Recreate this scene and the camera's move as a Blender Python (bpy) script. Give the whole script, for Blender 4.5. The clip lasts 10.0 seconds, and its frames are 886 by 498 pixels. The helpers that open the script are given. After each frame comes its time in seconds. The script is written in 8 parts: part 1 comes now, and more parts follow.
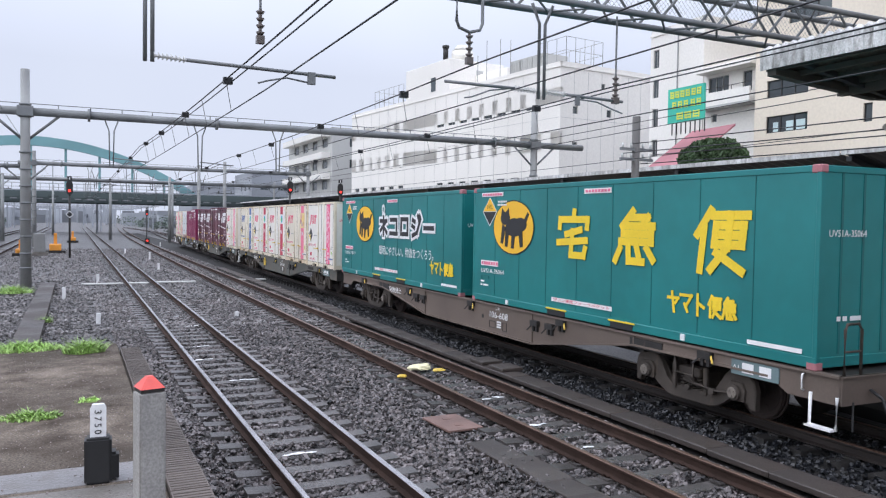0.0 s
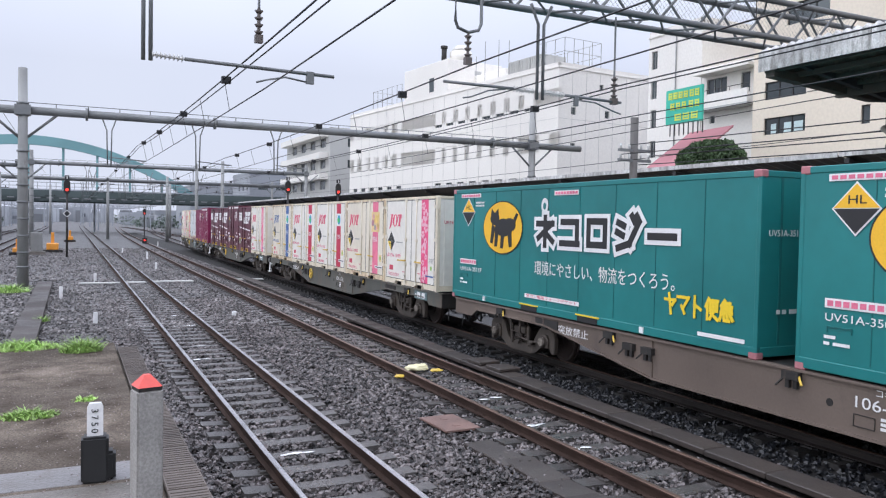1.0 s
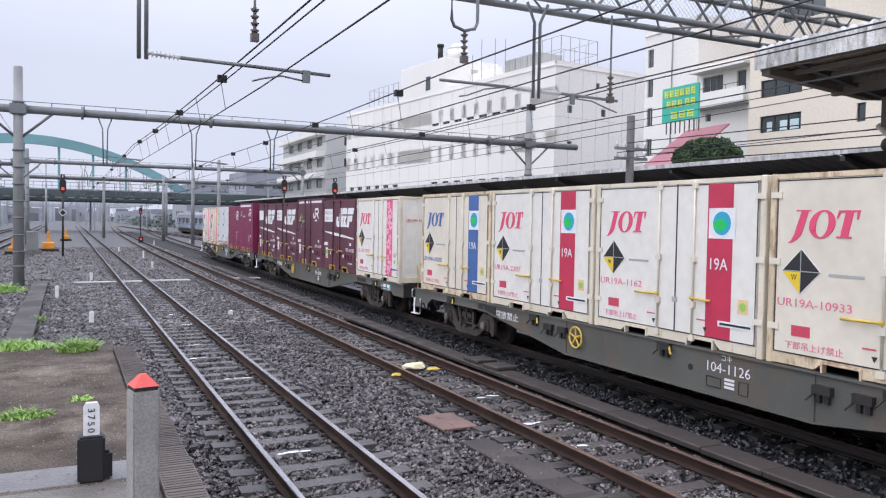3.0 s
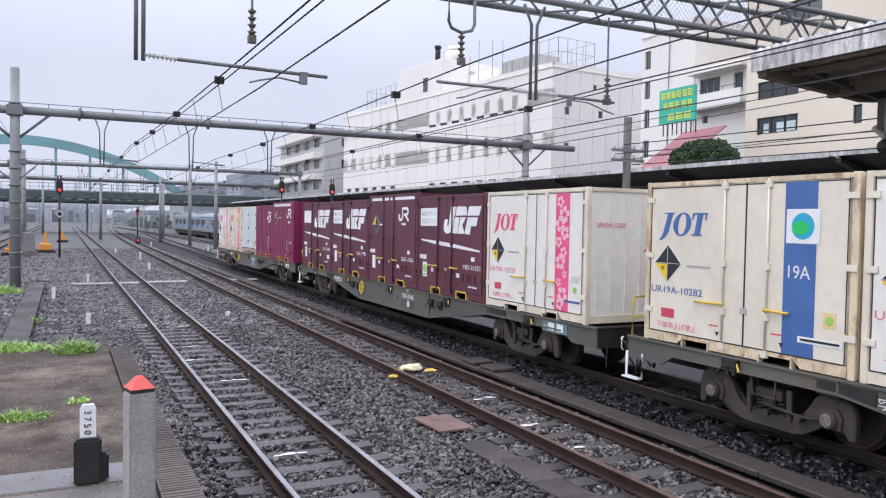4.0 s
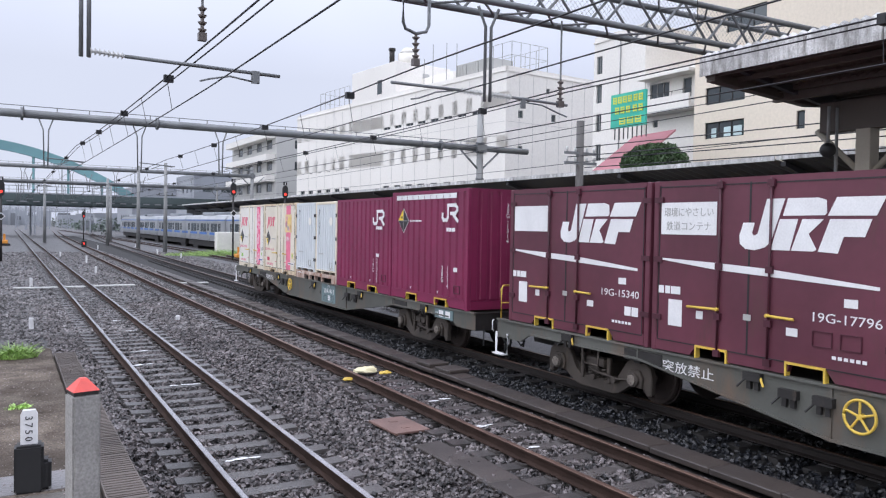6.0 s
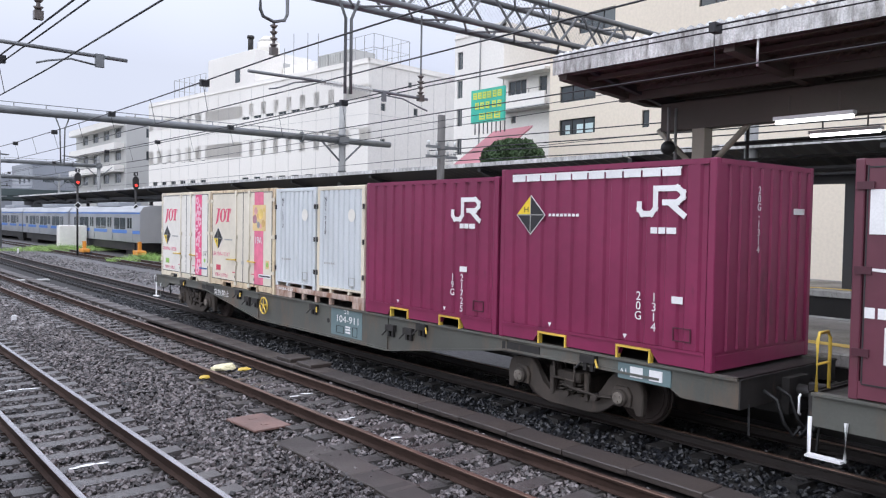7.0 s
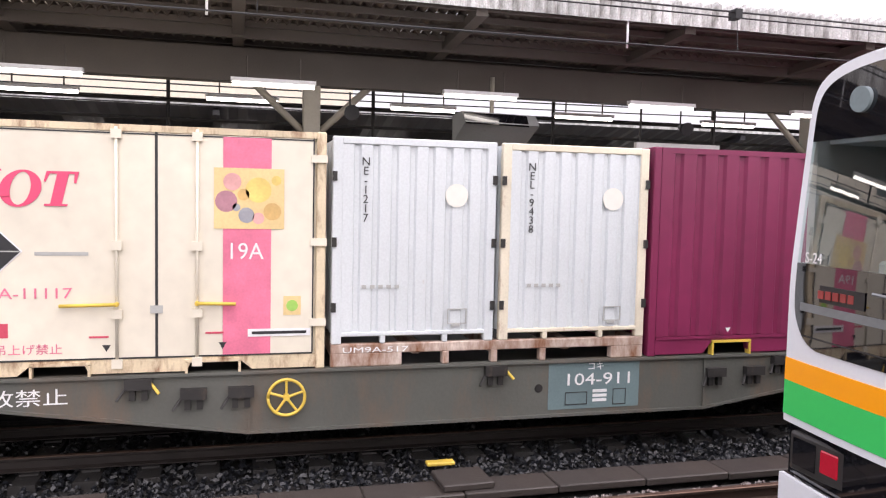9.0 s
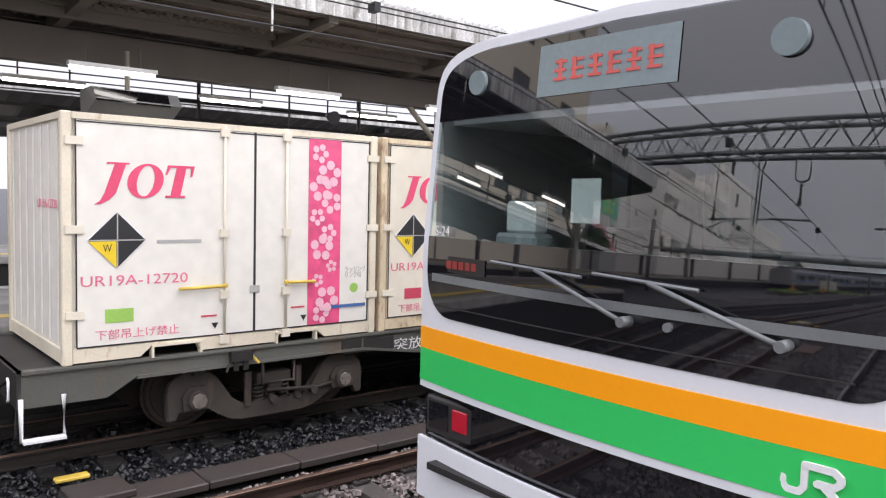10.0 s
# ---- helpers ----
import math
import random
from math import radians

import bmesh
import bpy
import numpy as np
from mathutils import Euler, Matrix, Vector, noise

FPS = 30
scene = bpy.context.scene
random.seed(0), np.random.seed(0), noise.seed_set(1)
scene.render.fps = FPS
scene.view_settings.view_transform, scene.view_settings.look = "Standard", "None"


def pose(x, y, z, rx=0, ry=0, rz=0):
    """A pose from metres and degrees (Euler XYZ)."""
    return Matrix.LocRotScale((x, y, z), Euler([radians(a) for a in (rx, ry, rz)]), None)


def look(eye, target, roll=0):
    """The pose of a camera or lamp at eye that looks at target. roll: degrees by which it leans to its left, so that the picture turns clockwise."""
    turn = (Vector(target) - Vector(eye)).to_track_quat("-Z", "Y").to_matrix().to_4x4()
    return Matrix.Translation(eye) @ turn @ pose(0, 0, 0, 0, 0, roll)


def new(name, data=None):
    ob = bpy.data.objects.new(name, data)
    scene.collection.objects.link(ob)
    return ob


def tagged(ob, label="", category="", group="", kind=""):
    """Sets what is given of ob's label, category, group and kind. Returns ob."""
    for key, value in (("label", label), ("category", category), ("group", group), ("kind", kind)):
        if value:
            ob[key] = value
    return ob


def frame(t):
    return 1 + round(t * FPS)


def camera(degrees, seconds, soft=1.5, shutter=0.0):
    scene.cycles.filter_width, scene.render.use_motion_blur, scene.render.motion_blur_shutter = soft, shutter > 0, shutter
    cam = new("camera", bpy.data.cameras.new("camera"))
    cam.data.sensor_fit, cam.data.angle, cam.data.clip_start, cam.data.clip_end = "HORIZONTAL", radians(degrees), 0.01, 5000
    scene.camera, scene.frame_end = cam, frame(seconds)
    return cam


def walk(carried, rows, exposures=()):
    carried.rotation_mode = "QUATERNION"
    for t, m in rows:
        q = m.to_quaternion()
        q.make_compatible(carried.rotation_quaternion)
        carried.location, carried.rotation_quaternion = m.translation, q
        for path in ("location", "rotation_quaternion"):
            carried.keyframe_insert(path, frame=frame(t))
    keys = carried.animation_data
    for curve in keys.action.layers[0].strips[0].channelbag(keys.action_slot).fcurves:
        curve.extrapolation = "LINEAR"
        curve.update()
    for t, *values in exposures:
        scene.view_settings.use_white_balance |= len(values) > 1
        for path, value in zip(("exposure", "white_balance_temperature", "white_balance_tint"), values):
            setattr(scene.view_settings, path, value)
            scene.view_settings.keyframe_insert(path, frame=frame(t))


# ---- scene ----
# ---- camera ----
cam = camera(59.6, 10.0, soft=1.2)
# seconds, x, y, z, turn, pitch, roll
PATH = [
    (0, 0.001, -0.002, 2.790, -25.51, -1.97, -0.88),
    (0.5, 0.004, 0.002, 2.786, -25.58, -1.97, -0.91),
    (1, 0.000, 0.007, 2.783, -25.67, -1.93, -1.07),
    (1.5, 0.000, 0.010, 2.782, -25.72, -1.93, -1.08),
    (2, -0.003, 0.001, 2.786, -25.82, -1.98, -1.06),
    (2.5, 0.000, 0.007, 2.784, -25.87, -2.04, -1.01),
    (4, 0.002, -0.004, 2.790, -26.11, -1.94, -1.00),
    (4.5, -0.003, -0.005, 2.790, -26.33, -1.80, -1.06),
    (5, -0.001, -0.009, 2.783, -26.70, -1.68, -1.08),
    (6.5, 0.021, 0.042, 2.758, -33.05, -1.81, -0.95),
    (7, 0.034, -0.011, 2.760, -39.55, -2.02, -0.97),
    (7.5, 0.236, -0.055, 2.747, -51.77, -2.21, -0.95),
    (8, 0.216, -0.146, 2.789, -68.50, -2.73, -0.76),
    (8.5, 0.230, -0.284, 2.848, -87.22, -3.46, -1.00),
    (9, 0.230, -0.286, 2.820, -104.90, -3.73, -1.26),
    (9.5, 0.256, -0.348, 2.786, -118.70, -3.81, -1.39),
    (10, 0.331, -0.446, 2.725, -129.95, -3.74, -1.38),
]
walk(cam, [(t, pose(x, y, z, 90 + p, r, w)) for t, x, y, z, w, p, r in PATH],
     exposures=[(0, 0.05, 6200, 10), (2.0, 0.05, 6250, 12), (5.0, 0.02, 6250, 13), (6.5, 0.02, 6200, 11), (7.0, 0.08, 6250, 11), (7.5, 0.22, 6550, 14), (8.1, 0.52, 7000, 19), (8.7, 0.56, 7050, 19), (9.2, 0.47, 7000, 16), (10.0, 0.42, 6800, 13)])

# ---- light: bright overcast sky, wet day ----
world = bpy.data.worlds.new("overcast")
scene.world = world
world.use_nodes = True
wt = world.node_tree
wt.nodes.clear()
w_out = wt.nodes.new("ShaderNodeOutputWorld")
w_bg = wt.nodes.new("ShaderNodeBackground")
w_sky = wt.nodes.new("ShaderNodeTexSky")
w_sky.sky_type, w_sky.sun_disc = "NISHITA", False
w_sky.sun_elevation, w_sky.sun_rotation = radians(55), radians(200)
w_sky.air_density, w_sky.dust_density = 1.0, 4.0
w_scale = wt.nodes.new("ShaderNodeVectorMath")
w_scale.operation = "SCALE"
w_scale.inputs["Scale"].default_value = 0.08
w_cloud = wt.nodes.new("ShaderNodeTexNoise")
w_cloud.inputs["Scale"].default_value = 1.6
w_cloud.inputs["Detail"].default_value = 4
w_ramp = wt.nodes.new("ShaderNodeValToRGB")
w_ramp.color_ramp.elements[0].position, w_ramp.color_ramp.elements[1].position = 0.3, 0.75
w_ramp.color_ramp.elements[0].color = (0.70, 0.735, 0.88, 1)
w_ramp.color_ramp.elements[1].color = (0.83, 0.86, 0.96, 1)
w_mix = wt.nodes.new("ShaderNodeMixRGB")
w_mix.inputs[0].default_value = 0.9
wt.links.new(w_sky.outputs[0], w_scale.inputs[0])
wt.links.new(w_cloud.outputs[0], w_ramp.inputs[0])
wt.links.new(w_scale.outputs[0], w_mix.inputs[1])
wt.links.new(w_ramp.outputs[0], w_mix.inputs[2])
w_tc = wt.nodes.new("ShaderNodeTexCoord")
w_sep = wt.nodes.new("ShaderNodeSeparateXYZ")
w_grad = wt.nodes.new("ShaderNodeMapRange")
w_grad.inputs["From Min"].default_value, w_grad.inputs["From Max"].default_value = 0.18, 1.0
w_grad.inputs["To Min"].default_value, w_grad.inputs["To Max"].default_value = 1.0, 2.7
w_lift = wt.nodes.new("ShaderNodeVectorMath")
w_lift.operation = "SCALE"
wt.links.new(w_tc.outputs["Generated"], w_sep.inputs[0])
wt.links.new(w_sep.outputs["Z"], w_grad.inputs["Value"])
wt.links.new(w_mix.outputs[0], w_lift.inputs[0])
wt.links.new(w_grad.outputs[0], w_lift.inputs["Scale"])
wt.links.new(w_lift.outputs[0], w_bg.inputs[0])
wt.links.new(w_bg.outputs[0], w_out.inputs[0])
w_bg.inputs[1].default_value = 1.0
sun = new("sun", bpy.data.lights.new("sun", "SUN"))
sun.data.energy, sun.data.angle, sun.data.color = 1.5, radians(90), (1, 0.98, 0.95)
sun.matrix_world = look((0, 0, 30), (36, 2, 0))


# ---- materials ----
def mat(name, color, rough=0.6, metal=0.0, scale=6.0, var=0.25, bump=0.0, bscale=40.0, dirt=None, dirt_amount=0.4, emit=None, spec=0.5, detail_var=0.05, island=0.0, wet=0.0, coord="Object"):
    """Procedural paint, stone or metal: two scales of tone, an optional dirt colour, fine relief."""
    m = bpy.data.materials.new(name)
    m.use_nodes = True
    nt = m.node_tree
    b = nt.nodes["Principled BSDF"]
    b.inputs["Roughness"].default_value, b.inputs["Metallic"].default_value = rough, metal
    b.inputs["Specular IOR Level"].default_value = spec
    tc = nt.nodes.new("ShaderNodeTexCoord")
    n1 = nt.nodes.new("ShaderNodeTexNoise")
    n1.inputs["Scale"].default_value, n1.inputs["Detail"].default_value = scale * 0.25, 5
    n2 = nt.nodes.new("ShaderNodeTexNoise")
    n2.inputs["Scale"].default_value, n2.inputs["Detail"].default_value = bscale, 3
    for n in (n1, n2):
        nt.links.new(tc.outputs[coord], n.inputs["Vector"])
    def ramp(src, lo, hi):
        r = nt.nodes.new("ShaderNodeMapRange")
        r.inputs["From Min"].default_value, r.inputs["From Max"].default_value = 0.3, 0.7
        r.inputs["To Min"].default_value, r.inputs["To Max"].default_value = lo, hi
        nt.links.new(src, r.inputs["Value"])
        return r.outputs[0]
    def times(col, fac):
        v = nt.nodes.new("ShaderNodeVectorMath")
        v.operation = "SCALE"
        nt.links.new(col, v.inputs[0])
        nt.links.new(fac, v.inputs["Scale"])
        return v.outputs[0]
    rgb = nt.nodes.new("ShaderNodeRGB")
    rgb.outputs[0].default_value = (*color, 1)
    col = times(rgb.outputs[0], ramp(n1.outputs[0], 1 - var, 1 + var * 0.6))
    col = times(col, ramp(n2.outputs[0], 1 - detail_var, 1 + detail_var))
    if island:
        g = nt.nodes.new("ShaderNodeNewGeometry")
        r = nt.nodes.new("ShaderNodeMapRange")
        r.inputs["To Min"].default_value, r.inputs["To Max"].default_value = 1 - island, 1 + island
        nt.links.new(g.outputs["Random Per Island"], r.inputs["Value"])
        col = times(col, r.outputs[0])
        oi = nt.nodes.new("ShaderNodeObjectInfo")
        r2 = nt.nodes.new("ShaderNodeMapRange")
        r2.inputs["To Min"].default_value, r2.inputs["To Max"].default_value = 1 - island * 0.6, 1 + island * 0.6
        nt.links.new(oi.outputs["Random"], r2.inputs["Value"])
        col = times(col, r2.outputs[0])
    if dirt:
        n3 = nt.nodes.new("ShaderNodeTexNoise")
        n3.inputs["Scale"].default_value, n3.inputs["Detail"].default_value, n3.inputs["Roughness"].default_value = scale, 8, 0.7
        mp = nt.nodes.new("ShaderNodeMapping")
        mp.inputs["Scale"].default_value = (1, 1, 0.35)
        nt.links.new(tc.outputs[coord], mp.inputs[0])
        nt.links.new(mp.outputs[0], n3.inputs["Vector"])
        r = nt.nodes.new("ShaderNodeMapRange")
        r.inputs["From Min"].default_value, r.inputs["From Max"].default_value = 0.75 - dirt_amount * 0.4, 0.85 - dirt_amount * 0.2
        nt.links.new(n3.outputs[0], r.inputs["Value"])
        mx = nt.nodes.new("ShaderNodeMixRGB")
        nt.links.new(r.outputs[0], mx.inputs[0])
        nt.links.new(col, mx.inputs[1])
        mx.inputs[2].default_value = (*dirt, 1)
        col = mx.outputs[0]
    nt.links.new(col, b.inputs["Base Color"])
    if wet:
        n4 = nt.nodes.new("ShaderNodeTexNoise")
        n4.inputs["Scale"].default_value, n4.inputs["Detail"].default_value = 0.7, 6
        nt.links.new(tc.outputs[coord], n4.inputs["Vector"])
        r = nt.nodes.new("ShaderNodeMapRange")
        r.inputs["From Min"].default_value, r.inputs["From Max"].default_value = 0.35, 0.6
        r.inputs["To Min"].default_value, r.inputs["To Max"].default_value = rough, max(0.08, rough - wet)
        nt.links.new(n4.outputs[0], r.inputs["Value"])
        nt.links.new(r.outputs[0], b.inputs["Roughness"])
    if bump:
        bp = nt.nodes.new("ShaderNodeBump")
        bp.inputs["Strength"].default_value, bp.inputs["Distance"].default_value = bump, 0.02
        nt.links.new(n2.outputs[0], bp.inputs["Height"])
        nt.links.new(bp.outputs[0], b.inputs["Normal"])
    if emit:
        b.inputs["Emission Color"].default_value, b.inputs["Emission Strength"].default_value = (*emit[:3], 1), emit[3]
    return m


RUST = (0.20, 0.075, 0.03)
M = dict(
    # bed below the loose stones, near black to paint the shade in their gaps
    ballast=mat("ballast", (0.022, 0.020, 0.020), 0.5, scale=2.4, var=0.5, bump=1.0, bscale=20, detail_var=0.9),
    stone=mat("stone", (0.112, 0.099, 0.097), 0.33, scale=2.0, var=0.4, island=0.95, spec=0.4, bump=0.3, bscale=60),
    # brake-dusty stones, taken darker still by train shade put in the colour
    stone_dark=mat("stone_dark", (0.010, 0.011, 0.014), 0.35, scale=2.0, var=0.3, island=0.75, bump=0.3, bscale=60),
    # rail steel darkened with the shade below the wagons
    rail_shade=mat("rail_shade", (0.022, 0.016, 0.014), 0.65, 0.2, scale=6, var=0.35, bump=0.3, bscale=80),
    axle=mat("axle", (0.20, 0.175, 0.15), 0.6, scale=20, var=0.5),
    lessor_red=mat("lessor_red", (0.74, 0.075, 0.17), 0.5, scale=6, var=0.08),
    # brake dust plus painted under-train shade
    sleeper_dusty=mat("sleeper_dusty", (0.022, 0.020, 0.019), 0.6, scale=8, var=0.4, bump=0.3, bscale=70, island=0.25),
    deep_pink=mat("deep_pink", (0.80, 0.10, 0.24), 0.5, scale=14, var=0.25),
    stone_brown=mat("stone_brown", (0.20, 0.165, 0.155), 0.3, scale=2.0, var=0.3, island=0.5, bump=0.3, bscale=60),
    sleeper=mat("sleeper", (0.085, 0.077, 0.073), 0.5, scale=8, var=0.5, bump=0.3, bscale=70, island=0.25, wet=0.25),
    rail_side=mat("rail_side", (0.045, 0.027, 0.021), 0.85, 0.0, spec=0.2, scale=6, var=0.35, bump=0.3, bscale=80),
    rail_top=mat("rail_top", (0.50, 0.48, 0.49), 0.22, 0.9, scale=5, var=0.3),
    rail_top_rusty=mat("rail_top_rusty", (0.17, 0.105, 0.078), 0.4, 0.6, scale=5, var=0.3),
    concrete=mat("concrete", (0.21, 0.19, 0.17), 0.7, scale=1.5, var=0.4, bump=0.35, bscale=50, dirt=(0.08, 0.075, 0.06), dirt_amount=0.7, wet=0.35, detail_var=0.25),
    slab=mat("slab", (0.18, 0.148, 0.118), 0.85, scale=2.6, var=0.6, bump=0.9, bscale=55, dirt=(0.050, 0.036, 0.026), dirt_amount=0.95, detail_var=0.6, spec=0.25),
    wet_concrete=mat("wet_concrete", (0.17, 0.16, 0.16), 0.3, scale=3.0, var=0.35, bump=0.2, bscale=40, dirt=(0.09, 0.075, 0.06), dirt_amount=0.6, detail_var=0.2),
    trough=mat("trough", (0.050, 0.040, 0.035), 0.7, scale=2.5, var=0.35, bump=0.3, bscale=60, wet=0.25, island=0.15),
    post=mat("post", (0.32, 0.31, 0.295), 0.65, scale=12, var=0.3, bump=0.14, bscale=90, dirt=(0.12, 0.11, 0.09), dirt_amount=0.5, detail_var=0.2),
    red=mat("red", (0.72, 0.10, 0.08), 0.45, scale=9, var=0.15),
    black=mat("black", (0.018, 0.018, 0.019), 0.55, scale=6, var=0.3, dirt=(0.05, 0.045, 0.04), dirt_amount=0.3),
    black_part=mat("black_part", (0.024, 0.022, 0.021), 0.6, scale=9, var=0.4, dirt=(0.10, 0.07, 0.05), dirt_amount=0.4),
    white=mat("white", (0.78, 0.78, 0.78), 0.45, scale=5, var=0.08),
    white_mark=mat("white_mark", (0.80, 0.80, 0.80), 0.5, scale=9, var=0.08),
    yellow=mat("yellow", (0.72, 0.50, 0.08), 0.5, scale=10, var=0.2, dirt=(0.25, 0.15, 0.06), dirt_amount=0.25),
    mark_yellow=mat("mark_yellow", (0.84, 0.60, 0.03), 0.45, scale=6, var=0.08),
    logo_orange=mat("logo_orange", (0.88, 0.50, 0.03), 0.45, scale=6, var=0.06),
    mark_black=mat("mark_black", (0.022, 0.022, 0.024), 0.5, scale=6, var=0.1),
    mark_red=mat("mark_red", (0.62, 0.07, 0.12), 0.5, scale=6, var=0.1),
    mark_blue=mat("mark_blue", (0.06, 0.14, 0.36), 0.5, scale=6, var=0.1),
    mark_grey=mat("mark_grey", (0.42, 0.42, 0.40), 0.6, scale=6, var=0.1),
    pink=mat("pink", (0.78, 0.19, 0.30), 0.5, scale=14, var=0.2),
    crimson=mat("crimson", (0.55, 0.035, 0.085), 0.5, scale=8, var=0.12),
    blossom=mat("blossom", (0.86, 0.50, 0.59), 0.5, scale=9, var=0.08),
    gold_panel=mat("gold_panel", (0.78, 0.58, 0.28), 0.5, scale=6, var=0.1),
    teal=mat("teal", (0.018, 0.195, 0.195), 0.35, scale=2.0, var=0.16, bump=0.06, bscale=3, dirt=(0.05, 0.12, 0.11), dirt_amount=0.15),
    teal_dark=mat("teal_dark", (0.014, 0.135, 0.135), 0.4, scale=2.5, var=0.2),
    cream=mat("cream", (0.76, 0.70, 0.58), 0.45, scale=2.2, var=0.1, dirt=(0.52, 0.38, 0.22), dirt_amount=0.10, bump=0.05, bscale=5),
    cream_white=mat("cream_white", (0.79, 0.765, 0.70), 0.42, scale=2.0, var=0.03, dirt=(0.55, 0.42, 0.28), dirt_amount=0.03, bump=0.05, bscale=5),
    cream_rust=mat("cream_rust", (0.74, 0.67, 0.53), 0.55, scale=5, var=0.15, dirt=(0.30, 0.14, 0.06), dirt_amount=0.42),
    rack=mat("rack", (0.66, 0.55, 0.48), 0.6, scale=5, var=0.25, dirt=RUST, dirt_amount=1.0),
    maroon=mat("maroon", (0.225, 0.022, 0.078), 0.42, scale=1.8, var=0.22, dirt=(0.06, 0.016, 0.03), dirt_amount=0.35, bump=0.05, bscale=6),
    maroon_old=mat("maroon_old", (0.130, 0.034, 0.054), 0.45, scale=2.2, var=0.3, dirt=(0.09, 0.04, 0.04), dirt_amount=0.45, bump=0.06, bscale=6),
    maroon_dark=mat("maroon_dark", (0.07, 0.016, 0.028), 0.5, scale=5, var=0.3),
    pale_blue=mat("pale_blue", (0.64, 0.675, 0.69), 0.45, scale=2.2, var=0.08, dirt=(0.42, 0.36, 0.30), dirt_amount=0.16),
    sill_green=mat("sill_green", (0.106, 0.108, 0.095), 0.6, scale=1.5, var=0.35, dirt=(0.15, 0.105, 0.075), dirt_amount=0.65, bump=0.1, bscale=30),
    sill_brown=mat("sill_brown", (0.145, 0.112, 0.092), 0.62, scale=1.5, var=0.3, dirt=(0.09, 0.07, 0.06), dirt_amount=0.5, bump=0.1, bscale=30),
    plate_green=mat("plate_green", (0.15, 0.215, 0.225), 0.6, scale=6, var=0.2),
    bogie=mat("bogie", (0.058, 0.047, 0.039), 0.75, scale=6, var=0.4, dirt=(0.11, 0.085, 0.065), dirt_amount=0.55, bump=0.3, bscale=60),
    wheel=mat("wheel", (0.06, 0.045, 0.04), 0.6, 0.3, scale=8, var=0.4),
    steel_grey=mat("steel_grey", (0.20, 0.21, 0.215), 0.55, 0.3, scale=4, var=0.25, dirt=(0.11, 0.085, 0.07), dirt_amount=0.3),
    pole_grey=mat("pole_grey", (0.27, 0.275, 0.27), 0.65, scale=2, var=0.3, dirt=(0.13, 0.12, 0.11), dirt_amount=0.4),
    wire=mat("wire", (0.03, 0.03, 0.032), 0.5, 0.4, var=0.1),
    porcelain=mat("porcelain", (0.62, 0.62, 0.60), 0.25, scale=9, var=0.15),
    porcelain_dark=mat("porcelain_dark", (0.12, 0.10, 0.09), 0.3, scale=9, var=0.2),
    wall_white=mat("wall_white", (0.79, 0.765, 0.715), 0.75, scale=0.25, var=0.09, dirt=(0.52, 0.51, 0.49), dirt_amount=0.25, bump=0.1, bscale=6),
    wall_grey=mat("wall_grey", (0.46, 0.46, 0.44), 0.8, scale=0.3, var=0.15, dirt=(0.3, 0.29, 0.27), dirt_amount=0.35),
    wall_beige=mat("wall_beige", (0.76, 0.68, 0.56), 0.75, scale=0.25, var=0.08, dirt=(0.58, 0.52, 0.43), dirt_amount=0.2, bump=0.1, bscale=6),
    glass=mat("glass", (0.06, 0.075, 0.08), 0.08, scale=0.6, var=0.5, spec=0.7, island=0.5),
    glass_pale=mat("glass_pale", (0.33, 0.42, 0.42), 0.15, scale=0.6, var=0.4, spec=0.6),
    sign_green=mat("sign_green", (0.05, 0.46, 0.34), 0.5, scale=2, var=0.12),
    sign_yellow=mat("sign_yellow", (0.66, 0.72, 0.10), 0.5, scale=2, var=0.1),
    awning=mat("awning", (0.42, 0.17, 0.19), 0.7, scale=1.2, var=0.2),
    leaf=mat("leaf", (0.045, 0.085, 0.03), 0.55, scale=3, var=0.4, island=0.5),
    weed=mat("weed", (0.40, 0.60, 0.17), 0.55, scale=6, var=0.3, island=0.45),
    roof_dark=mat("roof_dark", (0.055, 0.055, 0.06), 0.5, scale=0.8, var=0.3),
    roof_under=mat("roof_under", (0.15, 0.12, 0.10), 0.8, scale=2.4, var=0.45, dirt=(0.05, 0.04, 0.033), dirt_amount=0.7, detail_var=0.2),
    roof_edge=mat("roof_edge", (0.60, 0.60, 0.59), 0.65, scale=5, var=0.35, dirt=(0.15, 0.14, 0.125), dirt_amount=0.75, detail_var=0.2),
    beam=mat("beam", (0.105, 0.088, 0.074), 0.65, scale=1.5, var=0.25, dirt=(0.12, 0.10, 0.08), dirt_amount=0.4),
    column=mat("column", (0.36, 0.33, 0.27), 0.6, scale=2, var=0.2, dirt=(0.2, 0.17, 0.13), dirt_amount=0.35),
    tube=mat("tube", (0.9, 0.9, 0.9), 0.4, emit=(1.0, 0.99, 0.97, 4.5)),
    lamp_red=mat("lamp_red", (0.5, 0.02, 0.02), 0.3, emit=(1.0, 0.05, 0.03, 1.6)),
    tail_red=mat("tail_red", (0.30, 0.008, 0.02), 0.2, emit=(0.8, 0.02, 0.06, 0.12)),
    led_dim=mat("led_dim", (0.20, 0.03, 0.03), 0.4, emit=(1.0, 0.12, 0.10, 0.06)),
    led=mat("led", (0.45, 0.08, 0.07), 0.4, emit=(1.0, 0.22, 0.20, 0.14)),
    led_panel=mat("led_panel", (0.20, 0.25, 0.26), 0.3, scale=6, var=0.15),
    bridge_teal=mat("bridge_teal", (0.19, 0.37, 0.39), 0.6, scale=0.4, var=0.2),
    bridge_deck=mat("bridge_deck", (0.24, 0.25, 0.26), 0.7, scale=0.4, var=0.2),
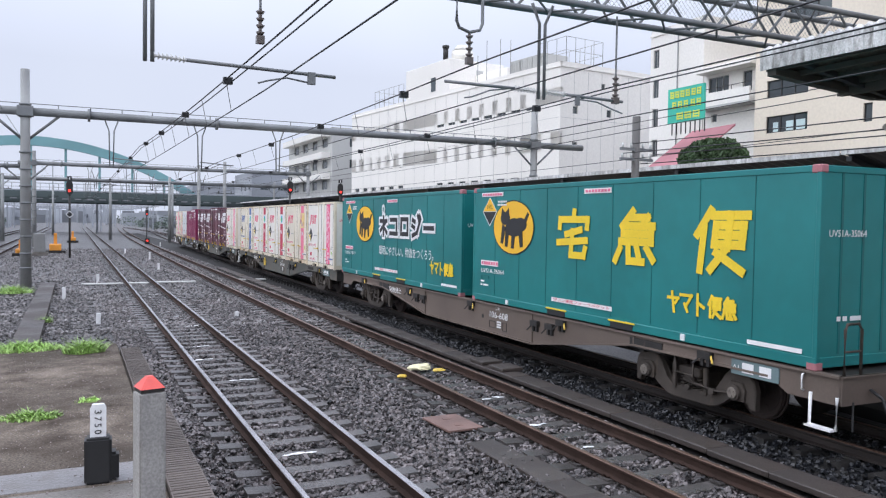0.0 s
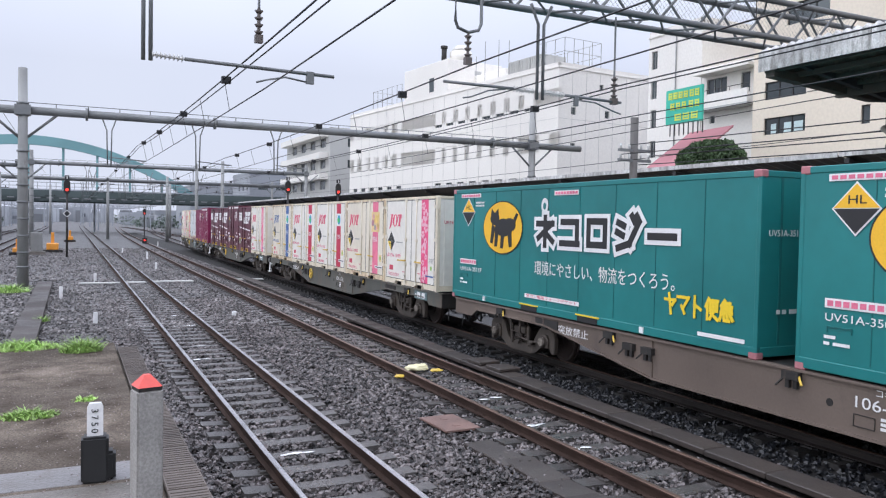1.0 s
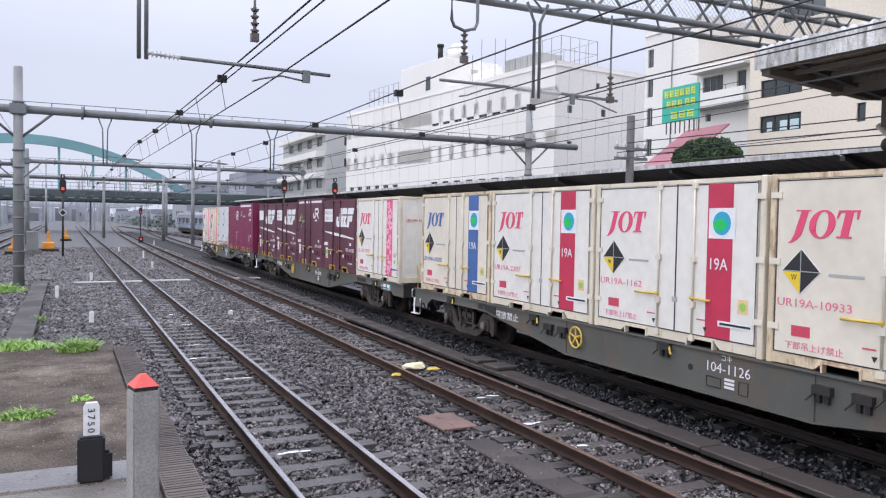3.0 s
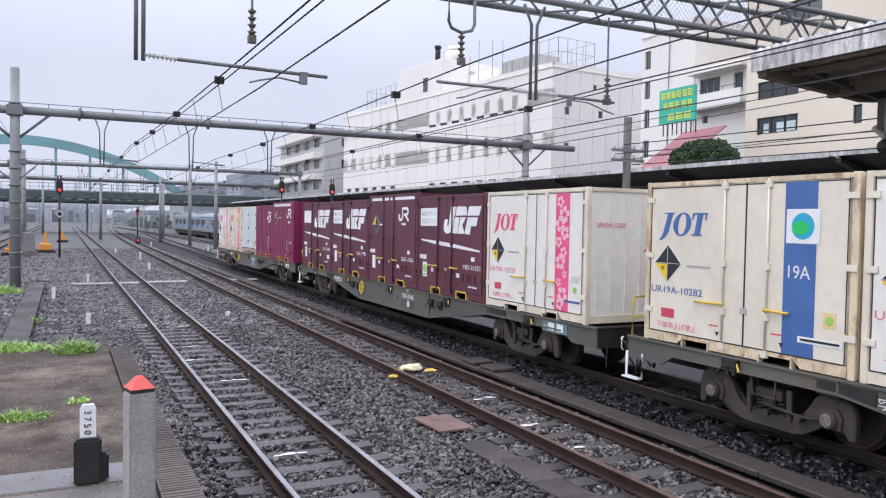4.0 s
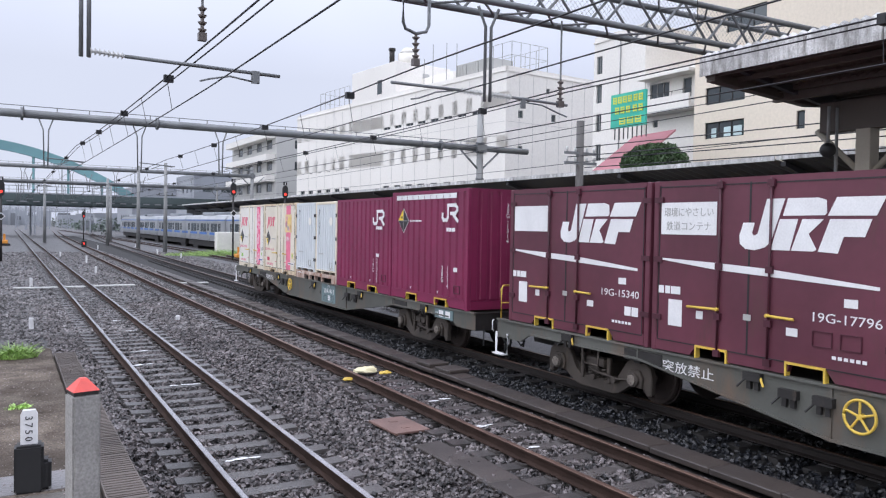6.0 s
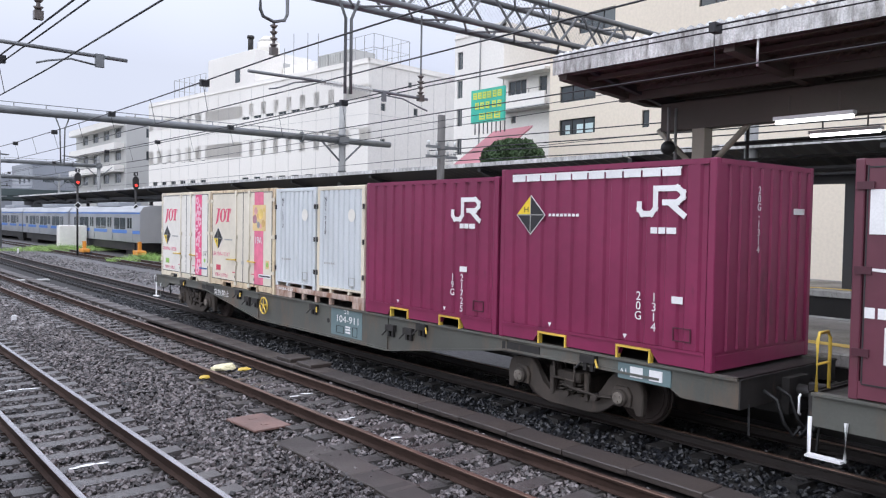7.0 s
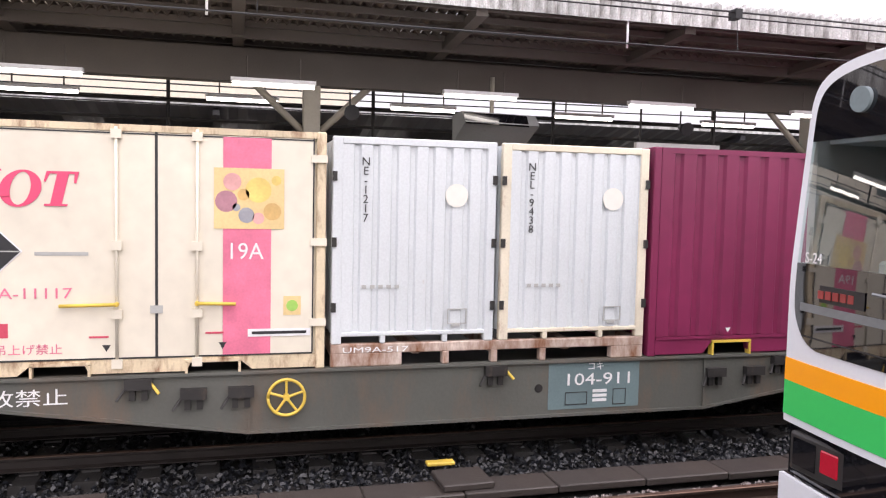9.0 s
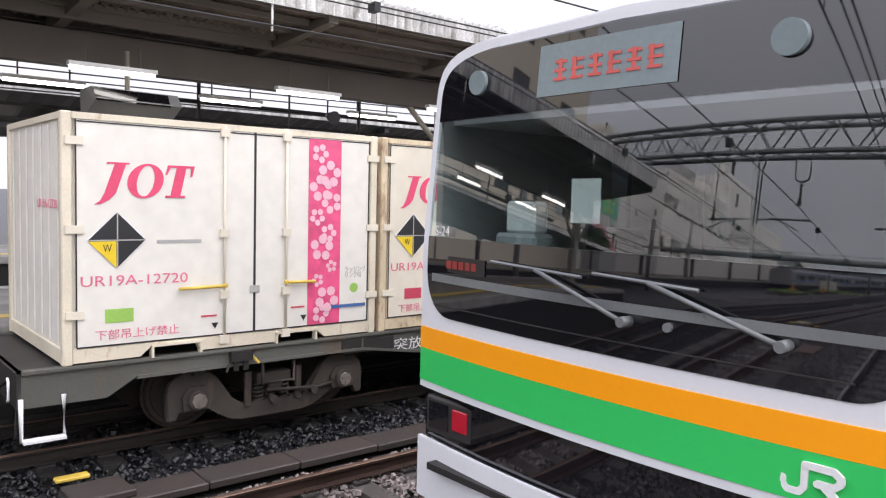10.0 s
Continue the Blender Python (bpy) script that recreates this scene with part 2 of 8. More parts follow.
    # pale grey with distance haze mixed in, mainly for far buildings and masts
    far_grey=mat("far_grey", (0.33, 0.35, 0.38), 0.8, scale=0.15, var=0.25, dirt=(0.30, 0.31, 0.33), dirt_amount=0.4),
    emu_white=mat("emu_white", (0.70, 0.71, 0.735), 0.3, scale=1.5, var=0.05, detail_var=0.015),
    emu_steel=mat("emu_steel", (0.50, 0.51, 0.52), 0.35, 0.6, scale=2, var=0.12),
    emu_orange=mat("emu_orange", (1.0, 0.37, 0.006), 0.35, scale=2, var=0.03, detail_var=0.01),
    emu_green=mat("emu_green", (0.022, 0.55, 0.12), 0.35, scale=2, var=0.03, detail_var=0.01),
    emu_blue=mat("emu_blue", (0.07, 0.20, 0.55), 0.4, scale=2, var=0.08),
    emu_cyan=mat("emu_cyan", (0.03, 0.40, 0.60), 0.4, scale=2, var=0.08),
    emu_black=mat("emu_black", (0.006, 0.006, 0.008), 0.03, scale=2, var=0.3, spec=0.8, detail_var=0.0),
    seat_grey=mat("seat_grey", (0.32, 0.34, 0.35), 0.5, scale=4, var=0.2),
    cab_green=mat("cab_green", (0.30, 0.42, 0.38), 0.6, scale=4, var=0.2),
    orange_box=mat("orange_box", (0.72, 0.30, 0.04), 0.5, scale=5, var=0.2),
    rust_plate=mat("rust_plate", (0.19, 0.115, 0.095), 0.6, scale=8, var=0.3, bump=0.2, bscale=70),
    mast_dark=mat("mast_dark", (0.11, 0.105, 0.10), 0.7, scale=3, var=0.3, dirt=(0.06, 0.05, 0.045), dirt_amount=0.5),
    coping=mat("coping", (0.125, 0.103, 0.09), 0.7, scale=4, var=0.4, bump=0.3, bscale=70, dirt=(0.06, 0.05, 0.042), dirt_amount=0.5, island=0.12),
    cream_rusty=mat("cream_rusty", (0.70, 0.58, 0.40), 0.55, scale=7, var=0.2, dirt=RUST, dirt_amount=0.66),
    candy_plum=mat("candy_plum", (0.42, 0.20, 0.24), 0.5, scale=14, var=0.3),
    candy_tan=mat("candy_tan", (0.66, 0.42, 0.16), 0.5, scale=14, var=0.25),
    candy_grey=mat("candy_grey", (0.33, 0.33, 0.36), 0.5, scale=14, var=0.3),
    candy_gold=mat("candy_gold", (0.82, 0.60, 0.18), 0.5, scale=14, var=0.2),
    candy_rose=mat("candy_rose", (0.74, 0.38, 0.36), 0.5, scale=14, var=0.25),
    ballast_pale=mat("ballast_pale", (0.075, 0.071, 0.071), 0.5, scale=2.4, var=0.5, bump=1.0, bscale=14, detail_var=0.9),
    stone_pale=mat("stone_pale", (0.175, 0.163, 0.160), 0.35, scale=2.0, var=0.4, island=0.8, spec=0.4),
    # near black: shade under the train and on platform walls, as colour
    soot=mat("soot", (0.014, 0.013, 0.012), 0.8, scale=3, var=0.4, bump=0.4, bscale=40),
    # distance haze painted as colour: paled walls, then greyed leaves
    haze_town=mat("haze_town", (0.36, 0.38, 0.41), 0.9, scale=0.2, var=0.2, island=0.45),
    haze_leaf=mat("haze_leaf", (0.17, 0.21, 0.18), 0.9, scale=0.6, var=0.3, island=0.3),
    girder_green=mat("girder_green", (0.075, 0.10, 0.10), 0.7, scale=0.4, var=0.25),
    poster=mat("poster", (0.55, 0.68, 0.68), 0.6, scale=3, var=0.25),
    foam=mat("foam", (0.80, 0.74, 0.47), 0.6, scale=14, var=0.15, bump=0.2, bscale=60),
    lime=mat("lime", (0.33, 0.58, 0.12), 0.5, scale=6, var=0.1),
)


def window_glass():
    """Clear tinted pane: lets most light through and mirrors some."""
    m = bpy.data.materials.new("windscreen")
    m.use_nodes = True
    nt = m.node_tree
    nt.nodes.clear()
    out = nt.nodes.new("ShaderNodeOutputMaterial")
    mix = nt.nodes.new("ShaderNodeMixShader")
    clear = nt.nodes.new("ShaderNodeBsdfTransparent")
    gloss = nt.nodes.new("ShaderNodeBsdfGlossy")
    clear.inputs[0].default_value = (0.74, 0.84, 0.82, 1)
    gloss.inputs["Roughness"].default_value = 0.0
    mix.inputs[0].default_value = 0.20
    nt.links.new(clear.outputs[0], mix.inputs[1])
    nt.links.new(gloss.outputs[0], mix.inputs[2])
    nt.links.new(mix.outputs[0], out.inputs[0])
    return m


M["windscreen"] = window_glass()
M["emu_black"].node_tree.nodes["Principled BSDF"].inputs["IOR"].default_value = 1.65


# ---- building blocks ----
def bx(bm, x0, x1, y0, y1, z0, z1):
    """A box between two corners, added to bm. Returns its vertices."""
    v = [bm.verts.new(p) for p in ((x0, y0, z0), (x1, y0, z0), (x1, y1, z0), (x0, y1, z0), (x0, y0, z1), (x1, y0, z1), (x1, y1, z1), (x0, y1, z1))]
    for f in ((0, 3, 2, 1), (4, 5, 6, 7), (0, 1, 5, 4), (1, 2, 6, 5), (2, 3, 7, 6), (3, 0, 4, 7)):
        bm.faces.new([v[i] for i in f])
    return v


def rod(bm, a, b, r, n=8, r2=None):
    """A round bar from a to b, added to bm."""
    a, b = Vector(a), Vector(b)
    q = (b - a).to_track_quat("Z", "Y")
    r2 = r if r2 is None else r2
    lo = [bm.verts.new(a + q @ Vector((r * math.cos(i * math.tau / n), r * math.sin(i * math.tau / n), 0))) for i in range(n)]
    hi = [bm.verts.new(b + q @ Vector((r2 * math.cos(i * math.tau / n), r2 * math.sin(i * math.tau / n), 0))) for i in range(n)]
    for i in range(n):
        f = bm.faces.new((lo[i], lo[(i + 1) % n], hi[(i + 1) % n], hi[i]))
        f.smooth = n > 6
    bm.faces.new(lo[::-1])
    bm.faces.new(hi)


def pipe(bm, pts, r, n=8):
    """A round bar along a line of points."""
    pts = [Vector(p) for p in pts]
    rings = []
    for i, p in enumerate(pts):
        d = (pts[min(i + 1, len(pts) - 1)] - pts[max(i - 1, 0)]).normalized()
        q = d.to_track_quat("Z", "Y")
        rings.append([bm.verts.new(p + q @ Vector((r * math.cos(k * math.tau / n), r * math.sin(k * math.tau / n), 0))) for k in range(n)])
    for a, b in zip(rings, rings[1:]):
        off = min(range(n), key=lambda s: (a[0].co - b[s].co).length)
        for k in range(n):
            f = bm.faces.new((a[k], a[(k + 1) % n], b[(k + 1 + off) % n], b[(k + off) % n]))
            f.smooth = True
    bm.faces.new(rings[0][::-1])
    bm.faces.new(rings[-1])


def prism(bm, pts, axis, lo, hi):
    """Extrudes a closed outline of 2D points along an axis ('x', 'y' or 'z') from lo to hi."""
    def at(p, h):
        return {"x": (h, p[0], p[1]), "y": (p[0], h, p[1]), "z": (p[0], p[1], h)}[axis]
    a = [bm.verts.new(at(p, lo)) for p in pts]
    b = [bm.verts.new(at(p, hi)) for p in pts]
    n = len(pts)
    fs = [bm.faces.new(a[::-1]), bm.faces.new(b)]
    for i in range(n):
        fs.append(bm.faces.new((a[i], a[(i + 1) % n], b[(i + 1) % n], b[i])))
    return fs


def soften(bm, w=0.01, seg=1):
    bmesh.ops.bevel(bm, geom=bm.edges[:], offset=w, segments=seg, affect="EDGES", clamp_overlap=True)


def finish(name, bm, material):
    bmesh.ops.recalc_face_normals(bm, faces=bm.faces[:])
    me = bpy.data.meshes.new(name)
    bm.to_mesh(me)
    bm.free()
    for m in (material if isinstance(material, (list, tuple)) else [material]):
        me.materials.append(M[m])
    return me


def part(name, bm, material, parent=None, label="", m=None):
    """Links a bmesh as one mesh object, under a thing or part if given."""
    ob = new(name, finish(name, bm, material))
    if parent is not None:
        ob.parent = parent
    if m is not None:
        ob.matrix_basis = m
    if label:
        tagged(ob, label)
    return ob


def share(name, me, parent=None, m=None):
    ob = new(name, me)
    if parent is not None:
        ob.parent = parent
    if m is not None:
        ob.matrix_basis = m
    return ob


def thing(name, label, category, m=None, group="", kind=""):
    ob = new(name)
    ob.empty_display_size = 0.2
    tagged(ob, label, category, group, kind)
    if m is not None:
        ob.matrix_basis = m
    return ob


def boxes(name, parent, material, *bs, bevel=0.0, label=""):
    bm = bmesh.new()
    for b in bs:
        bx(bm, *b)
    if bevel:
        soften(bm, bevel)
    return part(name, bm, material, parent, label)


def rods(name, parent, material, *rs, n=8, label=""):
    bm = bmesh.new()
    for a, b, r in rs:
        rod(bm, a, b, r, n)
    return part(name, bm, material, parent, label)


def lettering(name, words, size, material, parent, m, width=None, align="LEFT", spacing=1.0, vertical=False, extrude=0.0015):
    """Raised lettering in the built-in font as a mesh; m carries the text's plane, its origin at the baseline."""
    cu = bpy.data.curves.new(name, "FONT")
    cu.body = "\n".join(words) if vertical else words
    cu.size, cu.extrude, cu.align_x, cu.space_character, cu.resolution_u = size, extrude, align, spacing, 3
    cu.space_line = 0.8
    tmp = bpy.data.objects.new(name, cu)
    scene.collection.objects.link(tmp)
    dg = bpy.context.evaluated_depsgraph_get()
    me = bpy.data.meshes.new_from_object(tmp.evaluated_get(dg))
    bpy.data.objects.remove(tmp)
    bpy.data.curves.remove(cu)
    me.materials.clear()
    me.materials.append(M[material])
    if width and len(me.vertices):
        xs = [v.co.x for v in me.vertices]
        k = width / max(1e-6, max(xs) - min(xs))
        me.transform(Matrix.Diagonal((k, 1, 1, 1)))
    return share(name, me, parent, m)


def glyph(bm, strokes, w, ox, oz, sx, sz, depth, plane="x"):
    """Block strokes of a plain mark in the unit square, drawn as thick flat bars."""
    for (a, b), (c, d) in strokes:
        p, q = Vector((ox + a * sx, oz + b * sz)), Vector((ox + c * sx, oz + d * sz))
        t = (q - p).normalized() * (w / 2)
        n = Vector((-t.y, t.x))
        prism(bm, [p - t - n, q + t - n, q + t + n, p - t + n], "y", 0, depth)


# ---- tracks: X across, Y along, Z up from the rail heads ----
GAUGE = 1.13


def bend(k, y):
    return k * y * y if y > 0 else 0.0


RAIL_PROFILE = [(-0.062, -0.150), (0.062, -0.150), (0.062, -0.138), (0.010, -0.118), (0.009, -0.045), (0.033, -0.032), (0.033, -0.008), (0.026, 0.0),
                (-0.026, 0.0), (-0.033, -0.008), (-0.033, -0.032), (-0.009, -0.045), (-0.010, -0.118), (-0.062, -0.138)]


def rail(parent, x, k, y0, y1, top):
    """One rail along Y, its head polished."""
    bm = bmesh.new()
    ys = [y0] + [y for y in range(-10, 240, 6) if y0 < y < y1] + [y1]
    rings = [[bm.verts.new((x + bend(k, y) + px, y, pz)) for px, pz in RAIL_PROFILE] for y in ys]
    n = len(RAIL_PROFILE)
    for a, b in zip(rings, rings[1:]):
        for i in range(n):
            f = bm.faces.new((a[i], a[(i + 1) % n], b[(i + 1) % n], b[i]))
            f.material_index = 1 if 6 <= i <= 8 else 0
    bm.faces.new(rings[0][::-1])
    bm.faces.new(rings[-1])
    return part("rail", bm, ["rail_shade" if 9 < x < 10.6 else "rail_side", top], parent)


def sleeper_mesh(paint):
    """Concrete sleeper with a sunk middle and shoulders under the rails."""
    bm = bmesh.new()
    prof = [(-1.0, -0.16), (-0.35, -0.19), (0.35, -0.19), (1.0, -0.16)]
    for (xa, za), (xb, zb) in zip(prof, prof[1:]):
        w = 0.12
        v = [bm.verts.new(p) for p in ((xa, -w - 0.03, -0.36), (xb, -w - 0.03, -0.36), (xb, w + 0.03, -0.36), (xa, w + 0.03, -0.36), (xa, -w, za), (xb, -w, zb), (xb, w, zb), (xa, w, za))]
        for f in ((0, 3, 2, 1), (4, 5, 6, 7), (0, 1, 5, 4), (2, 3, 7, 6)):
            bm.faces.new([v[i] for i in f])
        if xa == -1.0:
            bm.faces.new([v[i] for i in (3, 0, 4, 7)])
        if xb == 1.0:
            bm.faces.new([v[i] for i in (1, 2, 6, 5)])
    for s in (-1, 1):
        bx(bm, s * GAUGE / 2 - 0.13, s * GAUGE / 2 + 0.13, -0.09, 0.09, -0.17, -0.148)
    return finish("sleeper", bm, paint)


def clip_mesh():
    """Spring clips of both rails on one sleeper."""
    bm = bmesh.new()
    for s in (-1, 1):
        for e in (-1, 1):
            x = s * GAUGE / 2 + e * 0.085
            pipe(bm, [(x - 0.02 * e, -0.04, -0.135), (x + 0.03 * e, -0.05, -0.125), (x + 0.05 * e, 0.0, -0.115), (x + 0.03 * e, 0.05, -0.125), (x - 0.02 * e, 0.04, -0.135)], 0.011, 5)
    return finish("rail_clip", bm, "rail_side")


def track(name, x, k, y0, y1, top, s0, s1, label):
    t = thing(name, label, "railway track", kind="structure")
    for s in (-1, 1):
        rail(t, x + s * GAUGE / 2, k, y0, y1, top)
    return t, x, k, s0, s1


TRACKS = [track("track_1", 2.685, 0.0, -40, 240, "rail_top", -10.2, 62, "worn railway track on concrete sleepers in wet ballast"),
          track("track_2", 6.233, 1.0e-4, -60, 240, "rail_top_rusty", -10.2, 62, "rust-brown railway track on concrete sleepers beside a cable trough"),
          track("track_3", 9.66, 1.9e-4, -60, 240, "rail_top_rusty", -10.2, 62, "railway track under the freight train, dark with brake dust and painted shade"),
          track("track_4", 16.3, -0.5e-4, 42, 240, "rail_top", 42, 80, "far railway track beside the weeds"),
          track("track_5", -9.5, 0.0, 20, 240, "rail_top", 30, 60, "far railway track beyond the gantry pole"),
          track("track_6", -5.6, 0.0, 44, 240, "rail_top", 44, 70, "far railway track beyond the gantry pole")]


def ground():
    """One sheet of ballast to the horizon, raised under each track."""
    bm = bmesh.new()
    xs = [-2500, -300, -60, -30, -14, -8, -4, -1, 0.6, 1.3, 1.75, 2.2, 2.7, 3.2, 3.7, 4.1, 4.6, 5.1, 5.6, 6.2, 6.8, 7.2, 7.7, 8.3, 8.8, 9.7, 10.6, 11.2, 14, 20, 40, 90, 300, 2500]
    ys = [-2500, -300, -60, -30, -12] + [i * 0.75 for i in range(-14, 60)] + [46, 50, 56, 64, 74, 90, 120, 160, 240, 500, 3000]
    grid = []
    for y in ys:
        row = []
        for x in xs:
            near = min(abs(x - c) for c in (2.685, 6.233, 9.66))
            z = -0.255 if near < 1.15 else -0.235 + 0.03 * noise.noise((x * 0.6, y * 0.6, 0))
            z += 0.02 * noise.noise((x * 1.7, y * 1.7, 3.0))
            row.append(bm.verts.new((x, y, z)))
        grid.append(row)
    for a, b in zip(grid, grid[1:]):
        for i in range(len(xs) - 1):
            f = bm.faces.new((a[i], a[i + 1], b[i + 1], b[i]))
            f.smooth = True
            # 1: bed with the train's shade in its colour, 2: paler bed
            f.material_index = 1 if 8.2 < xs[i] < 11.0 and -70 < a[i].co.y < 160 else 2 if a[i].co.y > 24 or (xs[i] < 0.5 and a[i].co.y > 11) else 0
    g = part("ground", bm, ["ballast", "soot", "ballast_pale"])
    tagged(g, "wet crushed-stone ballast between the railway tracks, stone-gap shade in its dark colour", "ballast", kind="structure")


ground()


def stones(name, count, x0, x1, y0, y1, size, material, seed, rule=None, zbase=-0.222, label="", power=1.6):
    """Loose ballast stones, many more of them close by."""
    rnd = random.Random(seed)
    verts, faces = [], []
    base = [(-1, -1, -0.7), (1, -1, -0.7), (1, 1, -0.7), (-1, 1, -0.7), (-0.7, -0.8, 0.6), (0.8, -0.6, 0.75), (0.6, 0.8, 0.55), (-0.8, 0.6, 0.8)]
    quads = [(4, 5, 6, 7), (0, 1, 5, 4), (1, 2, 6, 5), (2, 3, 7, 6), (3, 0, 4, 7)]
    made = 0
    while made < count:
        y = y0 + (y1 - y0) * rnd.random() ** power
        x = rnd.uniform(x0, x1)
        made += 1
        if rule and not rule(x, y):
            continue
        s = size * rnd.uniform(0.55, 1.25)
        a, b, c = s * rnd.uniform(0.6, 1.2), s * rnd.uniform(0.5, 1.0), s * rnd.uniform(0.4, 0.8)
        e = Euler((rnd.uniform(-0.7, 0.7), rnd.uniform(-0.7, 0.7), rnd.uniform(0, 6.28))).to_matrix()
        o, z = len(verts), zbase + rnd.uniform(-0.03, 0.05) * min(1.0, size / 0.03)
        for p in base:
            q = e @ Vector((p[0] * a * rnd.uniform(0.7, 1.1), p[1] * b * rnd.uniform(0.7, 1.1), p[2] * c))
            verts.append((x + q.x, y + q.y, z + q.z))
        faces += [tuple(o + i for i in f) for f in quads]
    me = bpy.data.meshes.new(name)
    me.from_pydata(verts, [], faces)
    me.materials.append(M[material])
    tagged(new(name, me), label, "ballast stones", kind="stuff")


def no_sleeper(x, y):
    """Leaves the sleepers of the tracks uncovered."""
    for c, k in ((2.685, 0), (6.233, 1.0e-4)):
        if abs(x - c - bend(k, y)) < 1.02 and abs((y + 300) % 0.6 - 0.3) > 0.165:
            return False
    return not 7.28 < x < 7.95


stones("ballast_stones", 105000, 0.9, 8.9, 2.6, 30, 0.036, "stone", 5, lambda x, y: no_sleeper(x, y) and x < 8.0, label="dark wet crushed stones lying loose between the tracks")
stones("ballast_dark", 26000, 7.9, 10.6, -9, 30, 0.036, "stone_dark", 15, no_sleeper, power=1.3, label="dusty blue-black wet stones along the freight track, train shade in their colour")
stones("platform_grit", 5000, -3.0, 0.5, 2.5, 11.8, 0.006, "stone_brown", 16, None, zbase=1.002, power=1.0, label="fine grit and crumbs on the platform slab")
stones("ballast_gravel", 15000, 6.2, 7.9, -9, 4, 0.034, "stone_brown", 6, no_sleeper, power=1.0, label="brown-grey crushed stones beside the cable trough")
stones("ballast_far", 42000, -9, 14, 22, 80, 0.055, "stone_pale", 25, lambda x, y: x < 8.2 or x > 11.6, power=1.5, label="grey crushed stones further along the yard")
stones("ballast_shoulder", 9000, 0.85, 6.0, -4, 2.6, 0.036, "stone", 26, no_sleeper, power=1.0, label="dark wet crushed stones in front of the standing train")
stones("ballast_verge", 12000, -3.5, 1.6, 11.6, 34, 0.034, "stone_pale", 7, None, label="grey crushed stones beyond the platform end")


# ---- platform end under the camera ----
def platform_end():
    p = thing("platform", "low weathered concrete platform end, damp and stained", "platform", kind="structure")
    boxes("slab", p, "slab", (-6.0, 0.56, -45, 11.9, -0.3, 1.0), bevel=0.02)
    bm = bmesh.new()
    for i in range(38):
        bx(bm, 0.57, 0.82, -8 + i * 0.51, -8 + i * 0.51 + 0.5, 0.6, 1.004 + 0.004 * (i % 3))
        for k in range(9):
            bx(bm, 0.58, 0.81, -8 + i * 0.51 + 0.02 + k * 0.052, -8 + i * 0.51 + 0.045 + k * 0.052, 1.0, 1.009 + 0.004 * (i % 3))
    part("edge_blocks", bm, "coping", p, "ribbed concrete coping blocks")
    boxes("wet_strip", p, "wet_concrete", (-5.5, 0.42, 5.62, 6.04, 0.98, 1.004), bevel=0.003, label="pale wet strip of newer concrete")
    boxes("edge_wall", p, "concrete", (0.57, 0.80, -45, 11.3, -0.3, 0.6))
    boxes("drain_strip", p, "concrete", (-6.0, 0.5, 5.0, 5.55, 1.0, 1.004), label="pale damp strip of smooth cement")


platform_end()


def marker_post(m):
    """Short black kilometre block with a white numbered board."""
    t = thing("distance_marker", "black distance marker with a white numbered board, standing on the slab", "marker", m)
    bm = bmesh.new()
    bx(bm, -0.085, 0.085, -0.07, 0.07, 0, 0.31)
    soften(bm, 0.015, 2)
    part("base", bm, "black", t)
    bm = bmesh.new()
    bx(bm, 0.06, 0.13, -0.04, 0.09, 0, 0.20)
    soften(bm, 0.02, 2)
    part("foot", bm, "black", t)
    bm = bmesh.new()
    prism(bm, [(-0.05, 0.31), (0.05, 0.31), (0.05, 0.50), (0.035, 0.53), (-0.035, 0.53), (-0.05, 0.50)], "y", -0.02, 0.02)
    part("board", bm, "white", t, "white board")
    for i, ch in enumerate("3750"):
        lettering("number", ch, 0.062, "mark_black", t, pose(-0.022, -0.022, 0.495 - i * 0.045, 90, 90, 0))
    return t


marker_post(pose(0.15, 5.67, 1.0, 0, 0, -3))


def bollard(m):
    """Square concrete stake with a red pyramid cap."""
    t = thing("boundary_post", "square weathered concrete post with a red painted pyramid cap", "post", m)
    bm = bmesh.new()
    bx(bm, -0.053, 0.053, -0.053, 0.053, 0, 1.075)
    soften(bm, 0.008, 2)
    part("shaft", bm, "post", t)
    bm = bmesh.new()
    bx(bm, -0.047, 0.047, -0.047, 0.047, 1.072, 1.088)
    part("collar", bm, "black_part", t)
    bm = bmesh.new()
    b = [bm.verts.new(p) for p in ((-0.05, -0.05, 1.088), (0.05, -0.05, 1.088), (0.05, 0.05, 1.088), (-0.05, 0.05, 1.088))]
    top = [bm.verts.new((sx * 0.012, sy * 0.012, 1.135)) for sx, sy in ((-1, -1), (1, -1), (1, 1), (-1, 1))]
    bm.faces.new(b[::-1])
    bm.faces.new(top)
    for i in range(4):
        bm.faces.new((b[i], b[(i + 1) % 4], top[(i + 1) % 4], top[i]))
    part("cap", bm, "red", t, "red painted pyramid cap")
    return t


bollard(pose(0.285, 3.4, 1.0, 0, 0, 12))


def stake(m, h):
    bm = bmesh.new()
    bx(bm, -0.06, 0.06, -0.05, 0.05, -0.1, h)
    soften(bm, 0.015, 2)
    s = part("marker_stake", bm, "white", None, "", m)
    tagged(s, "small white concrete marker stake in the ballast", "stake", group="marker stakes")


for x, y, h in ((4.51, 24.05, 0.14), (0.62, 23.51, 0.30), (-0.32, 31.08, 0.42)):
    stake(pose(x, y, -0.18), h)


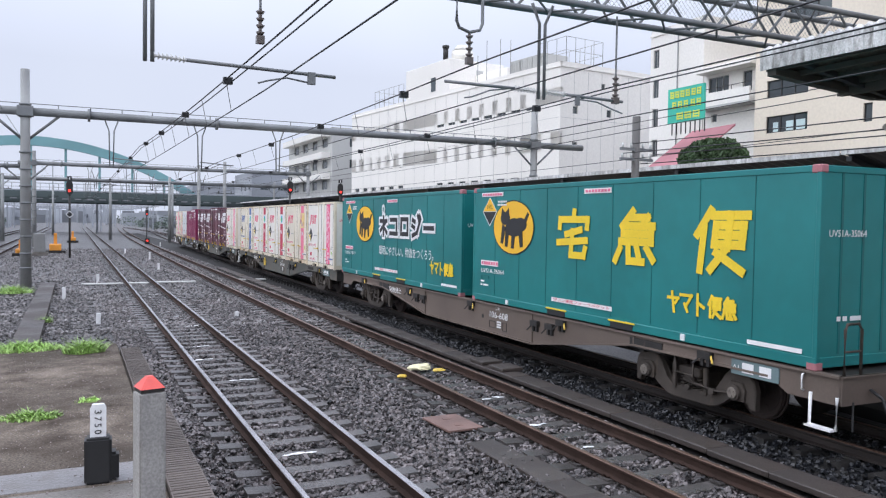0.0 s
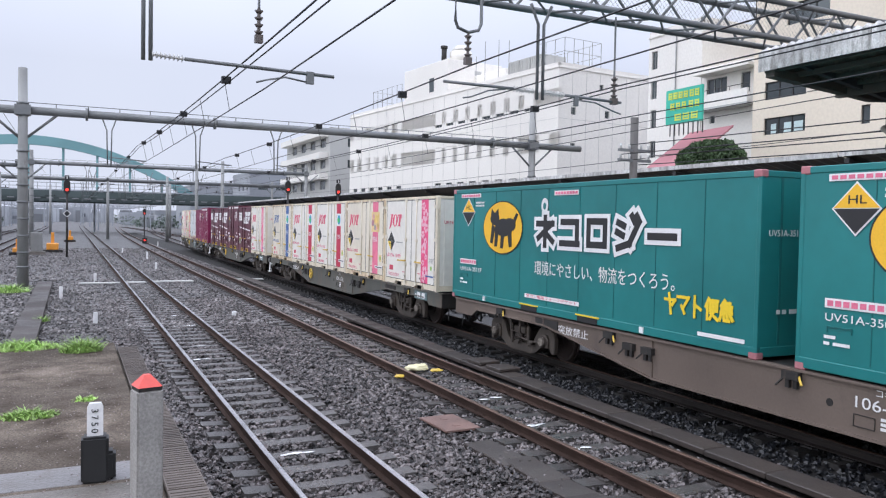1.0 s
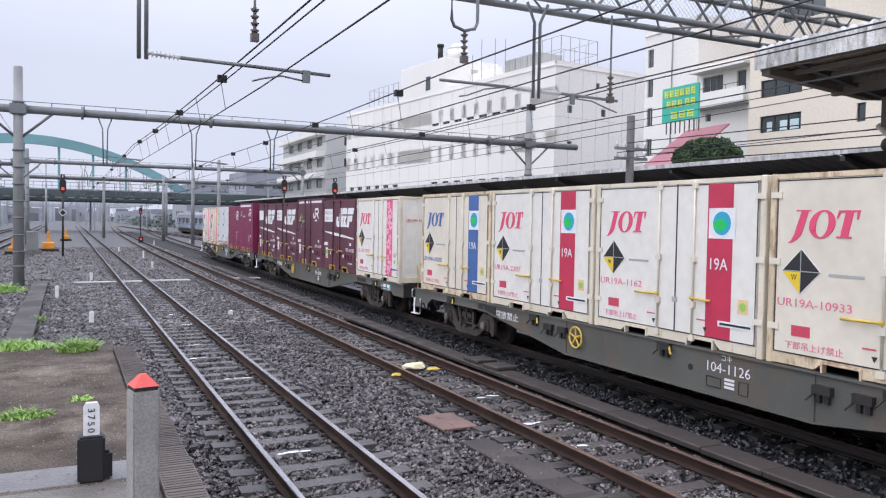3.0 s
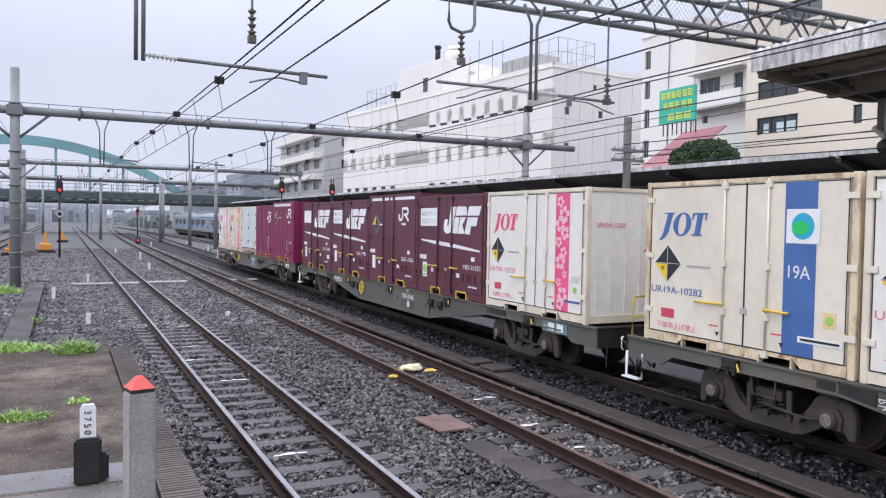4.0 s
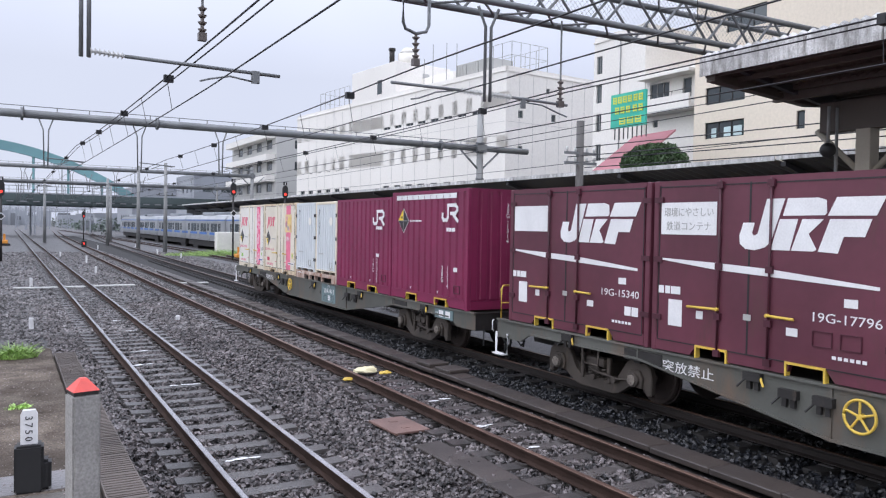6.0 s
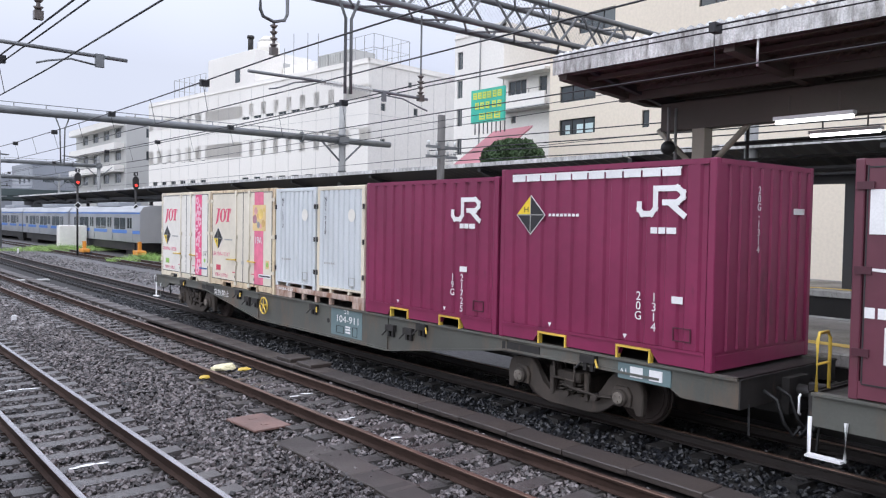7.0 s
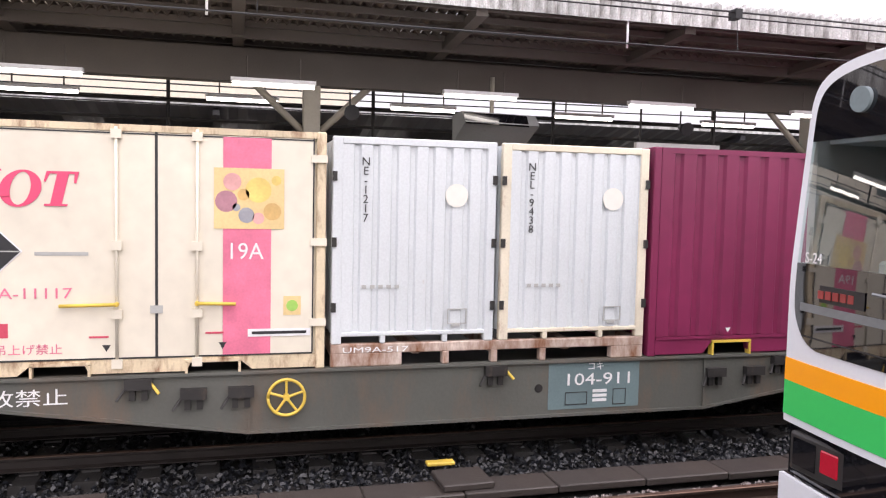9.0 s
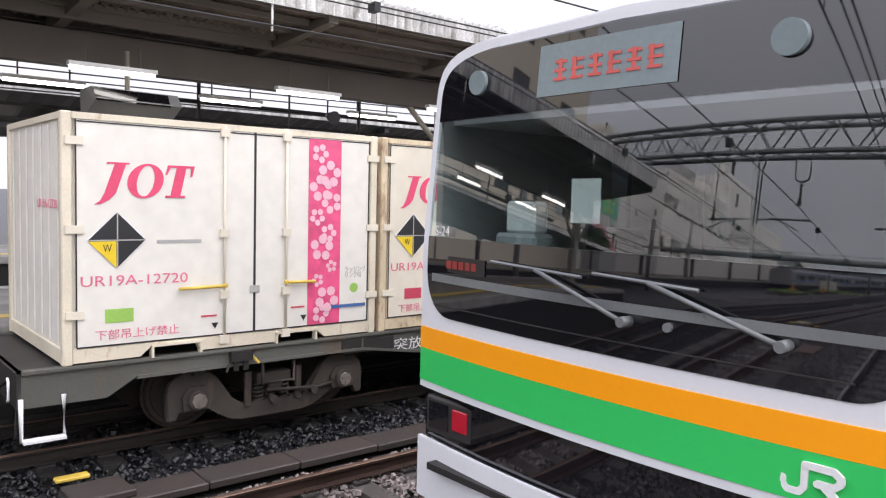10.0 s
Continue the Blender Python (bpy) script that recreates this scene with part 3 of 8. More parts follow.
def weeds(name, m, n, r, h, seed):
    """A tuft of thin upright blades."""
    rnd = random.Random(seed)
    bm = bmesh.new()
    for _ in range(int(n * 1.9)):
        a, d = rnd.uniform(0, 6.28), r * rnd.random() ** 0.7
        x, y, hh, w = d * math.cos(a), d * math.sin(a) * 0.6, h * rnd.uniform(0.2, 0.9) * (1.1 - 0.7 * d / r), rnd.uniform(0.004, 0.010)
        lx, ly, t = rnd.uniform(-1.6, 1.6) * hh, rnd.uniform(-1.6, 1.6) * hh, rnd.uniform(0, 3.14)
        c, s = math.cos(t) * w, math.sin(t) * w
        v = [bm.verts.new(p) for p in ((x - c, y - s, 0), (x + c, y + s, 0), (x + lx * 0.4 + c, y + ly * 0.4 + s, hh * 0.6), (x + lx * 0.4 - c, y + ly * 0.4 - s, hh * 0.6), (x + lx, y + ly, hh))]
        bm.faces.new(v[:4])
        bm.faces.new((v[3], v[2], v[4]))
    ob = part(name, bm, "weed", None, "", m)
    tagged(ob, "patch of bright green weeds growing from a crack", "weeds", kind="stuff")


for i, (x, y, z, n, r, h) in enumerate(((-0.62, 11.7, 1.0, 500, 0.5, 0.16), (-1.2, 11.8, 1.0, 300, 0.4, 0.10), (0.12, 11.2, 1.0, 320, 0.26, 0.26), (-0.35, 7.7, 1.0, 260, 0.26, 0.10),
                                        (0.12, 8.2, 1.0, 60, 0.12, 0.06), (-2.1, 33.5, -0.15, 500, 0.7, 0.45), (-0.7, 24.0, -0.15, 90, 0.18, 0.25))):
    weeds("weeds", pose(x, y, z), n, r, h, i)


# ---- cable trough, plate, yellow sheet ----
def cable_trough():
    t = thing("cable_trough", "row of brown-grey concrete cable trough lids between the tracks", "cable trough", kind="structure")
    rnd = random.Random(3)
    mes = []
    for k in range(3):
        bm = bmesh.new()
        bx(bm, -0.21, 0.21, -0.495, 0.495, -0.08, 0.0)
        soften(bm, 0.012)
        mes.append(finish("lid", bm, "trough"))
    for i in range(62):
        y = -14 + i
        x = 7.62 + bend(1.3e-4, y)
        share("lid", mes[i % 3], t, pose(x + rnd.uniform(-0.008, 0.008), y, -0.10 + rnd.uniform(-0.006, 0.006), 0, 0, rnd.uniform(-0.4, 0.4)))
    bm = bmesh.new()
    bx(bm, -0.24, 0.24, -0.27, 0.27, 0, 0.07)
    soften(bm, 0.012)
    me = finish("raised_lid", bm, "trough")
    for i in range(9):
        share("lid", mes[i % 3], t, pose(5.02 + 0.05 * math.sin(i * 2.1), 2.6 + i * 0.75, -0.155, 1.5 * math.sin(i * 1.7), 0, 4 * math.sin(i * 3.3)))
    for y in (-2.55, 1.15, 13.2, 14.0):
        share("raised_lid", me, t, pose(7.72, y, -0.10, 0, 0, 2))


cable_trough()


def ballast_plate():
    bm = bmesh.new()
    bx(bm, -0.30, 0.30, -0.36, 0.36, 0, 0.035)
    soften(bm, 0.006)
    for y in (-0.16, 0.16):
        bx(bm, -0.06, 0.06, y - 0.03, y + 0.03, 0.034, 0.04)
    p = part("cover_plate", bm, "rust_plate", None, "", pose(5.0, 10.05, -0.16, 3, 2, 8))
    tagged(p, "rust-brown iron cover plate lying on the ballast", "cover plate")
    bm = bmesh.new()
    bmesh.ops.create_icosphere(bm, subdivisions=3, radius=0.2)
    for v in bm.verts:
        v.co = Vector((v.co.x * 1.25, v.co.y * 0.8, max(v.co.z, -0.05) * 0.42)) * (1 + 0.3 * noise.noise(v.co * 9))
    f = part("rag", bm, "foam", None, "", pose(6.2, 13.95, -0.10))
    tagged(f, "crumpled pale yellow rag lying between the rails", "rag")
    bm = bmesh.new()
    bmesh.ops.create_icosphere(bm, subdivisions=2, radius=0.11)
    for v in bm.verts:
        v.co = Vector((v.co.x * 1.3, v.co.y, max(v.co.z, -0.05) * 0.3)) * (1 + 0.4 * noise.noise(v.co * 14))
    me = finish("scrap", bm, "yellow")
    for x, y, s in ((6.52, 13.75, 1.0), (5.65, 13.45, 0.6)):
        o = share("scrap", me, None, pose(x, y, -0.13, 0, 0, 30 * s))
        tagged(o, "torn yellow scrap lying on the ballast", "scrap", group="scraps")
    bm = bmesh.new()
    bx(bm, -0.06, 0.06, -0.16, 0.16, 0, 0.04)
    soften(bm, 0.01)
    o = part("yellow_block", bm, "yellow", None, "", pose(8.42, -2.5, -0.15))
    tagged(o, "small yellow painted marker block beside the rail", "marker")


ballast_plate()


def path_and_slabs():
    """Old troughs and white cable ducts crossing in the yard."""
    t = thing("walkway", "narrow strip of old concrete trough lids leading to the gantry pole", "walkway", kind="structure")
    boxes("strip", t, "trough", (-1.28, -0.72, 12.2, 37.5, -0.2, -0.07))
    for k, (x0, x1, y) in enumerate(((0.3, 2.0, 37.2), (2.25, 3.1, 37.3), (3.4, 5.2, 37.6), (7.3, 8.6, 38.2))):
        bm = bmesh.new()
        bx(bm, x0, x1, y, y + 0.40, -0.2, -0.135)
        soften(bm, 0.015)
        o = part("crossing_slab", bm, "wall_grey", None)
        tagged(o, "pale concrete duct slab laid across between the tracks", "slab", group="duct slabs")


path_and_slabs()


# ---- freight path ----
T3X, T3K = 9.66, 1.9e-4


def train_y(t):
    """Where the leading end of the first wagon stands at t seconds."""
    return 5.913 - 9.130 * t + 0.02144 * t * t


def rail_pose(y, z=0.0):
    return pose(T3X + bend(T3K, y), y, z, 0, 0, -math.degrees(2 * T3K * max(y, 0)))


# ---- freight wagons ----
def side_frame(bm, x):
    """Cast side frame of a bogie: humps over the axle boxes, outer horns, low curved middle."""
    half = [(0.40, 0.27), (0.53, 0.36), (0.68, 0.62), (0.78, 0.71), (0.95, 0.745), (1.12, 0.71), (1.24, 0.62), (1.28, 0.48), (1.27, 0.20), (1.17, 0.19), (1.15, 0.31), (0.80, 0.31), (0.70, 0.22), (0.55, 0.12), (0.40, 0.085)]
    out = [(-y, z) for y, z in half[::-1]] + half
    prism(bm, out, "x", x - 0.055, x + 0.055)


def bogie_parts(w, yc, flip):
    bm = bmesh.new()
    for s in (-1, 1):
        side_frame(bm, s * 1.0)
    bx(bm, -0.94, 0.94, -0.20, 0.20, 0.30, 0.56)
    bx(bm, -0.35, 0.35, -0.35, 0.35, 0.56, 0.74)
    soften(bm, 0.018)
    b = part("bogie", bm, "bogie", w, "dusty brown cast bogie frame", pose(0, yc, 0))
    for s in (-1, 1):
        for y in (-0.95, 0.95):
            bm = bmesh.new()
            prism(bm, [(y - 0.15, 0.30), (y + 0.15, 0.30), (y + 0.17, 0.46), (y + 0.10, 0.57), (y - 0.10, 0.57), (y - 0.17, 0.46)], "x", s * 1.045, s * 1.10)
            rod(bm, (s * 1.05, y, 0.42), (s * 1.155, y, 0.42), 0.115, 18)
            soften(bm, 0.008)
            box = part("axle_box", bm, "bogie", b)
            bm = bmesh.new()
            rod(bm, (s * 1.15, y, 0.42), (s * 1.18, y, 0.42), 0.085, 8)
            for k in range(3):
                a = k * math.tau / 3 + 0.5
                rod(bm, (s * 1.18, y + 0.045 * math.cos(a), 0.42 + 0.045 * math.sin(a)), (s * 1.195, y + 0.045 * math.cos(a), 0.42 + 0.045 * math.sin(a)), 0.016, 6)
            part("axle_cap", bm, "axle", box, "scuffed pale axle end cap with three bolts")
        # spring nest, bolster end and guides in the open middle
        for y in (-0.17, 0.0, 0.17):
            bm = bmesh.new()
            coil = [(s * 1.0 + 0.055 * math.cos(i * 0.9), y + 0.055 * math.sin(i * 0.9), 0.27 + i * 0.0068) for i in range(32)]
            pipe(bm, coil, 0.016, 5)
            part("coil_spring", bm, "bogie", b)
        bm = bmesh.new()
        bx(bm, s * 0.90, s * 1.09, -0.22, 0.22, 0.48, 0.62)
        bx(bm, s * 1.03, s * 1.10, -0.10, 0.08, 0.38, 0.50)
        soften(bm, 0.015)
        part("bolster_end", bm, "bogie", b)
        for y in (-0.33, 0.33):
            bm = bmesh.new()
            prism(bm, [(y - 0.035, 0.24), (y + 0.035, 0.24), (y + 0.045, 0.66), (y - 0.045, 0.66)], "x", s * 1.03, s * 1.085)
            soften(bm, 0.01)
            part("guide_post", bm, "bogie", b)
        bm = bmesh.new()
        pipe(bm, [(s * 1.10, -0.80, 0.40), (s * 1.12, -0.58, 0.36), (s * 1.12, -0.12, 0.40), (s * 1.09, 0.10, 0.42)], 0.022, 7)
        rod(bm, (s * 1.06, -0.52, 0.34), (s * 1.16, -0.52, 0.34), 0.05, 10)
        rod(bm, (s * 1.06, 0.02, 0.30), (s * 1.12, 0.02, 0.30), 0.045, 10)
        part("brake_lever", bm, "bogie", b)
        # bracket reaching down from the frame over the middle
        bm = bmesh.new()
        pipe(bm, [(s * 1.19, -0.20, 0.82), (s * 1.19, -0.20, 0.52), (s * 1.17, 0.20, 0.52), (s * 1.19, 0.20, 0.82)], 0.022, 6)
        part("safety_strap", bm, "bogie", b)
    wheels = []
    for y in (-0.95, 0.95):
        bm = bmesh.new()
        for s in (-1, 1):
            rod(bm, (s * 0.545, 0, 0), (s * 0.60, 0, 0), 0.42, 36)
            rod(bm, (s * 0.60, 0, 0), (s * 0.615, 0, 0), 0.415, 36, 0.405)
            rod(bm, (s * 0.515, 0, 0), (s * 0.545, 0, 0), 0.445, 36)
            rod(bm, (s * 0.615, 0, 0), (s * 0.622, 0, 0), 0.36, 36, 0.35)
            rod(bm, (s * 0.60, 0, 0), (s * 0.66, 0, 0), 0.13, 16)
            for k in range(6):
                a = k * math.tau / 6
                rod(bm, (s * 0.602, 0.25 * math.cos(a), 0.25 * math.sin(a)), (s * 0.628, 0.25 * math.cos(a), 0.25 * math.sin(a)), 0.04, 8)
        rod(bm, (-0.98, 0, 0), (0.98, 0, 0), 0.07, 10)
        wheels.append(part("wheelset", bm, "wheel", w, "dark steel wheels on their axle", pose(0, yc + y, 0.42)))
    return wheels


SIDE = Matrix(((0, 0, -1, 0), (-1, 0, 0, 0), (0, 1, 0, 0), (0, 0, 0, 1)))


def wagon(paint, number, label, with_wheel=True, plate=True, reverse=False, handrail=True):
    """A flat container wagon 20.4 m long, its near end at y = 0."""
    w = thing("container_wagon", label, "freight wagon", group="wagons of the freight train")
    L = 20.4
    hw = 1.20
    # fish-belly side sills
    out = [(0.42, 0.98), (0.42, 0.62), (1.2, 0.62), (1.5, 0.80), (4.3, 0.80), (7.5, 0.34), (12.9, 0.34), (16.1, 0.80), (18.9, 0.80), (19.2, 0.62), (19.98, 0.62), (19.98, 0.98)]
    for s in (-1, 1):
        bm = bmesh.new()
        prism(bm, out, "x", s * hw - 0.02, s * hw + 0.02)
        sill = part("side_sill", bm, paint, w)
        for (ya, za), (yb, zb) in zip(out[3:], out[4:-3]):
            bm = bmesh.new()
            prism(bm, [(ya, za - 0.02), (yb, zb - 0.02), (yb, zb + 0.012), (ya, za + 0.012)], "x", s * hw - 0.05, s * hw + 0.05)
            part("flange", bm, paint, sill)
        boxes("flange", sill, paint, (s * hw - 0.06, s * hw + 0.06, 0.42, 19.98, 0.955, 0.985))
        for y in (4.3, 7.5, 12.9, 16.1):
            boxes("stiffener", sill, paint, (s * hw - 0.045, s * hw + 0.045, y - 0.012, y + 0.012, 0.80 if y in (4.3, 16.1) else 0.34, 0.955))
    bm = bmesh.new()
    bx(bm, -1.18, 1.18, 0.42, 19.98, 0.90, 0.955)
    bx(bm, -0.25, 0.25, 0.3, 20.1, 0.45, 0.90)
    for i in range(9):
        bx(bm, -1.15, 1.15, 2.2 + i * 2 - 0.06, 2.2 + i * 2 + 0.06, 0.70, 0.90)
    part("deck", bm, "black_part", w, "grimy dark deck and centre sill")
    for e, y in ((-1, 0.40), (1, 19.98)):
        bm = bmesh.new()
        bx(bm, -1.22, 1.22, y, y + 0.04, 0.62, 0.985)
        bx(bm, -1.22, 1.22, y - 0.02, y + 0.06, 0.965, 0.985)
        part("end_sill", bm, "black_part" if paint == "sill_green" else paint, w)
        bm = bmesh.new()
        yo = 0.0 if e < 0 else L
        rod(bm, (0, y, 0.72), (0, yo, 0.72), 0.09, 10)
        bx(bm, -0.16, 0.16, yo - 0.12, yo + 0.12, 0.58, 0.88)
        soften(bm, 0.02)
        part("coupler", bm, "black_part", w)
        bm = bmesh.new()
        for x in (-0.75, -0.42, 0.5):
            yy = y + e * 0.03
            pipe(bm, [(x, yy, 0.80), (x, yy + e * 0.16, 0.72), (x + 0.03, yy + e * 0.25, 0.45), (x + 0.08, yy + e * 0.34, 0.32), (x + 0.14, yy + e * 0.40, 0.42)], 0.022, 7)
        rod(bm, (-1.02, y, 0.66), (-1.04, y + e * 0.02, 0.30), 0.014, 6)
        part("brake_hose", bm, "black", w)
    wheels = bogie_parts(w, 3.15, 1) + bogie_parts(w, 17.25, -1)
    # lashing brackets under the containers
    for s in (-1, 1):
        for i in range(5):
            yc = 0.75 + 1.89 + i * 3.78
            for dy in (0.0,) + {1: (0.94, 0.39), 3: (-1.0, -0.53)}.get(i, ()):
                z = 0.90 if dy == 0 else 0.78
                bm = bmesh.new()
                bx(bm, s * 1.215, s * 1.30, yc + dy - 0.13, yc + dy + 0.13, z - 0.06, z + 0.05)
                bx(bm, s * 1.215, s * 1.27, yc + dy - 0.09, yc + dy - 0.03, z - 0.17, z - 0.04)
                bx(bm, s * 1.215, s * 1.27, yc + dy + 0.03, yc + dy + 0.09, z - 0.17, z - 0.04)
                rod(bm, (s * 1.24, yc + dy + 0.10, z - 0.02), (s * 1.32, yc + dy + 0.20, z - 0.16), 0.014, 5)
                part("twist_lock", bm, "black_part", w)
    for s in (-1, 1):
        for i in range(5):
            yc = 0.75 + 1.89 + i * 3.78
            rods("lock_handle", w, "yellow", ((s * 1.27, yc - 0.12, 0.90), (s * 1.31, yc - 0.20, 0.80), 0.016), n=6)
    # steps at two corners, handrail at the far end
    rail_mat = "yellow" if paint == "sill_green" else "bogie"
    for s, far in ((-1, not reverse), (1, reverse)):
        y = 19.80 if far else 0.64
        bm = bmesh.new()
        pipe(bm, [(s * 1.24, y - 0.19, 0.72), (s * 1.25, y - 0.19, 0.32), (s * 1.25, y + 0.19, 0.32), (s * 1.24, y + 0.19, 0.72)], 0.024, 6)
        bx(bm, s * 1.25 - 0.10, s * 1.25 + 0.02, y - 0.19, y + 0.19, 0.305, 0.33)
        part("step", bm, "white", w, "white painted step iron")
        bm = bmesh.new()
        pipe(bm, [(s * 1.235, y + 0.30, 0.72), (s * 1.27, y + 0.30, 0.74), (s * 1.27, y + 0.30, 0.92), (s * 1.235, y + 0.30, 0.94)], 0.014, 6)
        part("grab_iron", bm, "white", w)
        y = 19.97 if far else 0.43
        bm = bmesh.new()
        pipe(bm, [(s * 1.16, y, 0.98), (s * 1.16, y, 1.55), (s * 1.12, y, 1.62), (s * 0.92, y, 1.62), (s * 0.86, y, 1.55), (s * 0.86, y, 0.98)], 0.02, 8)
        rod(bm, (s * 1.16, y, 1.28), (s * 0.86, y, 1.28), 0.015, 6)
        if handrail:
            part("handrail", bm, rail_mat, w)
    if with_wheel:
        bm = bmesh.new()
        n = 24
        ring = [(-1.285, 12.52 + 0.19 * math.cos(i * math.tau / n), 0.70 + 0.19 * math.sin(i * math.tau / n)) for i in range(n + 1)]
        pipe(bm, ring, 0.018, 6)
        for k in range(5):
            a = k * math.tau / 5 + 0.3
            rod(bm, (-1.285, 12.52, 0.70), (-1.285, 12.52 + 0.18 * math.cos(a), 0.70 + 0.18 * math.sin(a)), 0.015, 6)
        rod(bm, (-1.21, 12.52, 0.70), (-1.30, 12.52, 0.70), 0.035, 10)
        part("brake_wheel", bm, "yellow", w, "yellow five-spoked hand brake wheel")
    boxes("card_holder", w, "plate_green", (-1.24, -1.2, 1.33, 2.15, 0.72, 0.93))
    lettering("lettering", "A1", 0.11, "white_mark", w, Matrix.Translation((-1.243, 2.12, 0.78)) @ SIDE)
    rods("drain_hole", w, "black_part", ((-1.224, 9.66, 0.66), (-1.21, 9.66, 0.66), 0.05), n=14)
    for y in (4.0, 16.0):
        boxes("bracket_plate", w, "black_part", (-1.24, -1.2, y - 0.4, y + 0.4, 0.75, 0.92), bevel=0.008)
    if plate:
        boxes("number_panel", w, "plate_green", (-1.226, -1.2, 8.38, 9.54, 0.40, 0.94), label="repainted grey-green number panel")
    lettering("lettering", number, 0.20, "white_mark", w, Matrix.Translation((-1.23, 9.36, 0.68)) @ SIDE, width=0.80)
    lettering("lettering", "コキ", 0.11, "white_mark", w, Matrix.Translation((-1.23, 9.06, 0.86)) @ SIDE)
    lettering("lettering", "突放禁止", 0.18, "white_mark", w, Matrix.Translation((-1.225, 15.6, 0.72)) @ SIDE, width=0.95)
    bm = bmesh.new()
    for y0, y1, z0, z1 in ((9.33, 9.05, 0.45, 0.60), (8.72, 8.55, 0.43, 0.62)):
        for a, b, c, d in ((y0, y1, z0, z0 + 0.008), (y0, y1, z1 - 0.008, z1), (y0, y0 - 0.008, z0, z1), (y1 + 0.008, y1, z0, z1)):
            bx(bm, -1.231, -1.224, b, a, c, d)
    part("card_frame", bm, "black_part", w)
    bm = bmesh.new()
    for z in (0.62, 0.565, 0.51):
        bx(bm, -1.23, -1.224, 8.80, 8.98, z - 0.035, z)
    for y in (2.2, 2.5):
        bx(bm, -1.245, -1.24, y - 0.75, y - 0.55, 0.76, 0.90)
    part("data_bars", bm, "white_mark", w)
    return w, wheels


# ---- containers: origin at the middle of the floor, the camera's side at -x, far end at +y ----
class Box:
    """Size of a container and where its markings lie."""

    def __init__(self, root, L, H, W=2.45):
        self.root, self.L, self.H, self.W = root, L, H, W

    def at(self, u, v, off=0.0, face="side"):
        if face == "side":
            return Vector((-self.W / 2 - off, self.L / 2 - u, v))
        if face == "near":
            return Vector((-self.W / 2 + u, -self.L / 2 - off, v))
        return Vector((self.W / 2 - u, self.L / 2 + off, v))

    def mark(self, name, material, polys, off=0.002, face="side", label="", thick=0.003):
        bm = bmesh.new()
        for i, poly in enumerate(polys):
            lift = off + thick + 0.0006 * (i % 12)
            a = [bm.verts.new(self.at(u, v, off, face)) for u, v in poly]
            b = [bm.verts.new(self.at(u, v, lift, face)) for u, v in poly]
            n = len(poly)
            bm.faces.new(b)
            for i in range(n):
                bm.faces.new((a[i], a[(i + 1) % n], b[(i + 1) % n], b[i]))
        return part(name, bm, material, self.root, label)

    def words(self, text, u, v, size, material, face="side", width=None, vertical=False, off=0.004, spacing=1.0):
        turn = {"side": SIDE, "near": pose(0, 0, 0, 90, 0, 0), "far": pose(0, 0, 0, 90, 0, 180)}[face]
        lettering("lettering", text, size, material, self.root, Matrix.Translation(self.at(u, v, off, face)) @ turn, width=width, vertical=vertical, spacing=spacing,
                  align="CENTER" if vertical else "LEFT")


def rect(u0, u1, v0, v1):
    return [(u0, v0), (u1, v0), (u1, v1), (u0, v1)]


def disc(u, v, r, n=28, sx=1.0):
    return [(u + sx * r * math.cos(i * math.tau / n), v + r * math.sin(i * math.tau / n)) for i in range(n)]


def bars(strokes, u, v, su, sv, w, slant=0.0):
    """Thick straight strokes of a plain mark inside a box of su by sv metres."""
    out = []
    for (a, b), (c, d) in strokes:
        p, q = Vector((u + a * su + slant * b * sv, v + b * sv)), Vector((u + c * su + slant * d * sv, v + d * sv))
        t = (q - p).normalized() * (w / 2)
        n = Vector((-t.y, t.x))
        out.append([tuple(p - t - n), tuple(q + t - n), tuple(q + t + n), tuple(p - t + n)])
    return out


HOOK = [((0.62, 0.93), (0.62, 0.25)), ((0.62, 0.25), (0.48, 0.06)), ((0.48, 0.06), (0.16, 0.06)), ((0.16, 0.06), (0.04, 0.22)), ((0.04, 0.22), (0.04, 0.4))]
LOOP = [((-0.32, 0.93), (0.6, 0.93)), ((0.6, 0.93), (0.82, 0.78)), ((0.82, 0.78), (0.82, 0.62)), ((0.82, 0.62), (0.6, 0.45)), ((0.6, 0.45), (0.08, 0.45)), ((0.3, 0.42), (0.86, 0.02))]


def rail_mark(c, u, v, s, material="white_mark"):
    """Operator's mark as a hooked bar and a looped bar."""
    c.mark("operator_mark", material, bars(HOOK, u, v, 1.15 * s, s, 0.2 * s) + bars(LOOP, u + 1.02 * s, v, 0.95 * s, s, 0.2 * s))


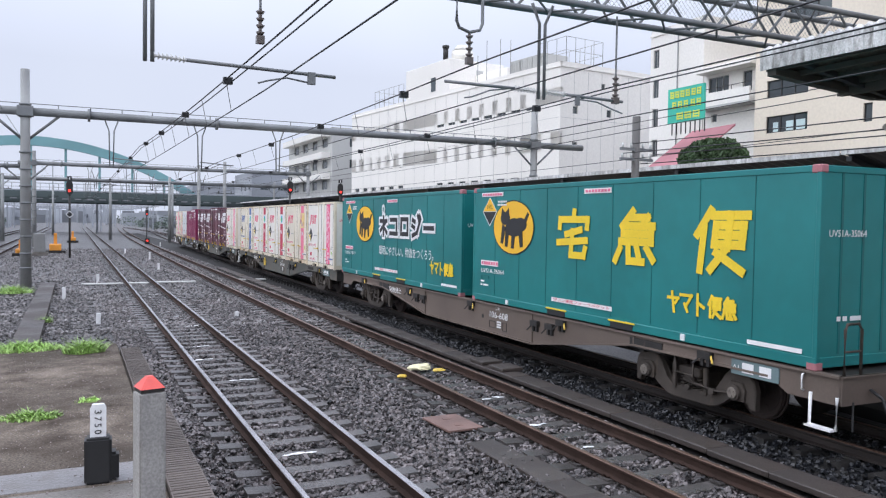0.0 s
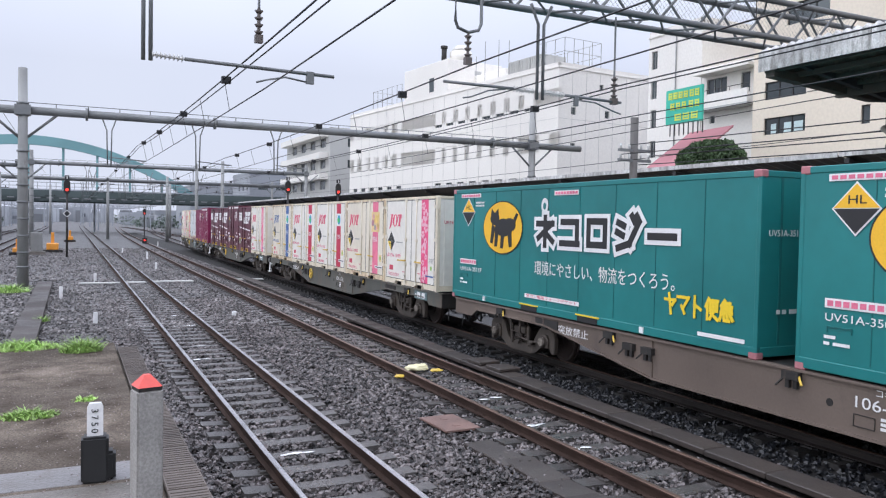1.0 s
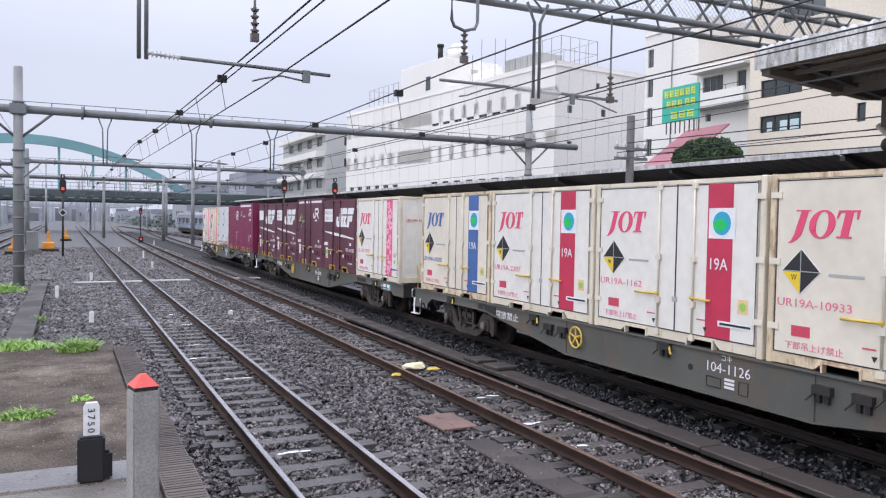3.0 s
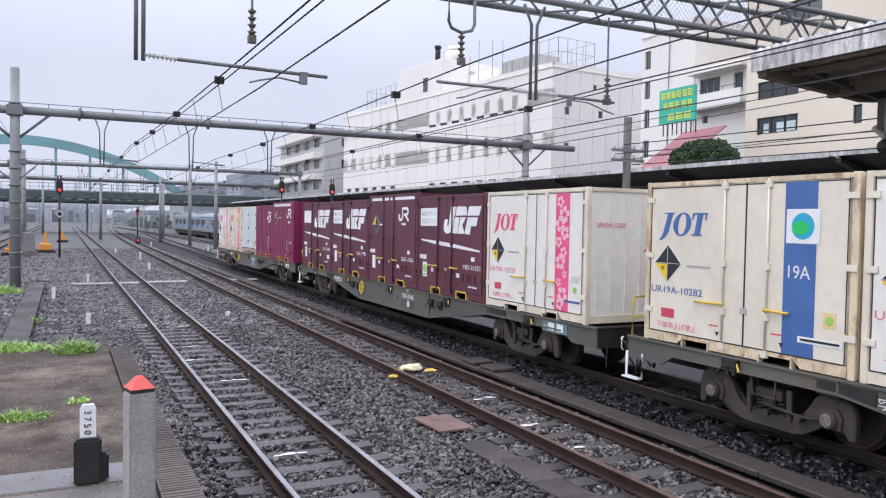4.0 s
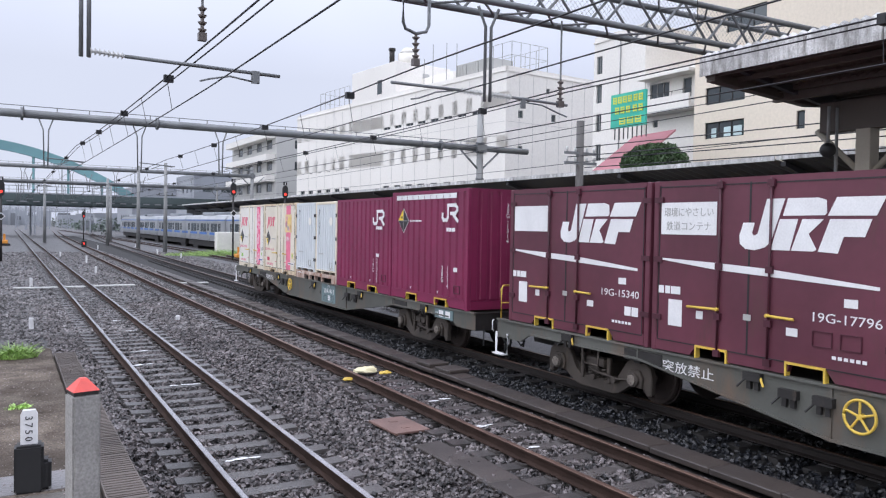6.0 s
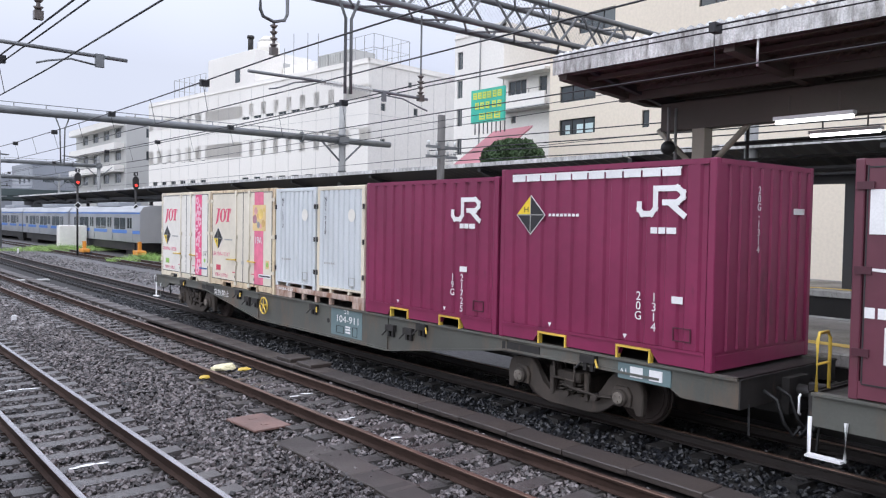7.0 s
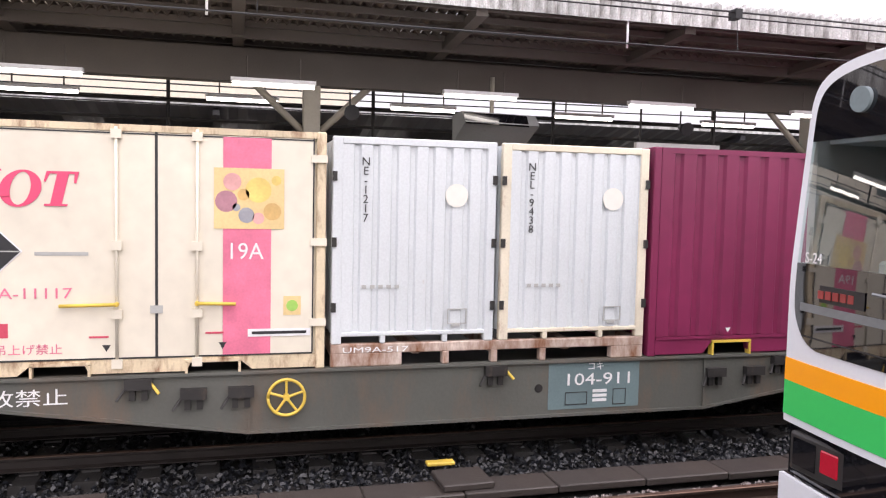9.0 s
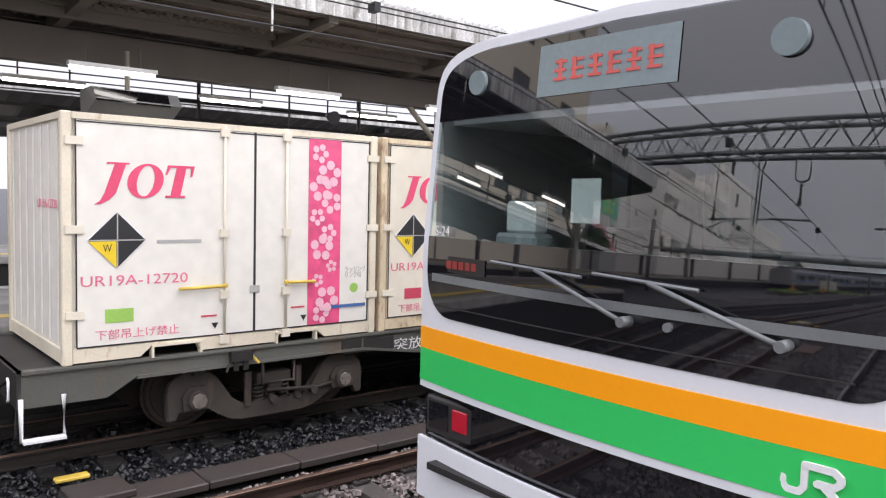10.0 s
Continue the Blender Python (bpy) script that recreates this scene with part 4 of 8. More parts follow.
def lessor_mark(c, u, v, s, material, face="side"):
    """Leasing mark: slanted hook, oval ring and capped bar with small feet."""
    shapes = [[(0.36, 0.95), (1.0, 0.95), (1.0, 1.0), (0.36, 1.0)], [(0.29, 0.10), (0.61, 0.10), (0.90, 0.95), (0.58, 0.95)],
              [(0.16, -0.13), (0.42, -0.10), (0.61, 0.10), (0.29, 0.10)], [(0.0, -0.24), (0.18, -0.23), (0.42, -0.10), (0.16, -0.13)],
              [(2.12, 0.91), (2.96, 0.91), (2.98, 0.98), (2.14, 0.98)], [(2.06, 0.68), (2.11, 0.68), (2.22, 0.91), (2.12, 0.91)], [(2.84, 0.65), (2.90, 0.65), (2.96, 0.91), (2.86, 0.91)],
              [(2.22, 0.06), (2.52, 0.06), (2.71, 0.91), (2.41, 0.91)], [(2.06, 0.0), (2.66, 0.0), (2.67, 0.06), (2.07, 0.06)]]
    n = 26
    for i in range(n):
        a, b = i * math.tau / n, (i + 1) * math.tau / n
        shapes.append([(1.47 + rx * math.cos(t) + 0.16 * ry * math.sin(t), 0.48 + ry * math.sin(t)) for rx, ry, t in ((0.53, 0.52, a), (0.53, 0.52, b), (0.26, 0.46, b), (0.26, 0.46, a))])
    s *= 0.93
    c.mark("lessor_mark", material, [[(u + p * s, v + q * s) for p, q in poly] for poly in shapes], face=face)


def diamond(c, u, v, r, gold):
    """Gauge diamond: dark, one quarter yellow."""
    c.mark("gauge_diamond", "white_mark", [[(u - r * 1.06, v), (u, v - r * 1.06), (u + r * 1.06, v), (u, v + r * 1.06)]], off=0.002)
    c.mark("gauge_diamond", "mark_black", [[(u - r, v), (u, v - r), (u + r, v), (u, v + r)]], off=0.006)
    q = {"W": [(u - r, v - 0.01), (u - 0.01, v - r), (u - 0.01, v - 0.01)], "H": [(u - r, v + 0.01), (u - 0.01, v + 0.01), (u - 0.01, v + r)]}[gold]
    c.mark("gauge_diamond", "mark_yellow", [q], off=0.010)
    c.mark("gauge_diamond", "mark_grey", [rect(u - r, u + r, v - 0.006, v + 0.006), rect(u - 0.006, u + 0.006, v + 0.008, v + r), rect(u - 0.006, u + 0.006, v - r, v - 0.008)], off=0.014, thick=0.002)
    c.words(gold, u - 0.50 * r, v - 0.42 * r if gold == "W" else v + 0.16 * r, 0.11, "mark_black", width=0.085, off=0.014)


def shell(c, paint, frame_paint, corner=0.10, pocket="yellow", floor=0.16):
    """Roof, ends, corner posts, rails and fork pockets common to the boxes."""
    L, H, W = c.L, c.H, c.W
    hx, hy = W / 2, L / 2
    bm = bmesh.new()
    bx(bm, -hx + 0.05, hx - 0.05, -hy + 0.03, hy - 0.03, floor, H - 0.03)
    part("body", bm, paint, c.root)
    for sx in (-1, 1):
        for sy in (-1, 1):
            x0, y0 = sx * hx, sy * hy
            boxes("corner_post", c.root, frame_paint, (min(x0, x0 - sx * corner), max(x0, x0 - sx * corner), min(y0, y0 - sy * corner), max(y0, y0 - sy * corner), 0.0, H), bevel=0.012)
    for sx in (-1, 1):
        x0, x1 = sorted((sx * hx * 0.998, sx * (hx - 0.08)))
        boxes("top_rail", c.root, frame_paint, (x0, x1, -hy + corner, hy - corner, H - 0.07, H - 0.004))
        bm = bmesh.new()
        prism(bm, [(-hy + corner, floor), (-hy + corner, 0.02), (-hy + 0.75, 0.02), (-1.0, floor - 0.05), (-0.50, floor - 0.05), (-0.46, 0.02), (0.46, 0.02), (0.50, floor - 0.05), (1.0, floor - 0.05), (hy - 0.75, 0.02), (hy - corner, 0.02), (hy - corner, floor)], "x", x0, x1)
        part("bottom_rail", bm, frame_paint, c.root)
    for sy in (-1, 1):
        y0, y1 = sorted((sy * hy * 0.998, sy * (hy - 0.08)))
        boxes("end_rail", c.root, frame_paint, (-hx + corner, hx - corner, y0, y1, H - 0.07, H - 0.004))
        boxes("end_rail", c.root, frame_paint, (-hx + corner, hx - corner, y0, y1, 0.02, floor))
    for sx in (-1, 1):
        for yc in (-0.72, 0.72):
            bm = bmesh.new()
            x0, x1 = sorted((sx * (hx + 0.022), sx * (hx - 0.06)))
            for a, b, z0, z1 in ((yc - 0.275, yc - 0.25, 0.0, floor - 0.04), (yc + 0.25, yc + 0.275, 0.0, floor - 0.04), (yc - 0.275, yc + 0.275, floor - 0.05, floor - 0.02)):
                bx(bm, x0, x1, a, b, z0, z1)
            part("fork_pocket", bm, pocket, c.root)
    boxes("roof", c.root, paint, (-hx + 0.03, hx - 0.03, -hy + 0.03, hy - 0.03, H - 0.035, H - 0.012))


def corrugated(c, paint, u0, u1, v0, v1, pitch, depth=0.035, face="side", name="side_panel"):
    """Pressed sheet with upright trapezoid ribs."""
    bm = bmesh.new()
    n = max(1, round((u1 - u0) / pitch))
    p = (u1 - u0) / n
    prof = []
    for i in range(n):
        a = u0 + i * p
        prof += [(a, 0), (a + 0.58 * p, 0), (a + 0.68 * p, -depth), (a + 0.90 * p, -depth)]
    prof.append((u1, 0))
    lo = [bm.verts.new(c.at(u, v0, o - 0.006, face)) for u, o in prof]
    hi = [bm.verts.new(c.at(u, v1, o - 0.006, face)) for u, o in prof]
    for i in range(len(prof) - 1):
        bm.faces.new((lo[i], lo[i + 1], hi[i + 1], hi[i]))
    return part(name, bm, paint, c.root)


def door_gear(c, rod_paint, handle, splits, gap_at):
    """Lock rods, hinges, door gap and two lever handles of the side doors."""
    L, H = c.L, c.H
    for u in splits:
        bm = bmesh.new()
        rod(bm, c.at(u, 0.10, 0.025), c.at(u, H - 0.03, 0.025), 0.016, 8)
        for v in (0.12, 0.62, 1.30, H - 0.10):
            a, b = c.at(u - 0.05, v - 0.045, 0.0), c.at(u + 0.05, v + 0.045, 0.045)
            bx(bm, min(a.x, b.x), max(a.x, b.x), min(a.y, b.y), max(a.y, b.y), a.z, b.z)
        part("lock_rod", bm, rod_paint, c.root)
    c.mark("door_gap", "mark_black", [rect(gap_at - 0.014, gap_at + 0.014, 0.18, H - 0.07), rect(0.125, 0.14, 0.18, H - 0.07), rect(L - 0.14, L - 0.125, 0.18, H - 0.07), rect(0.13, L - 0.13, H - 0.10, H - 0.085), rect(0.13, L - 0.13, 0.165, 0.18)],
           off=-0.046 + 0.047, thick=0.002, label="black rubber door seal")
    for u in (0.03, L - 0.16):
        for v in (0.5, 1.35, H - 0.28):
            a, b = c.at(u, v - 0.04, 0.004), c.at(u + 0.17, v + 0.04, 0.022)
            boxes("hinge", c.root, rod_paint, (min(a.x, b.x), max(a.x, b.x), min(a.y, b.y), max(a.y, b.y), a.z, b.z))
    for u, d in ((splits[0], -0.52), (splits[-1], 0.38)):
        bm = bmesh.new()
        rod(bm, c.at(u, 0.72, 0.06), c.at(u + d, 0.71, 0.05), 0.018, 8)
        rod(bm, c.at(u, 0.72, 0.02), c.at(u, 0.72, 0.07), 0.025, 8)
        part("door_handle", bm, handle, c.root)
    c.mark("lock_plate", "mark_grey", [rect(gap_at - 0.06, gap_at + 0.06, 0.62, 0.70)], off=0.01)


def refrigerated_white(label, number, stripe, mark="lessor_red", paint="cream_white", sub="", quarter="W"):
    """White 12-foot insulated box with two side doors and a coloured stripe."""
    root = thing("white_container", label, "container", group="containers on the wagons")
    c = Box(root, 3.715, 2.50)
    L, H = c.L, c.H
    edge = "cream_rust" if paint == "cream_white" else "cream_rusty"
    shell(c, paint, edge, pocket=edge)
    bm = bmesh.new()
    a, b = c.at(0.13, 0.17, 0.0), c.at(L - 0.13, H - 0.08, -0.05)
    bx(bm, a.x, b.x, b.y, a.y, a.z, b.z)
    part("door_panel", bm, paint, root)
    door_gear(c, "cream", "yellow", (1.66, 2.42), 2.03)
    for f in ("near", "far"):
        bm = bmesh.new()
        for i in range(7):
            p, q = c.at(0.22 + i * 0.33, 0.2, -0.012, f), c.at(0.26 + i * 0.33, H - 0.1, 0.004 - 0.03, f)
            bx(bm, min(p.x, q.x), max(p.x, q.x), min(p.y, q.y), max(p.y, q.y), 0.2, H - 0.1)
        part("end_rib", bm, paint, root)
    lessor_mark(c, 0.30, 1.68, 0.37, mark)
    diamond(c, 0.52, 1.24, 0.28, quarter)
    c.mark("data_bars", "mark_grey", [rect(0.92, 1.40, 1.20, 1.235)])
    c.words(number, 0.16, 0.78, 0.15, "pink" if mark != "mark_blue" else "mark_blue", width=1.08)
    c.words("下部吊上げ禁止", 0.30, 0.24, 0.11, "pink", width=0.85)
    c.mark("sticker", "lime" if "12720" in number else "mark_red", [rect(0.40, 0.68, 0.40, 0.54)])
    c.mark("data_bars", "mark_red", [rect(1.40, 1.58, 0.38, 0.40), rect(2.50, 2.68, 0.40, 0.42)])
    su0, su1 = 2.72, 3.17
    if stripe == "flower":
        c.mark("stripe", "deep_pink", [rect(su0, su1, 0.18, H - 0.09)], label="pink stripe printed with blossoms")
        rnd = random.Random(4)
        polys = []
        for i in range(11):
            v = 0.32 + i * 0.19 + rnd.uniform(-0.03, 0.03)
            u = su0 + 0.225 + (0.13 if i % 2 else -0.12) * rnd.uniform(0.3, 0.9)
            r = rnd.choice((0.055, 0.08, 0.10)) * rnd.uniform(0.85, 1.1)
            for k in range(5):
                t = k * math.tau / 5 + i
                polys.append(disc(u + r * math.cos(t), v + r * math.sin(t), r * 0.55, 8))
        c.mark("blossom", "blossom", polys, off=0.006, thick=0.002)
        c.words("ラッシング\nリンク付", 3.24, 0.80, 0.085, "mark_grey", width=0.30)
        c.mark("sticker", "lime", [disc(3.38, 0.60, 0.06, 14)])
        c.mark("data_bars", "mark_blue", [rect(3.02, 3.55, 0.36, 0.40)], off=0.009)
    else:
        col = {"candy": "pink", "red": "crimson", "blue": "mark_blue"}[stripe]
        c.mark("stripe", col, [rect(su0 - 0.05, su1 - 0.02, 0.18, H - 0.09)], label="coloured stripe with white numerals")
        c.words("19A", su0 - 0.02, 1.17, 0.24, "white_mark", width=0.33, off=0.008)
        if stripe == "candy":
            c.mark("printed_panel", "gold_panel", [rect(2.58, 3.28, 1.48, 2.10)], off=0.006)
            for colm, u, v, r in (("candy_rose", 2.76, 1.96, 0.09), ("candy_plum", 2.70, 1.76, 0.11), ("candy_gold", 3.02, 1.88, 0.13), ("candy_grey", 2.90, 1.62, 0.08), ("candy_tan", 3.16, 1.66, 0.09), ("candy_rose", 3.02, 1.59, 0.06), ("candy_tan", 2.87, 1.83, 0.06), ("candy_grey", 2.80, 1.70, 0.04), ("candy_gold", 3.20, 1.98, 0.05)):
                c.mark("printed_ball", colm, [disc(u, v, r, 18)], off=0.010, thick=0.002)
        else:
            c.mark("printed_panel", "white_mark", [rect(2.70, 3.20, 1.62, 2.06)], off=0.006)
            c.mark("printed_ball", "emu_cyan", [disc(2.95, 1.84, 0.17, 24)], off=0.010, thick=0.002)
            c.mark("printed_ball", "emu_green", [disc(2.92, 1.82, 0.09, 14, 1.4)], off=0.013, thick=0.002)
        c.mark("sticker", "gold_panel", [rect(3.28, 3.46, 0.58, 0.78)])
        c.mark("sticker", "lime", [disc(3.37, 0.68, 0.06, 14)], off=0.006)
        c.mark("data_bars", "white_mark", [rect(2.92, 3.56, 0.36, 0.44)], off=0.006)
        c.mark("data_bars", "mark_black", [rect(2.96, 3.52, 0.385, 0.415)], off=0.010)
    c.mark("data_bars", "mark_black", [[(1.52, 0.31), (1.56, 0.24), (1.60, 0.31)], [(2.63, 0.31), (2.67, 0.24), (2.71, 0.31)]])
    c.words(number, 0.20, 1.78, 0.115, "mark_red", face="near", width=0.66)
    lessor_mark(c, 1.28, 1.40, 0.32, mark, face="near")
    c.words(number, 1.5, 1.55, 0.13, "pink", face="far", width=0.8)
    return root


def maroon_ribbed(label, H, hi, number_a, number_b, band, dia):
    """Maroon 12-foot box with pressed ribs on sides and ends."""
    root = thing("maroon_container", label, "container", group="containers on the wagons")
    c = Box(root, 3.715, H)
    L = c.L
    shell(c, "maroon", "maroon", pocket="yellow", floor=0.20)
    corrugated(c, "maroon", 0.10, L - 0.10, 0.24, H - 0.07, 0.30)
    c.mark("bottom_band", "maroon", [rect(0.10, L - 0.10, 0.20, 0.235)], thick=0.012)
    for f in ("near", "far"):
        corrugated(c, "maroon", 0.10, c.W - 0.10, 0.24, H - 0.07, 0.24, face=f, name="end_panel")
    rail_mark(c, 2.60, 1.90 if dia else 1.80, 0.37)
    c.mark("data_bars", "white_mark", [rect(2.80, 2.90, 1.67, 1.75), rect(2.92, 3.02, 1.67, 1.75), rect(3.04, 3.18, 1.67, 1.75)])
    c.words(list(number_a), 2.64, 0.80, 0.16, "white_mark", vertical=True)
    c.words(list(number_b), 2.88, 0.80, 0.16, "white_mark", vertical=True)
    c.mark("data_bars", "white_mark", [rect(2.82, 3.0, 0.95, 1.04)] if not dia else [rect(3.14, 3.30, 0.80, 0.89)])
    c.mark("data_bars", "white_mark", [[(1.05, 0.33), (1.085, 0.27), (1.12, 0.33)], [(2.4, 0.33), (2.435, 0.27), (2.47, 0.33)]])
    if band:
        c.mark("height_band", "white_mark", [rect(0.26 + i * 0.30, 0.53 + i * 0.30, H - 0.20, H - 0.09) for i in range(10)] + [rect(0.26, 3.24, H - 0.115, H - 0.09)])
    if dia:
        diamond(c, 0.66, 1.90, 0.28, "H")
        c.mark("data_bars", "white_mark", [rect(1.02 + i * 0.075, 1.07 + i * 0.075, 1.88, 1.92) for i in range(8)])
        c.words(list("20G-1314"), 1.0, 2.20, 0.135, "white_mark", face="near", vertical=True)
        c.mark("data_bars", "white_mark", [rect(1.9, 2.2, 1.95, 2.03)], face="near")
    c.mark("access_hatch", "maroon_dark", [rect(3.17, 3.43, 0.33, 0.345), rect(3.17, 3.43, 0.49, 0.505), rect(3.17, 3.185, 0.33, 0.505), rect(3.415, 3.43, 0.33, 0.505)], thick=0.01)
    return root


def maroon_doors(label, H, number, style):
    """Maroon 12-foot box with smooth side doors and lock rods."""
    root = thing("maroon_container", label, "container", group="containers on the wagons")
    c = Box(root, 3.715, H)
    L = c.L
    shell(c, "maroon_old", "maroon_old", pocket="yellow", floor=0.20)
    bm = bmesh.new()
    a, b = c.at(0.12, 0.20, -0.002), c.at(L - 0.12, H - 0.07, -0.05)
    bx(bm, a.x, b.x, b.y, a.y, a.z, b.z)
    part("door_panel", bm, "maroon_old", root)
    door_gear(c, "maroon_dark", "yellow", (1.25, 2.05), 1.72)
    bm = bmesh.new()
    for f in ("near", "far"):
        for i in range(8):
            p, q = c.at(0.2 + i * 0.28, 0.25, -0.03, f), c.at(0.3 + i * 0.28, H - 0.1, 0.0, f)
            bx(bm, min(p.x, q.x), max(p.x, q.x), min(p.y, q.y), max(p.y, q.y), 0.25, H - 0.1)
    part("end_rib", bm, "maroon_old", root)
    if style == "freight":
        c.mark("placard", "white_mark", [rect(0.16, 1.18, 1.72, 2.18)])
        if number != "15340":
            c.words("環境にやさしい", 0.22, 1.99, 0.14, "mark_grey", width=0.90, off=0.007)
            c.words("鉄道コンテナ", 0.26, 1.79, 0.14, "mark_grey", width=0.82, off=0.007)
        # slanted freight mark: hooked bar, looped bar, forked bar
        hook = [(0.42, 1.0), (0.69, 1.0), (0.49, 0.17), (0.40, 0.06), (0.25, 0.0), (0.10, 0.02), (0.01, 0.12), (0.0, 0.28), (0.06, 0.54), (0.24, 0.54), (0.20, 0.34), (0.23, 0.28), (0.29, 0.33)]
        loop = [[(0.73, 1.0), (1.15, 1.0), (1.26, 0.95), (1.27, 0.72), (1.24, 0.68), (0.66, 0.67)], [(0.62, 0.61), (0.88, 0.61), (0.77, 0.02), (0.49, 0.02)], [(0.94, 0.61), (1.23, 0.61), (1.03, 0.34), (1.14, 0.06), (1.10, 0.02), (0.79, 0.02)]]
        fork = [[(1.39, 1.0), (1.99, 1.0), (1.88, 0.67), (1.28, 0.67)], [(1.31, 0.61), (1.83, 0.61), (1.75, 0.30), (1.49, 0.30), (1.42, 0.0), (1.16, 0.02)]]
        for poly in [hook] + loop + fork:
            c.mark("operator_mark", "white_mark", [[(1.56 + 0.98 * p, 1.54 + 0.66 * q) for p, q in poly]])
        c.mark("speed_stripe", "white_mark", [[(0.16, 1.35), (1.2, 1.25), (L - 0.25, 1.145), (L - 0.25, 1.185), (2.0, 1.31), (1.2, 1.345), (0.16, 1.375)]])
    else:
        rail_mark(c, 2.42, 1.85, 0.36)
        c.mark("data_bars", "white_mark", [rect(2.62, 2.92, 1.72, 1.78)])
        diamond(c, 0.62, 1.72, 0.27, "H")
        c.mark("height_band", "white_mark", [rect(0.25, 1.2, H - 0.17, H - 0.09), rect(1.30, 1.64, H - 0.17, H - 0.09), rect(1.76, 2.0, H - 0.17, H - 0.09), rect(2.1, L - 0.2, H - 0.17, H - 0.09)])
        c.mark("data_bars", "white_mark", [rect(0.94, 1.2, 1.70, 1.74)])
    c.mark("data_bars", "white_mark", [rect(0.14, 0.24, 0.86, 0.97), rect(0.27, 0.36, 0.86, 0.97), rect(0.38, 0.56, 0.86, 0.97), rect(0.86, 0.98, 0.55, 0.66)])
    c.mark("card", "white_mark", [rect(0.34, 0.60, 0.40, 0.78)], off=0.004)
    if style == "freight" and number.startswith("19D"):
        c.mark("card_print", "lime", [disc(0.47, 0.62, 0.11, 16), rect(0.37, 0.57, 0.43, 0.48)], off=0.009, thick=0.002)
    c.words("19G-15340" if number == "15340" else number, 2.62, 0.72, 0.16, "white_mark", width=0.85)
    c.mark("data_bars", "white_mark", [rect(3.05, 3.22, 0.92, 1.02), rect(2.30, 2.46, 0.50, 0.60)])
    if number == "15340":
        c.mark("card", "white_mark", [rect(3.2, 3.34, 0.44, 0.58), rect(3.36, 3.5, 0.44, 0.58)])
    else:
        for u0 in (2.66, 3.02):
            c.mark("card_frame", "maroon_dark", [rect(u0, u0 + 0.26, 0.42, 0.43), rect(u0, u0 + 0.26, 0.60, 0.61), rect(u0, u0 + 0.01, 0.43, 0.60), rect(u0 + 0.25, u0 + 0.26, 0.43, 0.60)], thick=0.012)
    c.mark("data_bars", "white_mark", [rect(2.92 + i * 0.075, 2.97 + i * 0.075, 0.30, 0.34) for i in range(6)])
    return root


def pale_small(label, number, frame_paint):
    """Small pale-blue ribbed box half the length of the others."""
    root = thing("pale_blue_container", label, "container", group="small containers on the flat rack")
    c = Box(root, 1.82, 2.22)
    L, H = c.L, c.H
    hx, hy = c.W / 2, L / 2
    bm = bmesh.new()
    bx(bm, -hx + 0.05, hx - 0.05, -hy + 0.04, hy - 0.04, 0.10, H - 0.02)
    part("body", bm, "pale_blue", root)
    bm = bmesh.new()
    for sx in (-1, 1):
        for sy in (-1, 1):
            x0, y0 = sx * hx, sy * hy
            bx(bm, min(x0, x0 - sx * 0.08), max(x0, x0 - sx * 0.08), min(y0, y0 - sy * 0.11), max(y0, y0 - sy * 0.11), 0.0, H)
    bx(bm, -hx, -hx + 0.08, -hy + 0.1, hy - 0.1, H - 0.08, H)
    bx(bm, -hx, -hx + 0.08, -hy + 0.1, hy - 0.1, 0.08, 0.13)
    for y in (-0.35, 0.35):
        bx(bm, -hx, -hx + 0.08, y - 0.03, y + 0.03, 0.0, 0.09)
    soften(bm, 0.01)
    part("frame", bm, frame_paint, root)
    corrugated(c, "pale_blue", 0.10, L - 0.10, 0.13, H - 0.08, 0.20, 0.03)
    for f in ("near", "far"):
        corrugated(c, "pale_blue", 0.08, c.W - 0.08, 0.1, H - 0.05, 0.24, face=f, name="end_panel")
    c.words(list(number), 0.35, 1.92, 0.125, "mark_black", vertical=True)
    c.mark("round_sticker", "cream_white", [disc(1.36, 1.62, 0.13, 22)], label="round cream sticker, faded")
    c.mark("card_frame", "mark_grey", [rect(1.28, 1.50, 0.20, 0.21), rect(1.28, 1.50, 0.36, 0.37), rect(1.28, 1.29, 0.2, 0.37), rect(1.49, 1.50, 0.2, 0.37), rect(1.33, 1.42, 0.17, 0.20)], thick=0.012)
    c.mark("data_bars", "mark_grey", [rect(0.32 + i * 0.09, 0.37 + i * 0.09, 0.60, 0.64) for i in range(5)])
    bm = bmesh.new()
    for v in (0.35, 1.05, 1.75):
        for u in (-0.005, L - 0.045):
            p, q = c.at(u, v, 0.0), c.at(u + 0.05, v + 0.10, 0.02)
            bx(bm, min(p.x, q.x), max(p.x, q.x), min(p.y, q.y), max(p.y, q.y), p.z, q.z)
    part("hinge", bm, "black_part", root)
    return root


